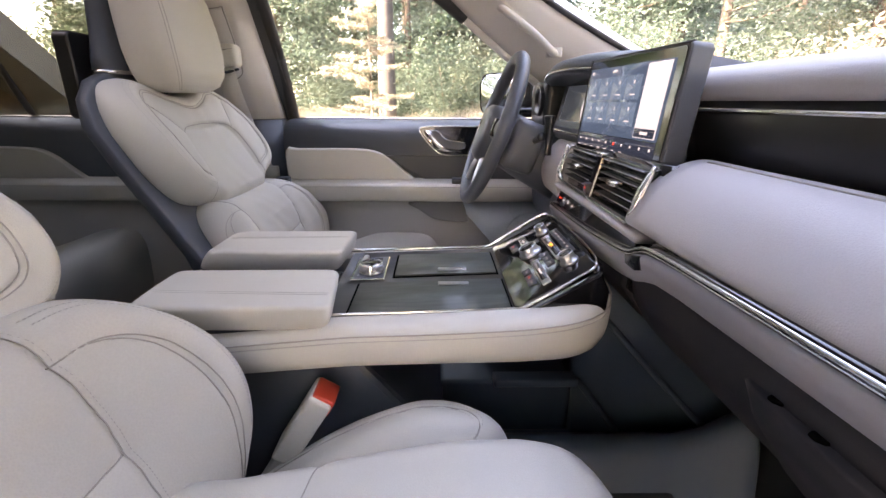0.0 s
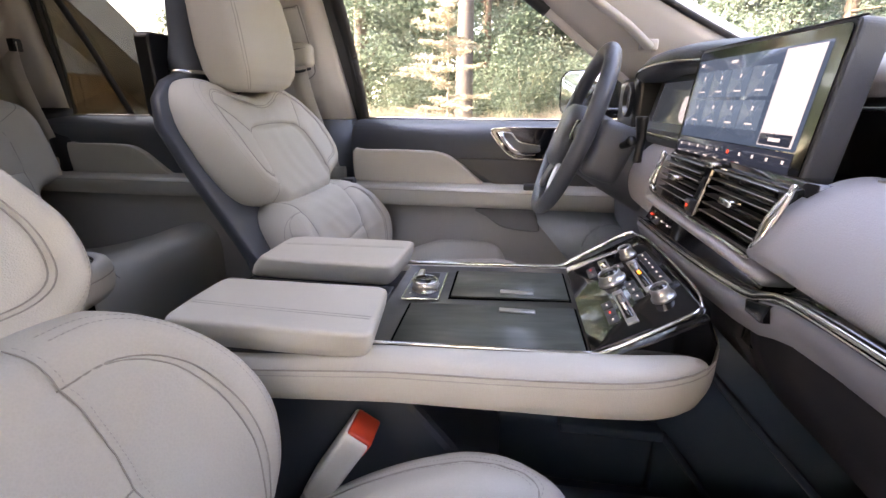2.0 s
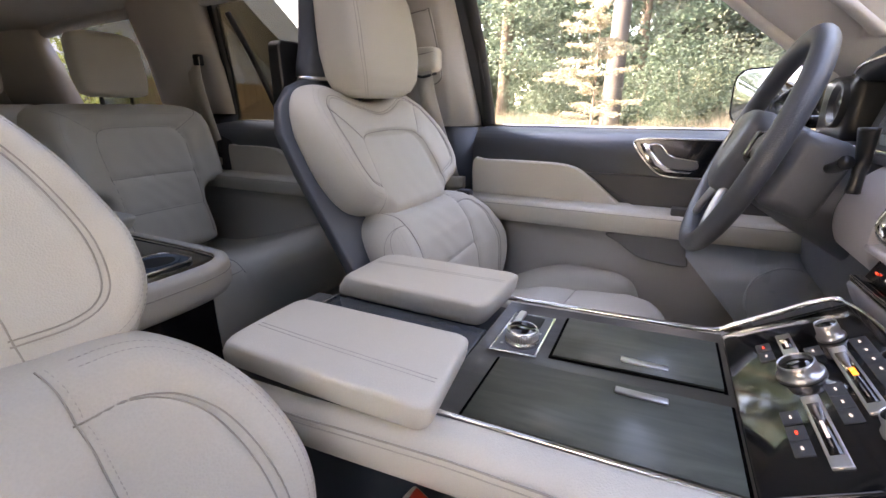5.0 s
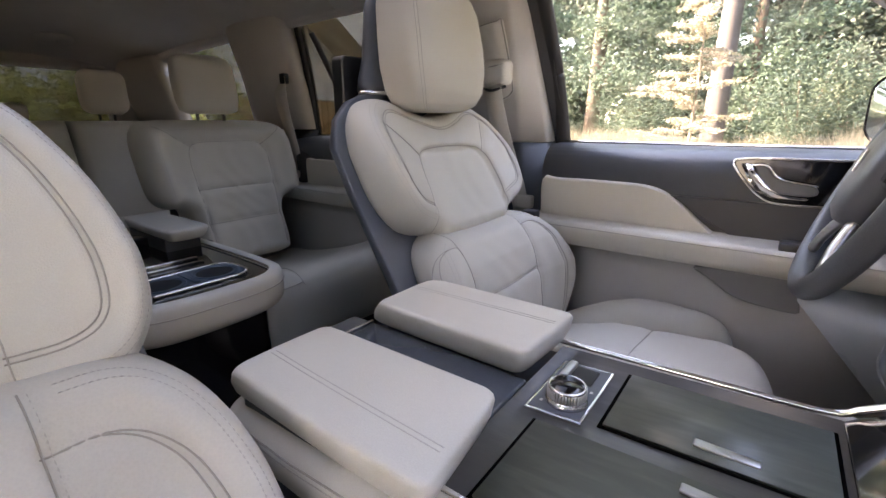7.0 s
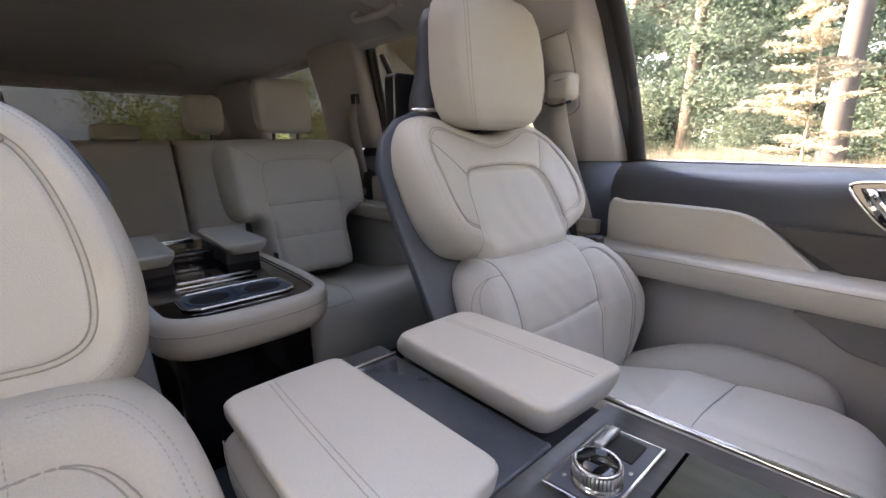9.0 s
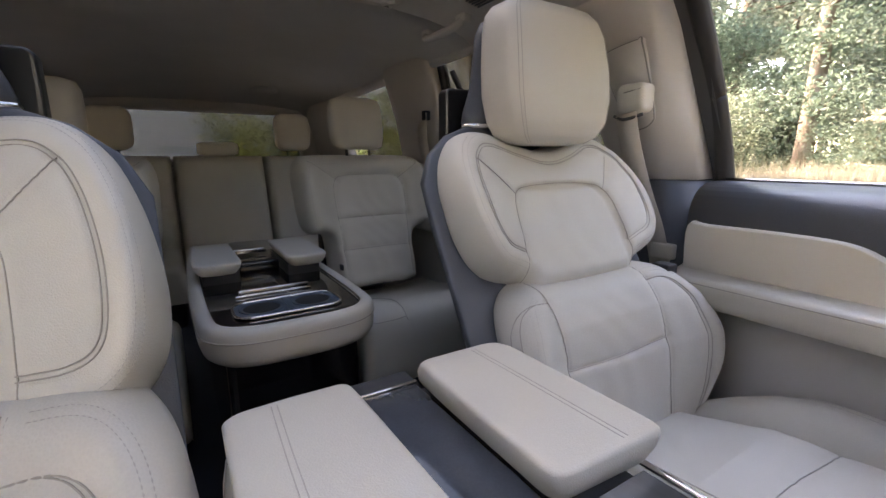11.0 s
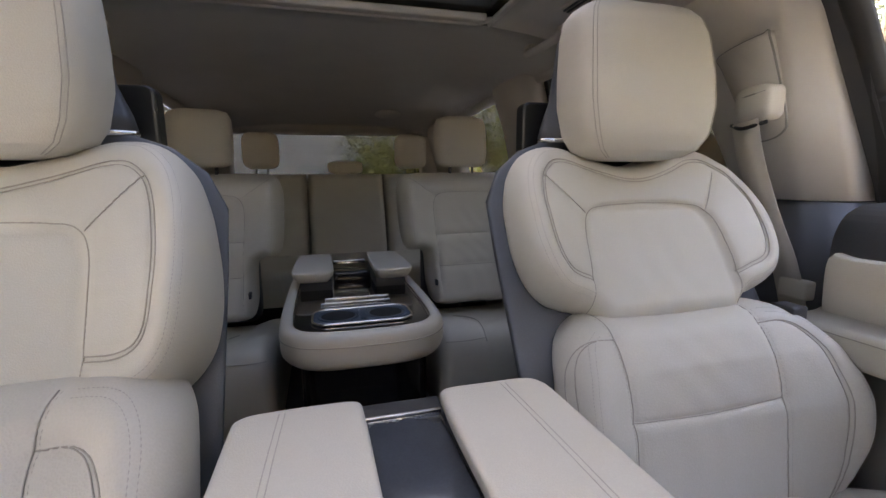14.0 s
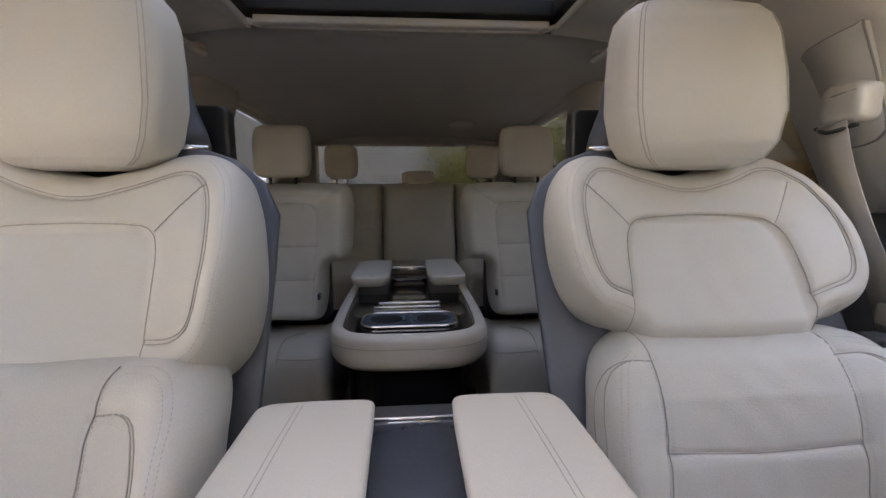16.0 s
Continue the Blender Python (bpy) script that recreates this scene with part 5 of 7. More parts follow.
# ---- second row ----
def second_seat(side):
    seat = thing("captain_seat", "cream leather second row captain's seat", "car seat", group="second row seats")
    yc = 0.455

    def place(u, v, h):
        return np.stack([-1.25 - (v - 0.30) * 0.32 + h, side * (yc + u), v + 0.0 * u], 1)

    half = [(0.0, 0.26), (0.13, 0.26), (0.160, 0.30), (0.163, 0.42), (0.185, 0.455), (0.242, 0.475), (0.254, 0.62), (0.248, 0.69), (0.218, 0.728), (0.12, 0.735), (0.0, 0.735)]
    frame = [(-0.125, 0.27), (-0.130, 0.45), (-0.138, 0.60), (-0.128, 0.645), (-0.10, 0.662), (0.0, 0.665), (0.10, 0.662), (0.128, 0.645), (0.138, 0.60), (0.130, 0.45), (0.125, 0.27)]
    across = [[(-0.134, 0.515), (0.134, 0.515)], [(-0.129, 0.405), (0.129, 0.405)]]
    diag = [(0.125, 0.652), (0.18, 0.69), (0.215, 0.715)]
    outline = mirror_half(half)
    cu = Cushion(outline, 0.075, 0.05, 0.008, [frame, *across, *both(diag)], back=0.10, bolster=0.060, n=190, rings=40, centre=(0.0, 0.52), tuck=0.004)
    back = part("backrest", cu.mesh(place), LEATHER, seat, "cream leather backrest with a framed panel")
    for s in (frame, *across, *both(diag)):
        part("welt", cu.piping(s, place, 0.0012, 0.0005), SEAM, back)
    tagged(part("thread", cu.thread(inset(outline, 0.03), place, closed=True), STITCH, back), kind="stuff")
    # cushion
    prof = spline([(-1.30, 0.215), (-1.15, 0.232), (-0.95, 0.282), (-0.81, 0.330), (-0.735, 0.338), (-0.697, 0.312), (-0.686, 0.25), (-0.70, 0.15), (-0.75, 0.118)], 46).tolist() + [(-1.30, 0.118)]
    ys = np.concatenate([np.linspace(0.192, 0.215, 6), np.linspace(0.22, 0.34, 14), np.linspace(0.36, 0.58, 8), np.linspace(0.60, 0.70, 8), np.linspace(0.703, 0.722, 6)])
    rings = []
    for y in ys:
        e = max(0.0, 1 - min(y - 0.192, 0.722 - y) / 0.028)
        e = 1 - math.sqrt(max(0.0, 1 - e * e))
        puff = 0.016 * math.exp(-((y - 0.245) / 0.045) ** 2) + 0.014 * math.exp(-((y - 0.67) / 0.07) ** 2) - 0.004 * math.exp(-((y - 0.312) / 0.006) ** 2)
        rings.append([(x - 0.028 * e * (x > -0.8), side * y, z + ((puff if z > 0.2 else 0.0) - 0.028 * e) * (z > 0.16)) for x, z in prof])
    seat_pad = part("seat_cushion", loft(rings), LEATHER, seat, "cream leather seat cushion with a deep front")
    part("welt", tube([(x + 0.0005, side * 0.312, z + 0.002) for x, z in spline([(-1.0, 0.284), (-0.81, 0.336), (-0.735, 0.338), (-0.697, 0.312)], 30)], 0.001, 5, steps=0), SEAM, seat_pad)
    part("welt", tube([(-0.694 - 0.010 * ((y - 0.25) / 0.06) ** 2, side * y, 0.322) for y in np.linspace(0.205, 0.312, 10)], 0.001, 5, steps=0), SEAM, seat_pad)
    part("base", box(-1.25, -0.78, side * yc - 0.20, side * yc + 0.20, 0.0, 0.13, 0.02, 3), DARKPLASTIC, seat)
    # head restraint on two posts
    rows = [(0.756, 0.070, 0.035), (0.765, 0.092, 0.048), (0.80, 0.100, 0.055), (0.86, 0.1015, 0.056), (0.915, 0.099, 0.050), (0.938, 0.088, 0.040), (0.947, 0.058, 0.020)]
    zz = [r[0] for r in rows]
    fz = np.linspace(zz[0], zz[-1], 20)
    k = 44
    a = np.linspace(0, 2 * np.pi, k, endpoint=False)
    rings = []
    for z in fz:
        w, d = np.interp(z, zz, [r[1] for r in rows]), np.interp(z, zz, [r[2] for r in rows])
        c, s = np.cos(a), np.sin(a)
        rings.append(np.stack([-1.37 - (z - 0.76) * 0.12 + d * np.sign(c) * np.abs(c) ** 0.6, side * yc + w * np.sign(s) * np.abs(s) ** 0.6, np.full(k, z)], 1))
    part("headrest", loft(rings), LEATHER, seat, "cream leather headrest")
    for s in (-0.045, 0.045):
        part("post", tube([(-1.365, side * yc + s, 0.70), (-1.37, side * yc + s, 0.80)], 0.006, 8), DARKPLASTIC, seat)
    part("latch", box(-1.20, -1.175, side * (yc - 0.148) - 0.004, side * (yc - 0.148) + 0.004, 0.34, 0.36, 0.002), DARKPLASTIC, seat, "small dark backrest release")
    part("backrest_shell", box(-1.48, -1.36, side * yc - 0.15, side * yc + 0.15, 0.20, 0.68, 0.04, 3), DARKPLASTIC, seat)
    return seat


for s in (1, -1):
    second_seat(s)
    rb = thing("rear_seat_belt", "cream second row seat belt on the rear pillar", "seat belt", group="rear seat belts")
    P = spline([(-1.318, s * 0.708, 0.870), (-1.322, s * 0.712, 0.80), (-1.305, s * 0.722, 0.70), (-1.268, s * 0.735, 0.53), (-1.235, s * 0.735, 0.30), (-1.21, s * 0.735, 0.05)], 20)
    rake = np.interp(P[:, 2], [0.05, 0.72, 0.87], [0.005, 0.006, 0.026])
    part("webbing", loft([[(q[0] - w, q[1], q[2] - h), (q[0] - w, q[1] + s * 0.002, q[2] - h), (q[0] + w, q[1] + s * 0.002, q[2] + h), (q[0] + w, q[1], q[2] + h)] for q, h, w in zip(P, rake, np.interp(P[:, 2], [0.5, 0.87], [0.019, 0.036]))]), BELT, rb)
    part("slot", box(-1.312, -1.286, min(s * 0.704, s * 0.73), max(s * 0.704, s * 0.73), 0.868, 0.905, 0.004), RUBBER, rb, "black belt slot")
    part("tongue", box(-1.285, -1.245, min(s * 0.722, s * 0.738), max(s * 0.722, s * 0.738), 0.515, 0.545, 0.004), BELTPLASTIC, rb, "cream belt tongue")
    jamb = part("door_jamb", loft([[(x0, s * y, z), (x0, s * (y - 0.012), z), (0.5 * (x0 + x1), s * (y - 0.020), z), (x1, s * (y - 0.008), z), (x1, s * (y + 0.03), z), (x0, s * (y + 0.03), z)] for x0, x1, y, z in ((-1.46, -1.345, 0.868, 0.70), (-1.40, -1.28, 0.800, 0.665), (-1.285, -1.215, 0.742, 0.60), (-1.27, -1.20, 0.735, 0.45), (-1.23, -1.15, 0.725, 0.20), (-1.20, -1.12, 0.72, 0.0))]), RUBBER)
    tagged(jamb, "black sealed rear door jamb", "door jamb", kind="structure")


# ---- third row ----
def third_row(y0, y1, label, head_w, head_z0, head_z1):
    yc, w = (y0 + y1) / 2, (y1 - y0) / 2
    seat = thing("third_row_seat", label, "car seat", group="third row seats")
    place = lambda u, v, h: np.stack([-2.18 - (v - 0.30) * 0.30 + h, yc + u, v + 0.0 * u], 1)
    grooves = (0.585, 0.49, 0.39) if w > 0.22 else ()
    part("backrest", pillow(w - 0.004, 0.24, 0.735, 0.05, 0.035, 0.10, place, grooves), LEATHER, seat, "cream leather backrest")
    part("seat_cushion", pillow(w - 0.004, -2.24, -1.72, 0.04, 0.04, 0.12, lambda u, v, h: np.stack([v, yc + u, 0.27 + h], 1)), LEATHER, seat)
    part("base", box(-2.3, -1.85, y0 + 0.02, y1 - 0.02, 0.0, 0.18, 0.02), DARKPLASTIC, seat)
    k = 36
    a = np.linspace(0, 2 * np.pi, k, endpoint=False)
    rings = []
    for f in (0, 0.01, 0.03, 0.06, 0.12, 0.2, 0.35, 0.5, 0.65, 0.8, 0.88, 0.94, 0.97, 0.99, 1):
        q = (1 - abs(2 * f - 1) ** 6) ** (1 / 3)
        rings.append(np.stack([-2.36 + 0.05 * max(q, 0.2) * np.sign(np.cos(a)) * np.abs(np.cos(a)) ** 0.6, yc + head_w * max(q, 0.62) * np.sign(np.sin(a)) * np.abs(np.sin(a)) ** 0.42,
                               np.full(k, head_z0 + (head_z1 - head_z0) * f)], 1))
    part("headrest", loft(rings), LEATHER, seat, "cream leather headrest")
    for s in (-0.03, 0.03):
        part("post", tube([(-2.36, yc + s, 0.70), (-2.36, yc + s, head_z0 + 0.03)], 0.006, 6), DARKPLASTIC, seat)


third_row(-0.145, 0.275, "cream leather third row middle seat", 0.098, 0.735, 0.808)
third_row(-0.62, -0.150, "cream leather third row outer seat", 0.095, 0.765, 0.965)
third_row(0.280, 0.62, "cream leather third row outer seat", 0.095, 0.765, 0.965)


# ---- dashboard ----
GAUGE = glowing("dim blue instrument glass", (0.02, 0.03, 0.042), 0.06)
GAUGELIT = glowing("pale gauge face", (0.32, 0.36, 0.42), 0.07)
dash = thing("dashboard", "lavender grey padded dashboard with piano black trim", "dashboard")


def dash_profile(name, pts, ya, yb, mat, label="", n=26, closed=True, bow=0.05):
    """A dashboard moulding: a section in x, z drawn along y, bowing away at the sides."""
    S = np.array(pts, float)
    ys = np.linspace(ya, yb, n)
    return part(name, loft([[(x + bow * (y / 0.85) ** 2 * 0.4, y, z) for x, z in S] for y in ys], closed=closed), mat, dash, label)


dash_profile("upper_pad", spline([(1.12, 0.752), (0.90, 0.775), (0.70, 0.782), (0.62, 0.780), (0.575, 0.770), (0.560, 0.752), (0.566, 0.736), (0.60, 0.732)], 40).tolist() + [(1.12, 0.72)], -0.86, 0.165, DASHPAD, "lavender grey upper pad")
dash_profile("far_pad", spline([(1.12, 0.752), (0.90, 0.775), (0.78, 0.780), (0.72, 0.775)], 20).tolist() + [(0.72, 0.72), (1.12, 0.72)], 0.165, 0.86, DASHPAD, "lavender grey far pad")
part("pad_seam", tube([(0.66 + 0.02 * (y / 0.85) ** 2, y, 0.7825) for y in np.linspace(-0.8, -0.1, 12)], 0.0012, 5), SEAM, dash)
part("demister", box(0.70, 0.78, -0.06, -0.035, 0.779, 0.788, 0.003), SLATEPLASTIC, dash)
dash_profile("black_fascia", [(0.575, 0.738), (0.565, 0.720), (0.575, 0.660), (0.60, 0.655), (0.62, 0.738)], -0.86, -0.02, BLACKSATIN, "black fascia band")
part("fascia_line", tube([(0.563 + 0.02 * (y / 0.85) ** 2, y, 0.724) for y in np.linspace(-0.85, -0.02, 16)], 0.0028, 6), CHROME, dash, "thin chrome line")
dash_profile("middle_pad", spline([(0.575, 0.664), (0.545, 0.668), (0.515, 0.660), (0.488, 0.640), (0.468, 0.612), (0.462, 0.592), (0.475, 0.585)], 30).tolist() + [(0.575, 0.585)], -0.86, -0.118, DASHPAD, "lavender grey middle pad")
dash_profile("middle_pad", spline([(0.56, 0.668), (0.530, 0.668), (0.498, 0.656), (0.474, 0.632), (0.462, 0.602), (0.462, 0.575), (0.470, 0.552), (0.482, 0.542)], 34).tolist() + [(0.56, 0.542)], 0.210, 0.345, DASHPAD, "lavender grey driver side pad")
part("pad_seam", tube([(0.538 + 0.02 * (y / 0.85) ** 2, y, 0.6675) for y in np.linspace(-0.8, -0.14, 12)], 0.0012, 5), SEAM, dash)
dash_profile("gap_strip", [(0.50, 0.596), (0.474, 0.594), (0.460, 0.580), (0.52, 0.57)], -0.86, -0.19, BLACKGLOSS, "black gap under the pad")
SILL = ((-0.85, 0.600), (-0.6, 0.597), (-0.4, 0.592), (-0.25, 0.587), (-0.195, 0.582), (-0.165, 0.569), (-0.12, 0.562), (0.0, 0.553), (0.10, 0.549), (0.20, 0.546))
sill_z = lambda y: float(np.interp(y, [q[0] for q in SILL], [q[1] for q in SILL]))
for drop, r in ((0.0, 0.0019), (0.0042, 0.0009)):
    part("chrome_sill", tube([(0.451 + 0.02 * (y / 0.85) ** 2, y, z - drop) for y, z in SILL], r, 8, steps=70), CHROME, dash, "chrome strip under the pads")
part("sill_backing", loft([[(x + 0.02 * (y / 0.85) ** 2, y, sill_z(y) + d) for x, d in ((0.454, 0.002), (0.451, -0.0055), (0.47, -0.0055), (0.47, 0.002))] for y in np.linspace(-0.86, 0.20, 40)]), BLACKGLOSS, dash)
# A black plate stands for the dark notch below the strip.
part("sill_notch", prism([(-0.196, 0.573), (-0.160, 0.563), (-0.163, 0.553), (-0.188, 0.553)], "x", 0.4485, 0.470, 0.001), BLACKGLOSS, dash, "black plate for the dark notch under the chrome strip")
# The shade on the lip's downward face is put into its material colour.
part("lower_lip", loft([[(x + 0.02 * (y / 0.85) ** 2, y, sill_z(y) + d) for x, d in ((0.462, -0.0058), (0.4505, -0.0065), (0.4490, -0.010), (0.455, -0.023), (0.465, -0.040), (0.52, -0.040), (0.52, -0.0058))] for y in np.linspace(-0.86, 0.20, 48)]), LIPSHADE, dash, "lavender grey lower lip with shade in its colour")
dash_profile("knee_panel", spline([(0.474, 0.552), (0.477, 0.525), (0.487, 0.49), (0.53, 0.43), (0.60, 0.385), (0.70, 0.36)], 20).tolist() + [(0.80, 0.36), (0.80, 0.552)], -0.86, -0.115, AUBERGINE, "dark aubergine glove box front")
dash_profile("stack_skirt", [(0.474, 0.535), (0.474, 0.50), (0.50, 0.462), (0.58, 0.395), (0.60, 0.395), (0.60, 0.535)], -0.114, 0.20, AUBERGINE, "dark skirt under the centre stack")
glove = part("glove_box_lid", loft([[(x + (q * 0.012) + 0.02 * (y / 0.85) ** 2, y, z) for x, z in ((0.470, 0.521), (0.468, 0.516), (0.479, 0.488), (0.516, 0.436), (0.54, 0.43), (0.54, 0.521))] for y, q in ((-0.82, 1), (-0.80, 0.2), (-0.78, 0), (-0.38, 0), (-0.355, 0.3), (-0.335, 1))]), AUBERGINE, dash, "dark aubergine glove box lid")
for ya, yb in ((-0.376, -0.371), (-0.415, -0.409)):
    part("slot", loft([[(0.4758 + dx + d, y, z) for dx, z in ((0, 0.5232), (0, 0.5212), (0.01, 0.5212), (0.01, 0.5232))] for y, d in ((ya - 0.004, 0.004), (ya, 0), (yb, 0), (yb + 0.002, 0.004))]), GAPBLACK, glove)
dash_profile("knee_panel", spline([(0.500, 0.60), (0.50, 0.50), (0.52, 0.42), (0.58, 0.36), (0.65, 0.34)], 20).tolist() + [(0.80, 0.34), (0.80, 0.60)], 0.18, 0.86, SLATEPLASTIC, "slate knee panel")
dash_profile("centre_fascia", [(0.52, 0.66), (0.50, 0.66), (0.488, 0.60), (0.482, 0.575), (0.478, 0.50), (0.60, 0.40), (0.62, 0.66)], -0.125, 0.215, BLACKGLOSS, "piano black centre stack", bow=0)
# air vents
vent_rows = 6
for ya, yb in ((0.052, 0.200), (-0.118, 0.030)):
    v = part("air_vent", box(0.486, 0.500, ya, yb, 0.596, 0.655, 0.002), BLACKGLOSS, dash, "black slatted air vent")
    for k in range(vent_rows):
        z = 0.602 + k * 0.0098
        sl = part("slat", box(0.472 + 0.0016 * k, 0.492, ya + 0.004, yb - 0.004, z - 0.0012, z + 0.0012, 0.0008), BLACKSATIN, v)
        if k != 2:
            part("slat_edge", tube([(0.4718 + 0.0016 * k, ya + 0.006, z + 0.0008), (0.4718 + 0.0016 * k, yb - 0.006, z + 0.0008)], 0.0007, 5, steps=0), SATIN, sl, "thin satin edge")
    part("tab", box(0.466, 0.480, (ya + yb) / 2 - 0.014, (ya + yb) / 2 + 0.014, 0.622, 0.630, 0.002), CHROME, v, "chrome vent tab")
part("vent_bridge", prism([(0.466, 0.590), (0.482, 0.658), (0.50, 0.66), (0.49, 0.59)], "y", 0.032, 0.050, 0.003), BLACKGLOSS, dash)
part("bridge_cap", box(0.478, 0.490, 0.030, 0.052, 0.652, 0.659, 0.002), CHROME, dash)
part("hazard_key", box(0.462, 0.472, 0.033, 0.049, 0.596, 0.612, 0.002), DARKPLASTIC, dash)
part("hazard_mark", box(0.4612, 0.4625, 0.0395, 0.0428, 0.6025, 0.6055, 0), LEDRED, dash)
part("vent_surround", tube([(0.478, 0.206, 0.655), (0.470, 0.210, 0.620), (0.466, 0.205, 0.596), (0.468, 0.15, 0.588), (0.469, 0.0, 0.586), (0.468, -0.09, 0.586), (0.467, -0.118, 0.590), (0.476, -0.124, 0.625), (0.486, -0.124, 0.66)], 0.0030, 8, steps=70), CHROME, dash, "chrome vent surround")
for y in (0.207, -0.124):
    part("vent_cap", tube([(0.482, y, 0.652), (0.472, y, 0.628), (0.467, y * 0.99, 0.604), (0.469, y * 0.95, 0.593)], [0.003, 0.006, 0.007, 0.004], 10, flat=0.6), CHROME, dash, "faceted chrome vent cap")
dash_profile("centre_band", spline([(0.474, 0.5835), (0.464, 0.5825), (0.4605, 0.5785), (0.463, 0.5735), (0.472, 0.5725)], 14).tolist() + [(0.49, 0.5725), (0.49, 0.5835)], -0.152, 0.215, DASHPAD, "lavender grey band under the vents", bow=0)
# key row under the vents
kr = part("key_panel", prism([(0.458, 0.552), (0.466, 0.572), (0.485, 0.572), (0.485, 0.548)], "y", -0.15, 0.185, 0.002), BLACKGLOSS, dash, "piano black key row")
for k, y in enumerate((0.165, 0.140, 0.115, 0.090)):
    part("key_mark", box(0.4597, 0.4605, y - 0.0028, y + 0.0028, 0.561, 0.5632, 0), LEDRED if k == 0 else LEDWHITE, kr)

# instrument hood and binnacle
hood = part("instrument_hood", loft([[(x + 0.03 * ((y - 0.42) / 0.25) ** 2, y, z + 0.012 - 0.012 * ((y - 0.42) / 0.25) ** 2) for x, z in spline([(0.50, 0.790), (0.51, 0.806), (0.56, 0.818), (0.66, 0.812), (0.80, 0.785), (0.80, 0.77), (0.56, 0.775), (0.51, 0.778)], 24, True)] for y in np.linspace(0.17, 0.68, 20)]), SLATE, dash, "slate hood over the instruments")
part("hood_line", tube([(0.502 + 0.03 * ((y - 0.42) / 0.25) ** 2, y, 0.799 - 0.012 * ((y - 0.42) / 0.25) ** 2) for y in np.linspace(0.17, 0.68, 14)], 0.0026, 6), CHROME, hood, "chrome line on the hood")
part("binnacle", prism([(0.57, 0.66), (0.60, 0.79), (0.63, 0.79), (0.63, 0.66)], "y", 0.19, 0.68, 0.004), SLATE, dash, "dark instrument surround")
part("binnacle_display", prism([(0.5745, 0.685), (0.594, 0.772), (0.597, 0.772), (0.5775, 0.685)], "y", 0.22, 0.64, 0), GAUGE, dash, "dim blue instrument panel")
part("binnacle_floor", box(0.50, 0.62, 0.19, 0.68, 0.655, 0.668, 0.003), SLATEPLASTIC, dash)
part("binnacle_line", tube([(0.503, 0.20, 0.670), (0.498, 0.42, 0.672), (0.51, 0.66, 0.670)], 0.003, 6), CHROME, dash)
gauge = loft([[(0.5735 + 0.0225 * (0.5 + 0.5 * q * math.sin(a)) - 0.0012, 0.430 + 0.043 * q * math.cos(a), 0.7285 + 0.040 * q * math.sin(a)) for a in np.linspace(0, 2 * np.pi, 30, endpoint=False)] for q in (1.0, 0.05)])
part("gauge_face", gauge, GAUGELIT, dash, "pale round gauge")
side_vent = part("side_vent", loft([[(0.53 + d, 0.735 + r * math.cos(a), 0.735 + r * math.sin(a)) for a in np.linspace(0, 2 * np.pi, 30, endpoint=False)] for d, r in ((0.05, 0.045), (0.0, 0.045), (0.0, 0.036), (0.02, 0.030), (0.02, 0.012), (0.008, 0.010), (0.006, 0.001))]), BLACKSATIN, dash, "round black side vent")
part("corner_cap", box(0.54, 0.70, 0.68, 0.87, 0.66, 0.79, 0.02, 3), BLACKSATIN, dash)

# ---- touch screen ----
ts = thing("touch_screen", "wide landscape touch screen in a slate housing", "screen")
M = pose(0.512, 0.064, 0.724, 0, 6, 4)
SW, SH = 0.146, 0.080
body = part("housing", prism(rounded(-SW, SW, -SH, SH, 0.010), "x", 0.0, 0.030, 0.004, 3), SLATEPLASTIC, ts, "slate screen housing", m=M)
rim_pts = [(-0.001, y, z) for y, z in rounded(-SW + 0.002, SW - 0.002, -SH + 0.002, SH - 0.002, 0.009)]
part("frame", tube(rim_pts, 0.0010, 6, closed=True, steps=120), DARKPLASTIC, body, "thin dark screen frame")
disp = part("display", prism(rounded(-SW + 0.006, SW - 0.006, -SH + 0.006, SH - 0.006, 0.006), "x", -0.0015, 0.0, 0), SCREENBLACK, body, "glossy lit display")


def patch_on(name, y0, y1, z0, z1, mat, lift=0.0018, label=""):
    return part(name, box(-lift - 0.0004, -lift, y0 * 0.83, y1 * 0.83, z0, z1, 0), mat, disp, label)


patch_on("menu_area", -0.150, 0.164, -0.043, 0.062, DISPBLUE, 0.0016)
for r in range(2):
    for q in range(4):
        y1 = 0.156 - q * 0.055
        t_ = patch_on("tile", y1 - 0.052, y1, 0.012 - r * 0.038, 0.046 - r * 0.038, DISPTILE, 0.0022)
        part("tile_mark", box(-0.0030, -0.0027, y1 * 0.83 - 0.025, y1 * 0.83 - 0.022, 0.034 - r * 0.038, 0.039 - r * 0.038, 0), LEDWHITE, t_)
        part("tile_legend", box(-0.0030, -0.0027, y1 * 0.83 - 0.032, y1 * 0.83 - 0.016, 0.0180 - r * 0.038, 0.0198 - r * 0.038, 0), LEDWHITE, t_)
patch_on("map_panel", -0.142, -0.072, -0.040, 0.060, DISPMAP, 0.0018, "pale map panel")
patch_on("task_bar", -0.150, 0.164, -0.066, -0.044, DISPBAR, 0.0018)
patch_on("map_caption", -0.138, -0.074, -0.039, -0.027, DISPBAR, 0.0022)
patch_on("map_caption_bar", -0.118, -0.094, -0.035, -0.031, LEDWHITE, 0.0026)
for k in range(10):
    y = 0.152 - k * 0.032
    patch_on("task_mark", y - 0.0022, y + 0.0022, -0.0560, -0.0522, LEDWHITE if k != 5 else LEDRED, 0.0022)
    if k < 7:
        patch_on("task_legend", y - 0.0055, y + 0.0055, -0.0650, -0.0638, LEDWHITE, 0.0022)
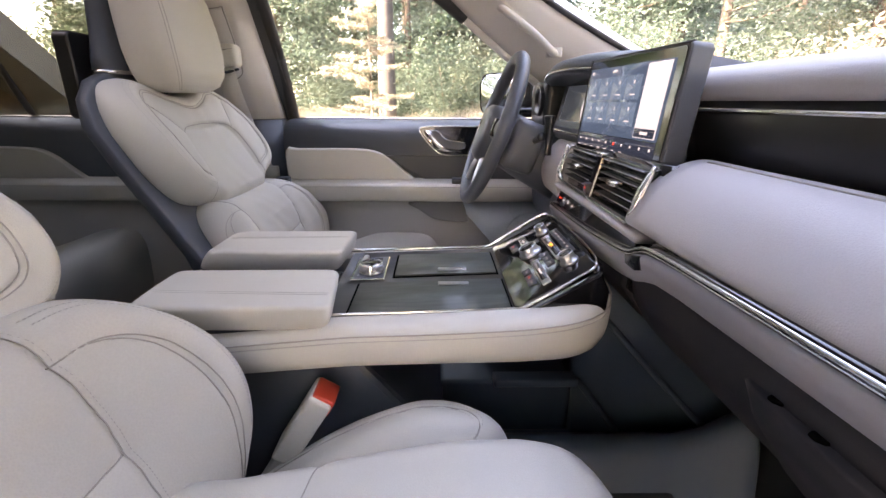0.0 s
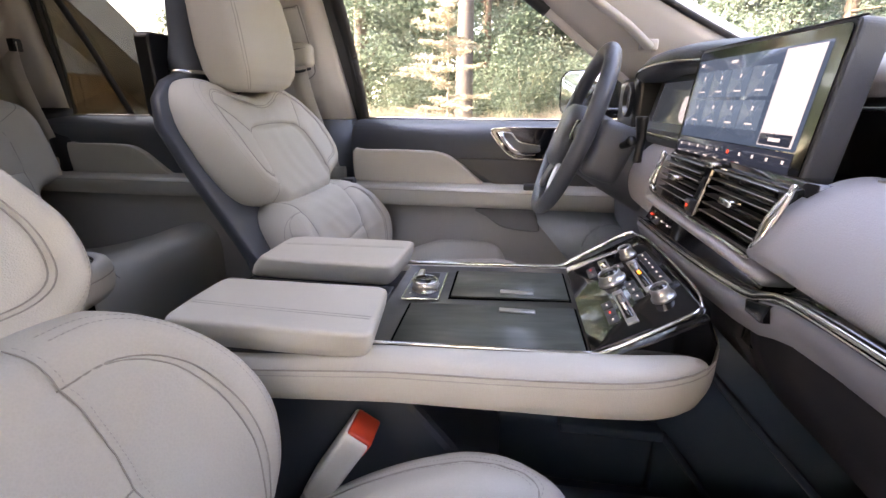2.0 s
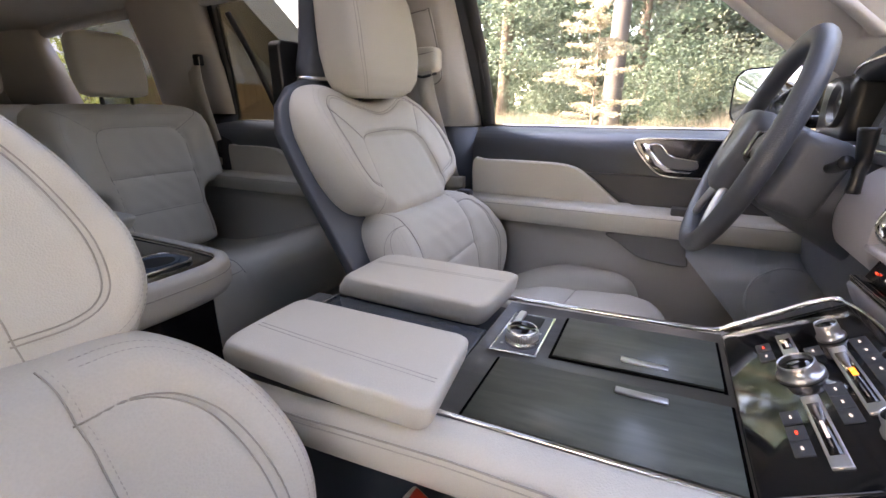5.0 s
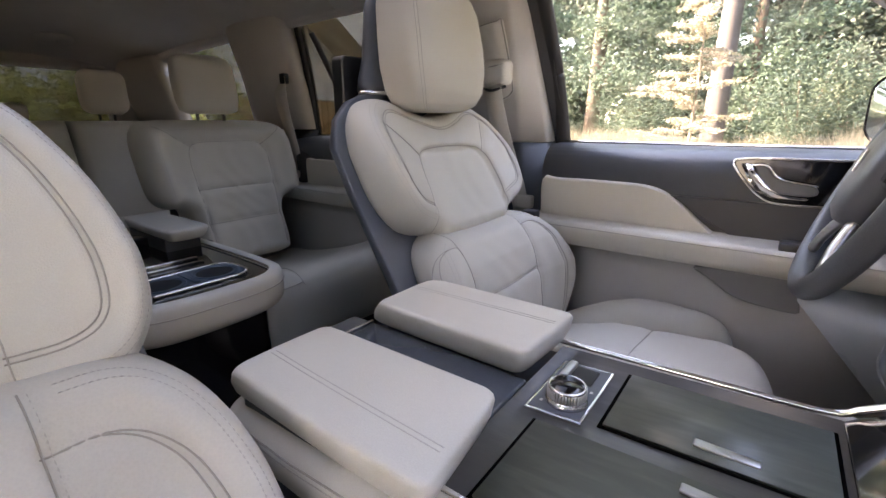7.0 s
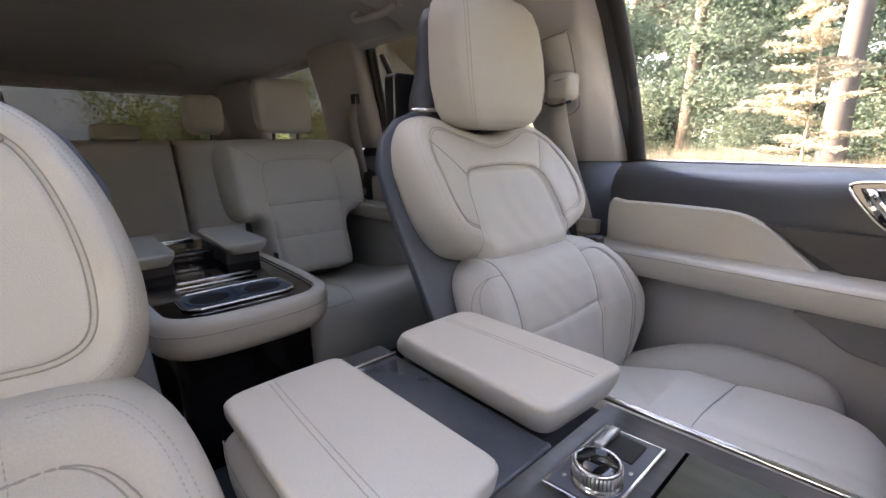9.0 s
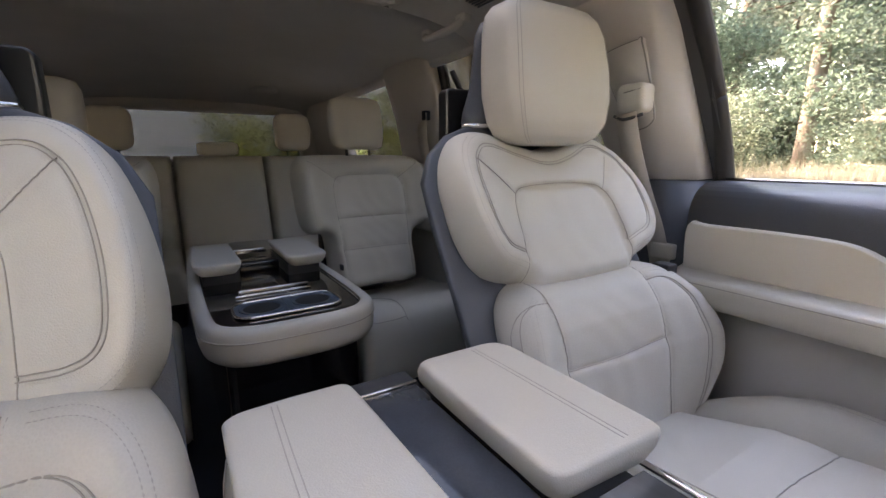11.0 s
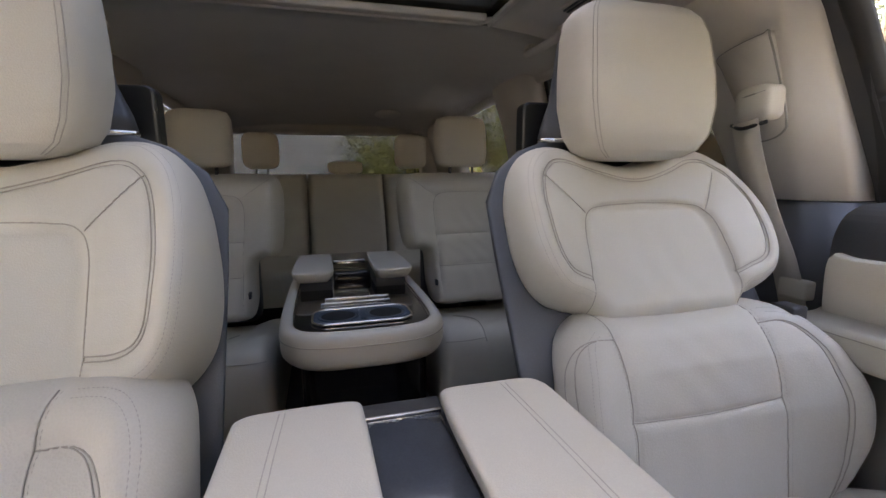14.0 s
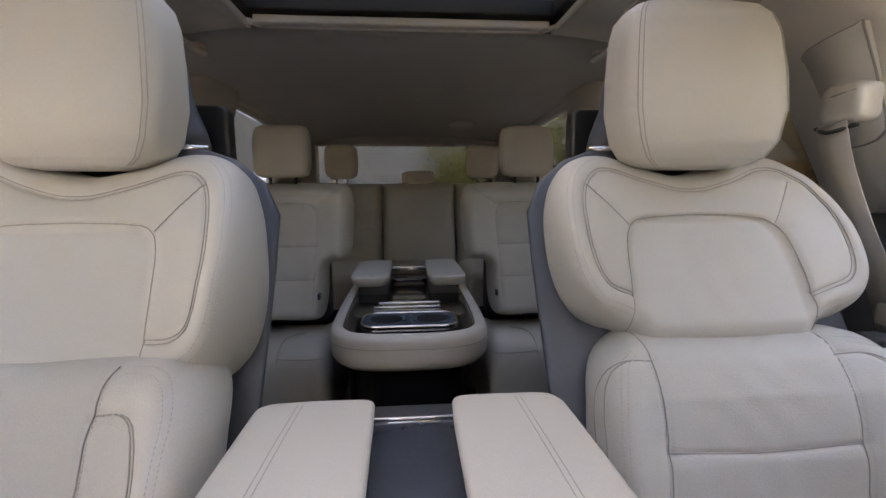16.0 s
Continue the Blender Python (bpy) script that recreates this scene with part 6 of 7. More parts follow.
patch_on("clock_bar", 0.146, 0.156, 0.0535, 0.0575, LEDWHITE)
patch_on("status_bar", 0.040, 0.058, 0.0535, 0.0570, LEDWHITE)
part("stand", box(0.028, 0.10, -0.10, 0.10, -0.09, 0.03, 0.01, 3), SLATEPLASTIC, body)

# ---- steering wheel ----
sw = thing("steering_wheel", "slate leather steering wheel with satin spokes", "steering wheel")
WM = pose(0.358, 0.42, 0.668, 0, 20, 0)
R = 0.166
rim = part("rim", tube([(0, R * math.cos(a), R * math.sin(a)) for a in np.linspace(0, 2 * np.pi, 40, endpoint=False)], 0.0155, 14, closed=True, steps=80, up=(1, 0, 0)), SLATE, sw, "slate leather rim", m=WM)
hub = part("hub", loft([[(x, sy * y, sy * z - 0.005) for y, z in spline([(0.0, 0.062), (0.05, 0.058), (0.075, 0.03), (0.072, -0.02), (0.045, -0.06), (0.0, -0.072), (-0.045, -0.06), (-0.072, -0.02), (-0.075, 0.03), (-0.05, 0.058)], 40, True)] for x, sy in ((0.035, 0.9), (0.0, 1.0), (-0.018, 0.95), (-0.026, 0.8), (-0.029, 0.4), (-0.0295, 0.05))]), SLATEPLASTIC, sw, "slate airbag cover", m=WM)
part("badge", prism([(-0.006, -0.012), (0.006, -0.012), (0.003, 0.016), (-0.003, 0.016)], "x", -0.0325, -0.029, 0.001), CHROME, hub, "bright badge shape")
for s in (1, -1):
    sp = part("spoke", tube([(0.0, s * 0.06, 0.005), (-0.004, s * 0.11, 0.010), (0, s * 0.168, 0.012)], [0.026, 0.020, 0.018], 10, flat=0.5, up=(1, 0, 0)), SLATEPLASTIC, sw, m=WM)
    part("spoke_keys", box(-0.016, -0.006, s * 0.098 - 0.018, s * 0.098 + 0.018, -0.010, 0.028, 0.004), BLACKGLOSS, sp, "black thumb keys")
    lo = part("lower_spoke", tube([(0.0, s * 0.03, -0.06), (-0.004, s * 0.06, -0.105), (0, s * 0.095, -0.148)], [0.014, 0.012, 0.015], 10, flat=0.5, up=(1, 0, 0)), SATIN, sw, "satin metal spoke", m=WM)
part("column", tube([(0.03, 0, -0.005), (0.12, 0, -0.02), (0.26, 0, -0.03)], [0.062, 0.07, 0.085], 24), SLATEPLASTIC, sw, "slate column shroud", m=WM)
part("shroud", box(0.035, 0.11, -0.085, 0.085, -0.065, 0.05, 0.02, 3), SLATEPLASTIC, sw, m=WM)
part("selector_stalk", tube([(0.463, 0.300, 0.625), (0.464, 0.299, 0.665), (0.461, 0.297, 0.705)], [0.011, 0.009, 0.013], 10, flat=0.7), BLACKSATIN, sw, "black column switch pod")
part("stalk", tube([(0.085, -0.07, 0.010), (0.086, -0.105, 0.018), (0.084, -0.132, 0.026)], [0.006, 0.007, 0.009], 10), BLACKSATIN, sw, "black column stalk", m=WM)
part("stalk", tube([(0.06, 0.07, 0.0), (0.05, 0.13, 0.005), (0.045, 0.165, 0.008)], [0.008, 0.009, 0.013], 10), DARKPLASTIC, sw, "black column stalk", m=WM)

# ---- grab handles ----
def grab_handle(pts, r, label, group=""):
    g = thing("grab_handle", label, "grab handle", group=group)
    part("bar", tube(pts, r, 10, flat=0.75, steps=40), PILLARTRIM, g)
    for p in (pts[0], pts[-1]):
        part("foot", box(p[0] - 0.022, p[0] + 0.022, p[1] - 0.014, p[1] + 0.014, p[2] - 0.012, p[2] + 0.016, 0.006, 3), PILLARTRIM, g)
    return g


for s in (1, -1):
    grab_handle([(-0.835, s * 0.575, 1.104), (-0.855, s * 0.556, 1.084), (-0.925, s * 0.548, 1.078), (-1.000, s * 0.552, 1.084), (-1.025, s * 0.572, 1.104)], 0.015, "cream roof grab handle", "roof grab handles")
grab_handle([(0.40, 0.72, 0.985), (0.42, 0.700, 0.965), (0.50, 0.712, 0.915), (0.56, 0.735, 0.872), (0.575, 0.765, 0.868)], 0.014, "cream front pillar grab handle")
for s in (1, -1):
    vent = thing("roof_vent", "small cream slatted roof vent", "air vent", group="roof vents")
    vm = pose(-0.695, s * 0.535, 1.117, s * -12, 0, 0)
    vf = part("frame", box(-0.05, 0.05, -0.028, 0.028, -0.006, 0.004, 0.004), PILLARTRIM, vent, m=vm)
    for k in range(5):
        part("slat", box(-0.042, 0.042, -0.020 + k * 0.0095, -0.016 + k * 0.0095, -0.010, -0.005, 0.001), DARKPLASTIC, vf)
dome = thing("dome_camera", "small grey dome on the rear headliner", "dome")
part("body", loft([[(-2.52 + r * 1.5 * math.cos(a), 0.344 + r * math.sin(a), 1.104 - d) for a in np.linspace(0, 2 * np.pi, 24, endpoint=False)] for r, d in ((0.085, -0.01), (0.075, 0.012), (0.05, 0.024), (0.02, 0.028))]), HEADLINER, dome)
part("lens", loft([[(-2.455 + r * math.cos(a), 0.344 + r * math.sin(a), 1.088 - d) for a in np.linspace(0, 2 * np.pi, 16, endpoint=False)] for r, d in ((0.012, 0.0), (0.011, 0.006), (0.004, 0.009))]), BLACKGLOSS, dome)


# ---- outside ----
GZ = -0.62
GRASS = material("dry summer grass", (0.20, 0.19, 0.135), 0.9, grain=0.5, scale=60, vary=0.4, spread=1.2)
BARK = material("grey brown bark", (0.14, 0.11, 0.085), 0.9, grain=1.0, scale=40, vary=0.35, spread=4, stretch=(1, 1, 0.2))
BIRCH = material("pale bark", (0.095, 0.084, 0.077), 0.85, grain=0.8, scale=40, vary=0.25, spread=4, stretch=(1, 1, 0.3))
TWIG = material("straw coloured bark", (0.30, 0.255, 0.20), 0.85, grain=0.6, scale=60, vary=0.2)
PAINTWHITE = material("white painted fascia", (0.52, 0.505, 0.485), 0.6, vary=0.05)
RENDERGREY = material("pale grey render", (0.42, 0.42, 0.43), 0.8, grain=0.4, scale=80, vary=0.08)
CEDAR = material("cedar cladding", (0.30, 0.175, 0.08), 0.6, grain=0.4, scale=30, vary=0.25, stretch=(0.3, 0.3, 4))
SOFFIT = material("pale tan soffit boards", (0.62, 0.53, 0.41), 0.6, grain=0.4, scale=30, vary=0.12, stretch=(0.3, 0.3, 4))
PAVING = material("dark grey asphalt drive", (0.075, 0.074, 0.073), 0.85, grain=0.5, scale=50, vary=0.15)


def leaf_material(name, base, spread=0.35):
    m = bpy.data.materials.new(name)
    m.use_nodes = True
    t = m.node_tree
    n, link = t.nodes, t.links
    b = n["Principled BSDF"]
    b.inputs["Roughness"].default_value = 0.55
    geo, ramp = n.new("ShaderNodeNewGeometry"), n.new("ShaderNodeMapRange")
    ramp.inputs["To Min"].default_value, ramp.inputs["To Max"].default_value = 1 - spread, 1 + spread
    link.new(geo.outputs["Random Per Island"], ramp.inputs[0])
    sc = n.new("ShaderNodeVectorMath")
    sc.operation = "SCALE"
    sc.inputs[0].default_value = base
    link.new(ramp.outputs[0], sc.inputs["Scale"])
    link.new(sc.outputs[0], b.inputs["Base Color"])
    tr, mix = n.new("ShaderNodeBsdfTranslucent"), n.new("ShaderNodeMixShader")
    link.new(sc.outputs[0], tr.inputs[0])
    mix.inputs[0].default_value = 0.62
    link.new(b.outputs[0], mix.inputs[1])
    link.new(tr.outputs[0], mix.inputs[2])
    link.new(mix.outputs[0], n["Material Output"].inputs[0])
    return m


LEAF = leaf_material("green leaves", (0.150, 0.218, 0.166), 0.40)
LEAF2 = leaf_material("dark green leaves", (0.110, 0.160, 0.122), 0.40)
LEAFPALE = leaf_material("pale yellow leaves", (0.40, 0.375, 0.29), 0.2)
LEAFYEL = leaf_material("yellow green leaves", (0.155, 0.190, 0.130), 0.35)
# Paler green: haze over distant foliage put into the leaf colour.
LEAFFAR = leaf_material("far leaves paled as haze", (0.238, 0.285, 0.232), 0.25)
# Brighter copy of LEAFYEL, lifted to offset the house's shade on these shrubs.
LEAFBRIGHT = leaf_material("yellow green leaves brightened against shade", (0.34, 0.34, 0.11), 0.25)
BLADE = leaf_material("straw coloured grass blades", (0.31, 0.29, 0.225), 0.3)

ground = part("ground", box(-400, 400, -400, 400, GZ - 0.3, GZ, 0), GRASS)
tagged(ground, "dry grassy ground reaching to the horizon", "ground", kind="structure")
# Assumed drive, kept dark to cut light bounced up into the cabin.
drive = part("pavement", box(-16, 4.5, -6, 2.2, GZ, GZ + 0.03, 0.01), PAVING)
tagged(drive, "dark grey asphalt drive under the vehicle", "pavement", kind="structure")
under = thing("wall_lower", "dark painted sills and axles under the cabin", "vehicle body", kind="structure")
part("underbody", box(-2.98, 1.9, -0.90, 0.90, -0.40, -0.062, 0.05, 2), DARKPLASTIC, under)
for x in (-2.1, 1.25):
    for s in (-1, 1):
        part("wheel", loft([[(x + r * math.cos(a), s * (0.78 + d), GZ + 0.03 + 0.38 + r * math.sin(a)) for a in np.linspace(0, 2 * np.pi, 32, endpoint=False)] for d, r in ((-0.12, 0.30), (-0.10, 0.38), (0.10, 0.38), (0.12, 0.30))]), RUBBER, under)
bonnet = part("bonnet", thick_sheet([[(x, y, 0.70 - 0.10 * ((x - 1.15) / 1.2) ** 2 - 0.05 * (y / 0.85) ** 4) for y in np.linspace(-0.86, 0.86, 9)] for x in np.linspace(1.16, 2.3, 8)], (0, 0, -0.1)), CARBODY, under)

for s in (1, -1):
    part("wing", box(0.745, 2.32, min(s * 0.86, s * 0.94), max(s * 0.86, s * 0.94), -0.25, 0.60, 0.05, 3), CARBODY, under, "dark grey front wing")
    part("rear_wing", box(-2.97, -1.475, min(s * 0.902, s * 0.94), max(s * 0.902, s * 0.94), -0.25, 0.69, 0.015, 2), CARBODY, under, "dark grey rear wing")
part("nose", box(2.28, 2.42, -0.92, 0.92, -0.30, 0.58, 0.06, 3), CARBODY, under, "dark grey front end")
part("tail_skin", box(-3.0, -2.965, -0.93, 0.93, -0.30, 0.71, 0.012, 2), CARBODY, under, "dark grey tailgate skin")


def quads(name, V, k):
    """A mesh of loose faces with k corners each."""
    me = bpy.data.meshes.new(name)
    n = len(V)
    me.vertices.add(n)
    me.vertices.foreach_set("co", np.asarray(V, np.float32).ravel())
    me.loops.add(n)
    me.loops.foreach_set("vertex_index", np.arange(n, dtype=np.int32))
    me.polygons.add(n // k)
    me.polygons.foreach_set("loop_start", np.arange(0, n, k, dtype=np.int32))
    me.update(calc_edges=True)
    return me


def leaves(rng, centres, spread, count, size, flat=0.6):
    """Loose leaves, single folded quads, scattered round the centres."""
    C = np.array(centres)
    pick = rng.integers(0, len(C), count)
    P = C[pick] + rng.normal(0, 1, (count, 3)) * np.array(spread)
    D = rng.normal(0, 1, (count, 3))
    D[:, 2] *= flat
    D /= np.linalg.norm(D, axis=1)[:, None]
    E = np.cross(D, rng.normal(0, 1, (count, 3)))
    E /= np.linalg.norm(E, axis=1)[:, None] + 1e-9
    L = (size * rng.uniform(0.6, 1.4, count))[:, None]
    V = np.stack([P - D * L, P + E * L * 0.45, P + D * L, P - E * L * 0.45], 1).reshape(-1, 3)
    return quads("leaves", V, 4)


def tree(x, y, h, r, crown_from, mats, seed, count=5000, size=0.10, wide=1.8, label="leafy woodland tree with a tapered trunk"):
    rng = np.random.default_rng(seed)
    t = thing("tree", label, "tree", group="woodland trees")
    lean = rng.normal(0, 0.02, 2)
    part("trunk", tube([(x + lean[0] * k * h / 4, y + lean[1] * k * h / 4, GZ - 0.05 + k * h / 4) for k in range(5)], [r * 1.3, r, r * 0.8, r * 0.6, r * 0.25], 10), mats[0], t)
    centres, limbs = [], []
    for k in range(22):
        z = crown_from + (h - crown_from) * rng.uniform(0, 1) ** 0.9
        a = rng.uniform(0, 2 * np.pi)
        reach = wide * rng.uniform(0.35, 1.0) * (1.15 - 0.6 * (z - crown_from) / (h - crown_from + 0.1))
        tip = (x + reach * math.cos(a), y + reach * math.sin(a), GZ + z + 0.25 * reach)
        limbs.append(tube([(x, y, GZ + z), ((x + tip[0]) / 2, (y + tip[1]) / 2, GZ + z + 0.05), tip], [r * 0.22, r * 0.14, r * 0.05], 5, steps=6))
        for f in (0.45, 0.7, 0.9, 1.0):
            centres.append((x + (tip[0] - x) * f, y + (tip[1] - y) * f, GZ + z + 0.25 * reach * f))
    part("limbs", joined(limbs), mats[0], t)
    part("crown", leaves(rng, centres, (0.26 * wide / 1.8, 0.26 * wide / 1.8, 0.20), count, size), mats[1], t)
    return t


def shrub(x, y, h, w, mat, seed, count=1800, size=0.055, label="leafy green shrub at the wood's edge", name="shrub"):
    rng = np.random.default_rng(seed)
    s = thing(name, label, "shrub", group="woodland shrubs")
    stems, centres = [], []
    for k in range(12):
        a, q = rng.uniform(0, 2 * np.pi), rng.uniform(0.2, 1.0)
        tip = (x + w * q * math.cos(a), y + w * q * math.sin(a), GZ + h * rng.uniform(0.45, 1.0) * (1.15 - 0.35 * q))
        stems.append(tube([(x, y, GZ - 0.03), (x + 0.3 * (tip[0] - x), y + 0.3 * (tip[1] - y), GZ + 0.6 * (tip[2] - GZ)), tip], [0.02, 0.012, 0.004], 4, steps=6))
        for f in (0.4, 0.6, 0.8, 1.0):
            centres.append((x + (tip[0] - x) * f, y + (tip[1] - y) * f, GZ + (tip[2] - GZ) * f))
    part("stems", joined(stems), BARK, s)
    part("foliage", leaves(rng, centres, (0.16 * w, 0.16 * w, 0.12), count, size), mat, s)
    return s


def feathery(x, y, h, w, mat, seed, count=7000):
    """A sapling with tiers of drooping sprays."""
    rng = np.random.default_rng(seed)
    s = thing("sapling", "pale yellow feathery sapling at the wood's edge", "tree")
    part("trunk", tube([(x, y, GZ - 0.03), (x + 0.03, y, GZ + h * 0.5), (x, y, GZ + h)], [0.032, 0.02, 0.005], 6), TWIG, s)
    centres, limbs = [], []
    for k in range(64):
        f = 0.12 + 0.88 * (k + rng.uniform(-1.5, 1.5)) / 65
        z = GZ + h * f
        reach = w * (1.08 - f) * rng.uniform(0.45, 1.15) + 0.08
        a = rng.uniform(0, 2 * np.pi)
        lift = rng.uniform(-0.02, 0.28)
        tip = (x + reach * math.cos(a), y + reach * math.sin(a), z + lift * reach)
        limbs.append(tube([(x, y, z), ((x + tip[0]) / 2, (y + tip[1]) / 2, z + 0.7 * lift * reach), tip], [0.010, 0.006, 0.003], 4, steps=4))
        for q in np.linspace(0.2, 1.05, 9):
            side_step = rng.normal(0, 0.10 * reach * (1.1 - q), 2)
            centres.append((x + (tip[0] - x) * q + side_step[0], y + (tip[1] - y) * q + side_step[1], z + lift * reach * q - 0.02 * q))
    part("limbs", joined(limbs), TWIG, s)
    part("foliage", leaves(rng, centres, (0.045, 0.045, 0.018), count, 0.020, 0.4), mat, s)


rng0 = random.Random(11)
# wood along the driver's side
tree(-0.75, 8.6, 9.0, 0.16, 3.2, (BIRCH, LEAF), 1, 6000, label="pale barked tree at the wood's edge")
k = 2
for row, (yd, n, cnt) in enumerate(((9.8, 7, 16000), (12.8, 8, 15000), (17.5, 10, 20000))):
    for i in range(n):
        x = -7.2 + (i + rng0.uniform(0.1, 0.9)) * 22 / n
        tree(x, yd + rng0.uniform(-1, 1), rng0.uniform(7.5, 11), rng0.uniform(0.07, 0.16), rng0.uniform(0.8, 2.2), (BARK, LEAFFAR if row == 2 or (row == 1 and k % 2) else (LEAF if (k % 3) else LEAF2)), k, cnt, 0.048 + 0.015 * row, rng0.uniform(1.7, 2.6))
        k += 1
for i in range(20):
    x = -5.6 + i * 0.82 + rng0.uniform(-0.4, 0.4)
    shrub(x, 7.8 + rng0.uniform(-0.6, 1.6), rng0.uniform(1.6, 3.2), rng0.uniform(0.8, 1.3), (LEAF, LEAF2, LEAFYEL)[i % 3], 100 + i, 14000, 0.027)
for i in range(9):
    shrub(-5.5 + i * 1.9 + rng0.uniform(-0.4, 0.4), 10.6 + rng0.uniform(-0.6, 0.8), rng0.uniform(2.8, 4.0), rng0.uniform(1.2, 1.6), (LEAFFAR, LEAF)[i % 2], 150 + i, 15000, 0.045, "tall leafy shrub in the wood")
feathery(-0.80, 6.6, 3.3, 1.05, LEAFPALE, 300, 15000)
for i in range(10):
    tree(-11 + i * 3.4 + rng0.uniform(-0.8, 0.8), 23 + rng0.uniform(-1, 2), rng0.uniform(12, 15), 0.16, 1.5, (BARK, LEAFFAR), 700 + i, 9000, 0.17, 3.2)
# sunny scrub ahead of the bonnet
for i in range(26):
    a = i % 13
    shrub(6.2 + (i // 13) * 2.2 + rng0.uniform(-0.5, 0.5), -6 + a * 1.05 + rng0.uniform(-0.3, 0.3), rng0.uniform(1.5, 2.4) + (i // 13) * 1.0, rng0.uniform(0.8, 1.3), (LEAFPALE, LEAFPALE, LEAFYEL, LEAFPALE)[i % 4], 200 + i, 6000, 0.045, "pale sunlit scrub ahead of the bonnet")
for i in range(8):
    tree(12 + rng0.uniform(-1, 2), -8 + i * 2.6, rng0.uniform(7, 10), 0.13, 2.0, (BARK, LEAFPALE if i % 2 else LEAFYEL), 400 + i, 5000, 0.12, 2.3)
# Added tall trees to cut skylight through the windscreen; sunlit paleness in leaf colour.
for i in range(5):
    tree(9.6 + rng0.uniform(-0.6, 1.0), -10 + i * 4.6, rng0.uniform(10.5, 13.5), 0.16, 2.6, (BARK, LEAFPALE), 430 + i, 9000, 0.12, 2.9)
for i, (x, y) in enumerate(((-6.0, 12.8), (-8.2, 12.2), (-10.5, 13.6))):
    tree(x, y, 10.5, 0.15, 1.2, (BARK, LEAF), 460 + i, 12000, 0.07, 2.2)
# behind the tail gate
shrub(-6.2, 1.0, 2.4, 0.9, LEAFBRIGHT, 500, 9000, 0.035, "yellow green shrub by the house wall")
shrub(-6.0, 2.6, 2.6, 1.0, LEAFBRIGHT, 501, 9000, 0.035, "yellow green shrub by the house wall")
for i in range(5):
    tree(-6 - i * 2.2, -8 - rng0.uniform(0, 3), 9, 0.14, 2.0, (BARK, LEAF), 520 + i, 4500, 0.12, 2.2)

# wood on the passenger's side, out of view, set close to cut light there
for i in range(9):
    tree(-9 + i * 1.9 + rng0.uniform(-0.4, 0.4), -6.8 - rng0.uniform(0, 2.0), rng0.uniform(10, 12), 0.16, 1.0, (BARK, LEAF), 540 + i, 9000, 0.15, 2.7)

# rising verge with long grass
def bank_z(x, y):
    rise = np.interp(y, [3.2, 4.6, 6.0, 8.0, 14.0, 26.0], [GZ, GZ + 0.50, 0.20, 0.36, 0.50, GZ])
    return rise + 0.05 * np.sin(1.7 * x + 0.6 * y) + 0.04 * np.sin(3.1 * x - 1.3 * y)


bank = part("bank", sheet([[(x, y, float(bank_z(x, y)) if 3.2 < y < 26 else GZ - 0.05) for y in np.linspace(3.1, 26.2, 40)] for x in np.linspace(-30, 30, 90)]), GRASS)
tagged(bank, "grassy bank rising to the wood", "bank", kind="structure")
rngg = np.random.default_rng(9)
cnt = 70000
gx, gy = rngg.uniform(-9, 7, cnt), 4.6 + rngg.gamma(2.2, 0.75, cnt)
gh = rngg.uniform(0.15, 0.46, cnt) * (0.7 + 0.5 * np.sin(gx * 1.3) * np.sin(gx * 0.37 + gy))
gz = bank_z(gx, gy) - 0.02
ga = rngg.uniform(0, np.pi, cnt)
lx, ly = rngg.normal(0, 0.09, cnt), rngg.normal(0, 0.09, cnt)
V = np.stack([np.stack([gx - 0.006 * np.cos(ga), gy - 0.006 * np.sin(ga), gz], 1), np.stack([gx + 0.006 * np.cos(ga), gy + 0.006 * np.sin(ga), gz], 1), np.stack([gx + lx, gy + ly, gz + gh], 1)], 1).reshape(-1, 3)
grass = part("grass", quads("grass", V, 3), BLADE)
tagged(grass, "tall straw coloured grass along the verge", "grass", kind="stuff")

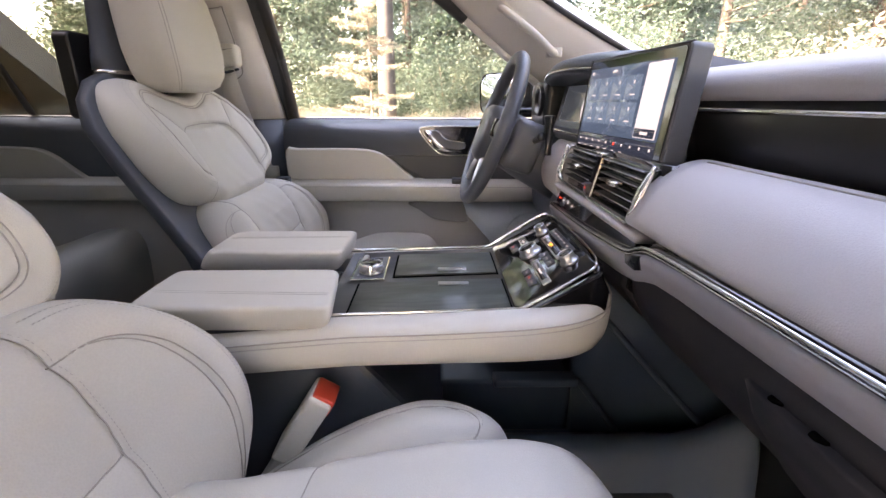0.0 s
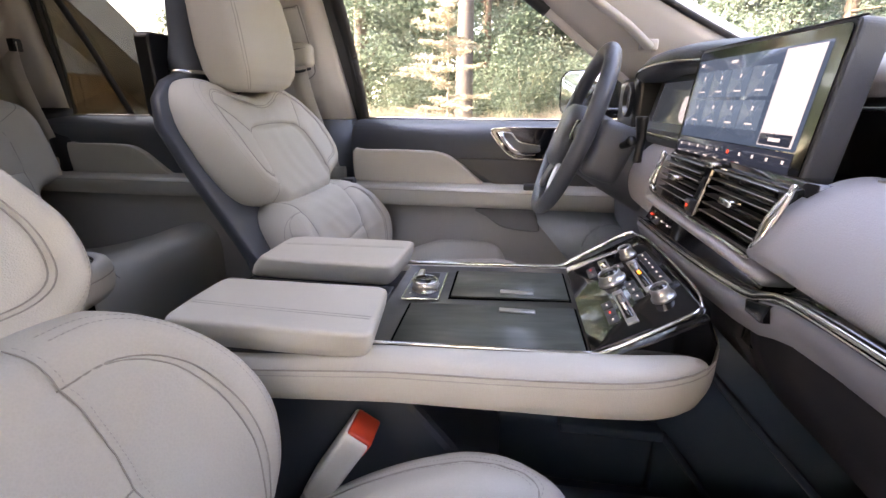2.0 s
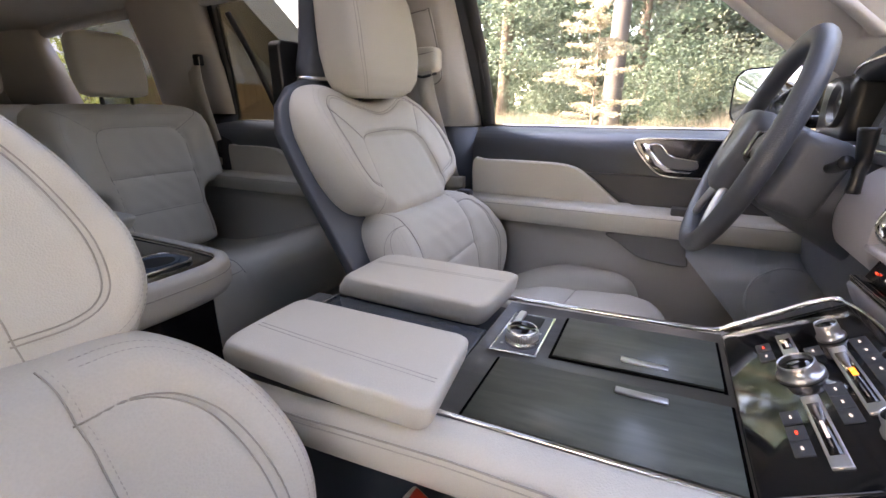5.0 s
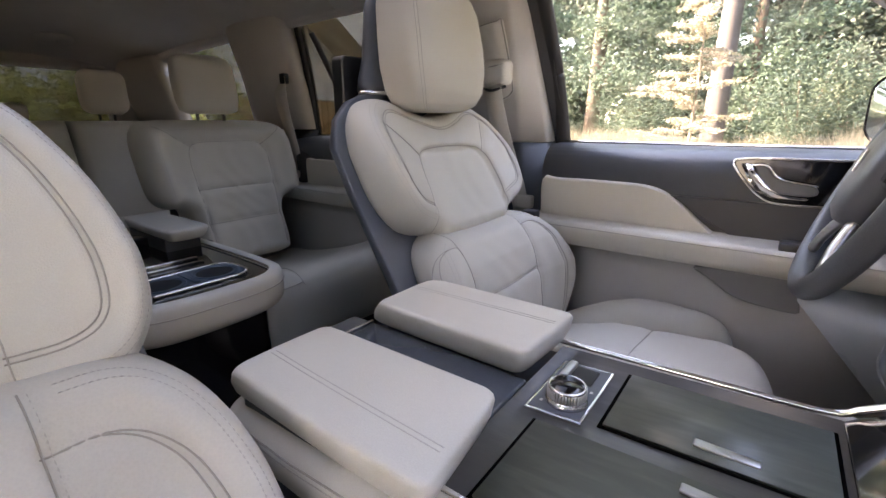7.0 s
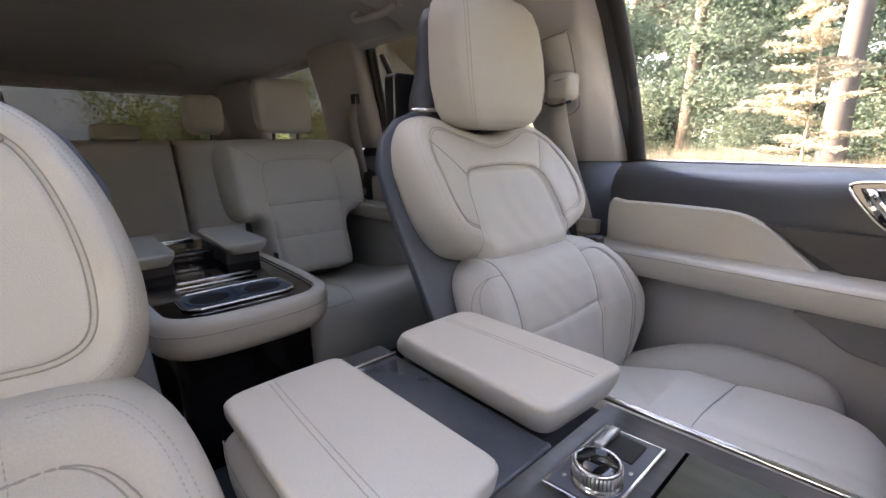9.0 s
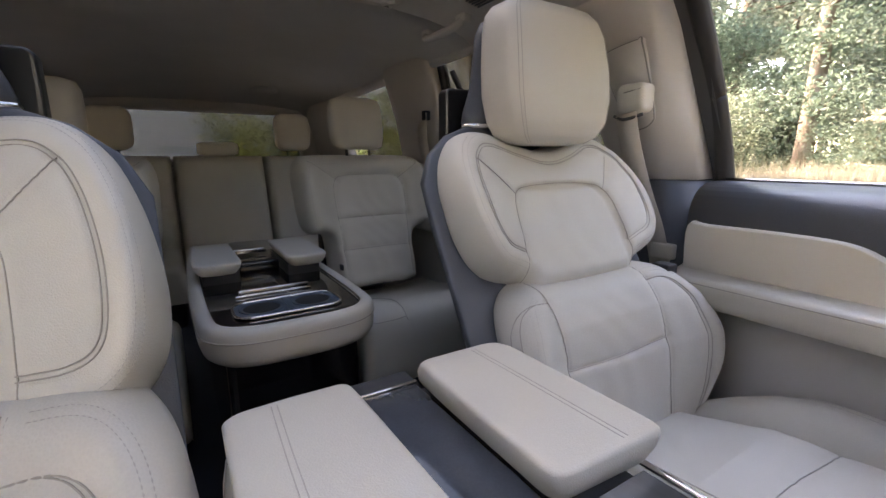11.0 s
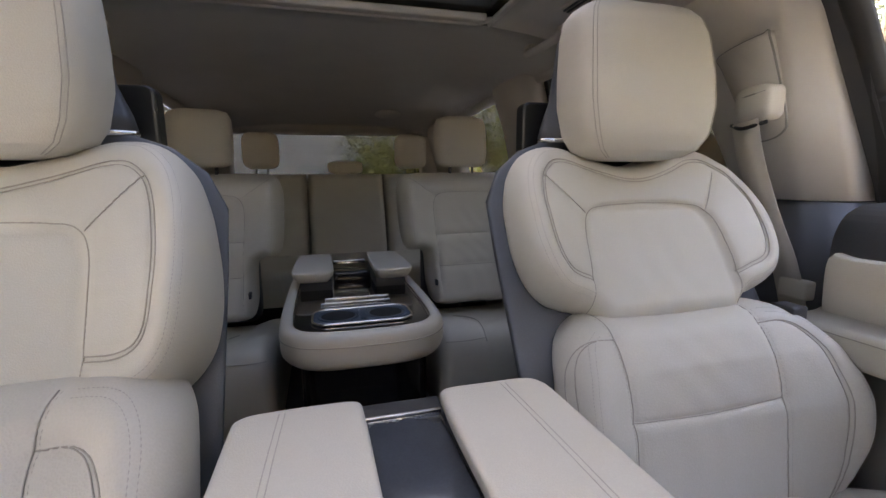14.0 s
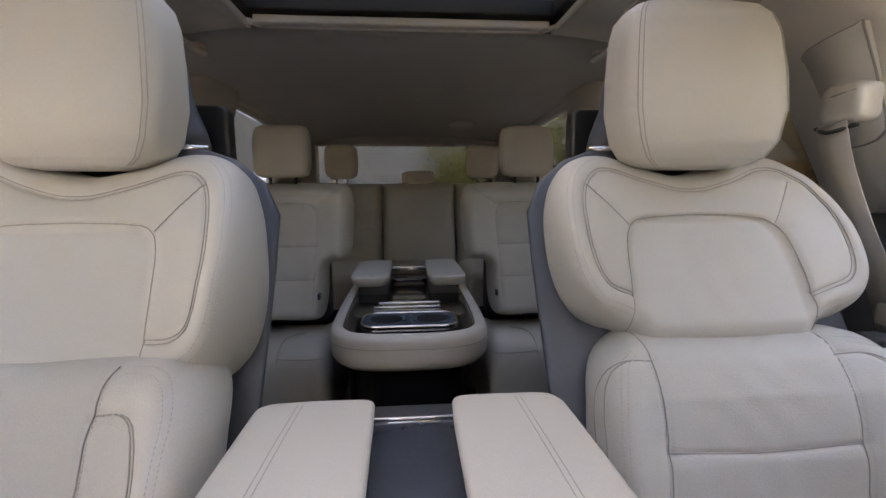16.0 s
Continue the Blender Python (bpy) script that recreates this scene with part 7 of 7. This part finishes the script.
# house behind the vehicle: a tall rendered wing and a low cedar wing
house = thing("house", "modern white and cedar house with a low gable", "house")
# Tall wing's height is assumed, to keep the vehicle in its shade.
part("wall", box(-16, -7.6, -10, 1.5, GZ, 5.6, 0.02), RENDERGREY, house, "pale grey rendered wall")
part("roof", prism([(-11, 5.6), (2.4, 5.6), (2.4, 5.9), (-4.2, 7.4), (-11, 5.9)], "x", -16.5, -6.7, 0.02), PAINTWHITE, house, "white low gable roof")
part("soffit", box(-7.6, -6.75, -10.8, 2.3, 5.54, 5.60, 0), CEDAR, house, "cedar soffit")
def eaves(y):
    """Height of the low wing's roof edge."""
    return float(np.interp(y, [-1.3, 0.5, 2.6, 4.0, 8.8], [3.2, 3.55, 3.35, 4.0, 0.5]))


def wall_top(y):
    return float(np.interp(y, [1.5, 4.0, 7.0, 8.3, 9.2], [3.4, 3.9, 2.0, 1.6, 1.3]))


for i in range(48):
    y = 1.5 + i * 0.16
    part("cladding_board", box(-8.0, -7.96, y, y + 0.152, GZ, 1.18, 0.004), CEDAR, house)
wall_line = [1.5, 2.6, 4.0, 5.5, 7.0, 8.3, 9.2]
part("wall", prism([(1.5, GZ), (9.2, GZ)] + [(y, wall_top(y)) for y in wall_line[::-1]], "x", -16, -8.0, 0.01), PAINTWHITE, house, "pale wall of the low wing")
part("wall_band", prism([(1.5, 1.2), (9.2, 1.2)] + [(y, wall_top(y)) for y in wall_line[::-1]], "x", -8.0, -7.94, 0.01), PAINTWHITE, house, "pale upper wall")
edge_line = [-1.3, 0.5, 2.6, 4.0, 6.0, 8.8]
part("soffit", prism([(y, eaves(y) + 0.02) for y in edge_line] + [(y, eaves(y) + 0.10) for y in edge_line[::-1]], "x", -9.0, -7.0, 0), SOFFIT, house, "pale tan boarded soffit")
part("fascia", prism([(y, eaves(y)) for y in edge_line] + [(y, eaves(y) + 0.70) for y in edge_line[::-1]], "x", -7.0, -6.94, 0.005), PAINTWHITE, house, "white sloping fascia")
part("roof", prism([(y, eaves(y) + 0.10) for y in edge_line] + [(y, eaves(y) + 0.66) for y in edge_line[::-1]], "x", -16.3, -7.0, 0), RENDERGREY, house, "grey sloping roof over the low wing")
part("column", box(-7.6, -7.5, -2.0, -1.2, 2.2, 5.5, 0.01), CEDAR, house, "cedar panel on the tall wing")
for y, z in ((-7.5, 0.2), (-5.5, 3.0)):
    w = part("window", box(-7.62, -7.56, y, y + 1.6, z, z + 1.9, 0.01), SCREENBLACK, house, "dark house window")
    for a, b in ((y - 0.05, y), (y + 1.6, y + 1.65), (y + 0.78, y + 0.82)):
        part("frame", box(-7.57, -7.53, a, b, z - 0.05, z + 1.95, 0.004), PAINTWHITE, w)
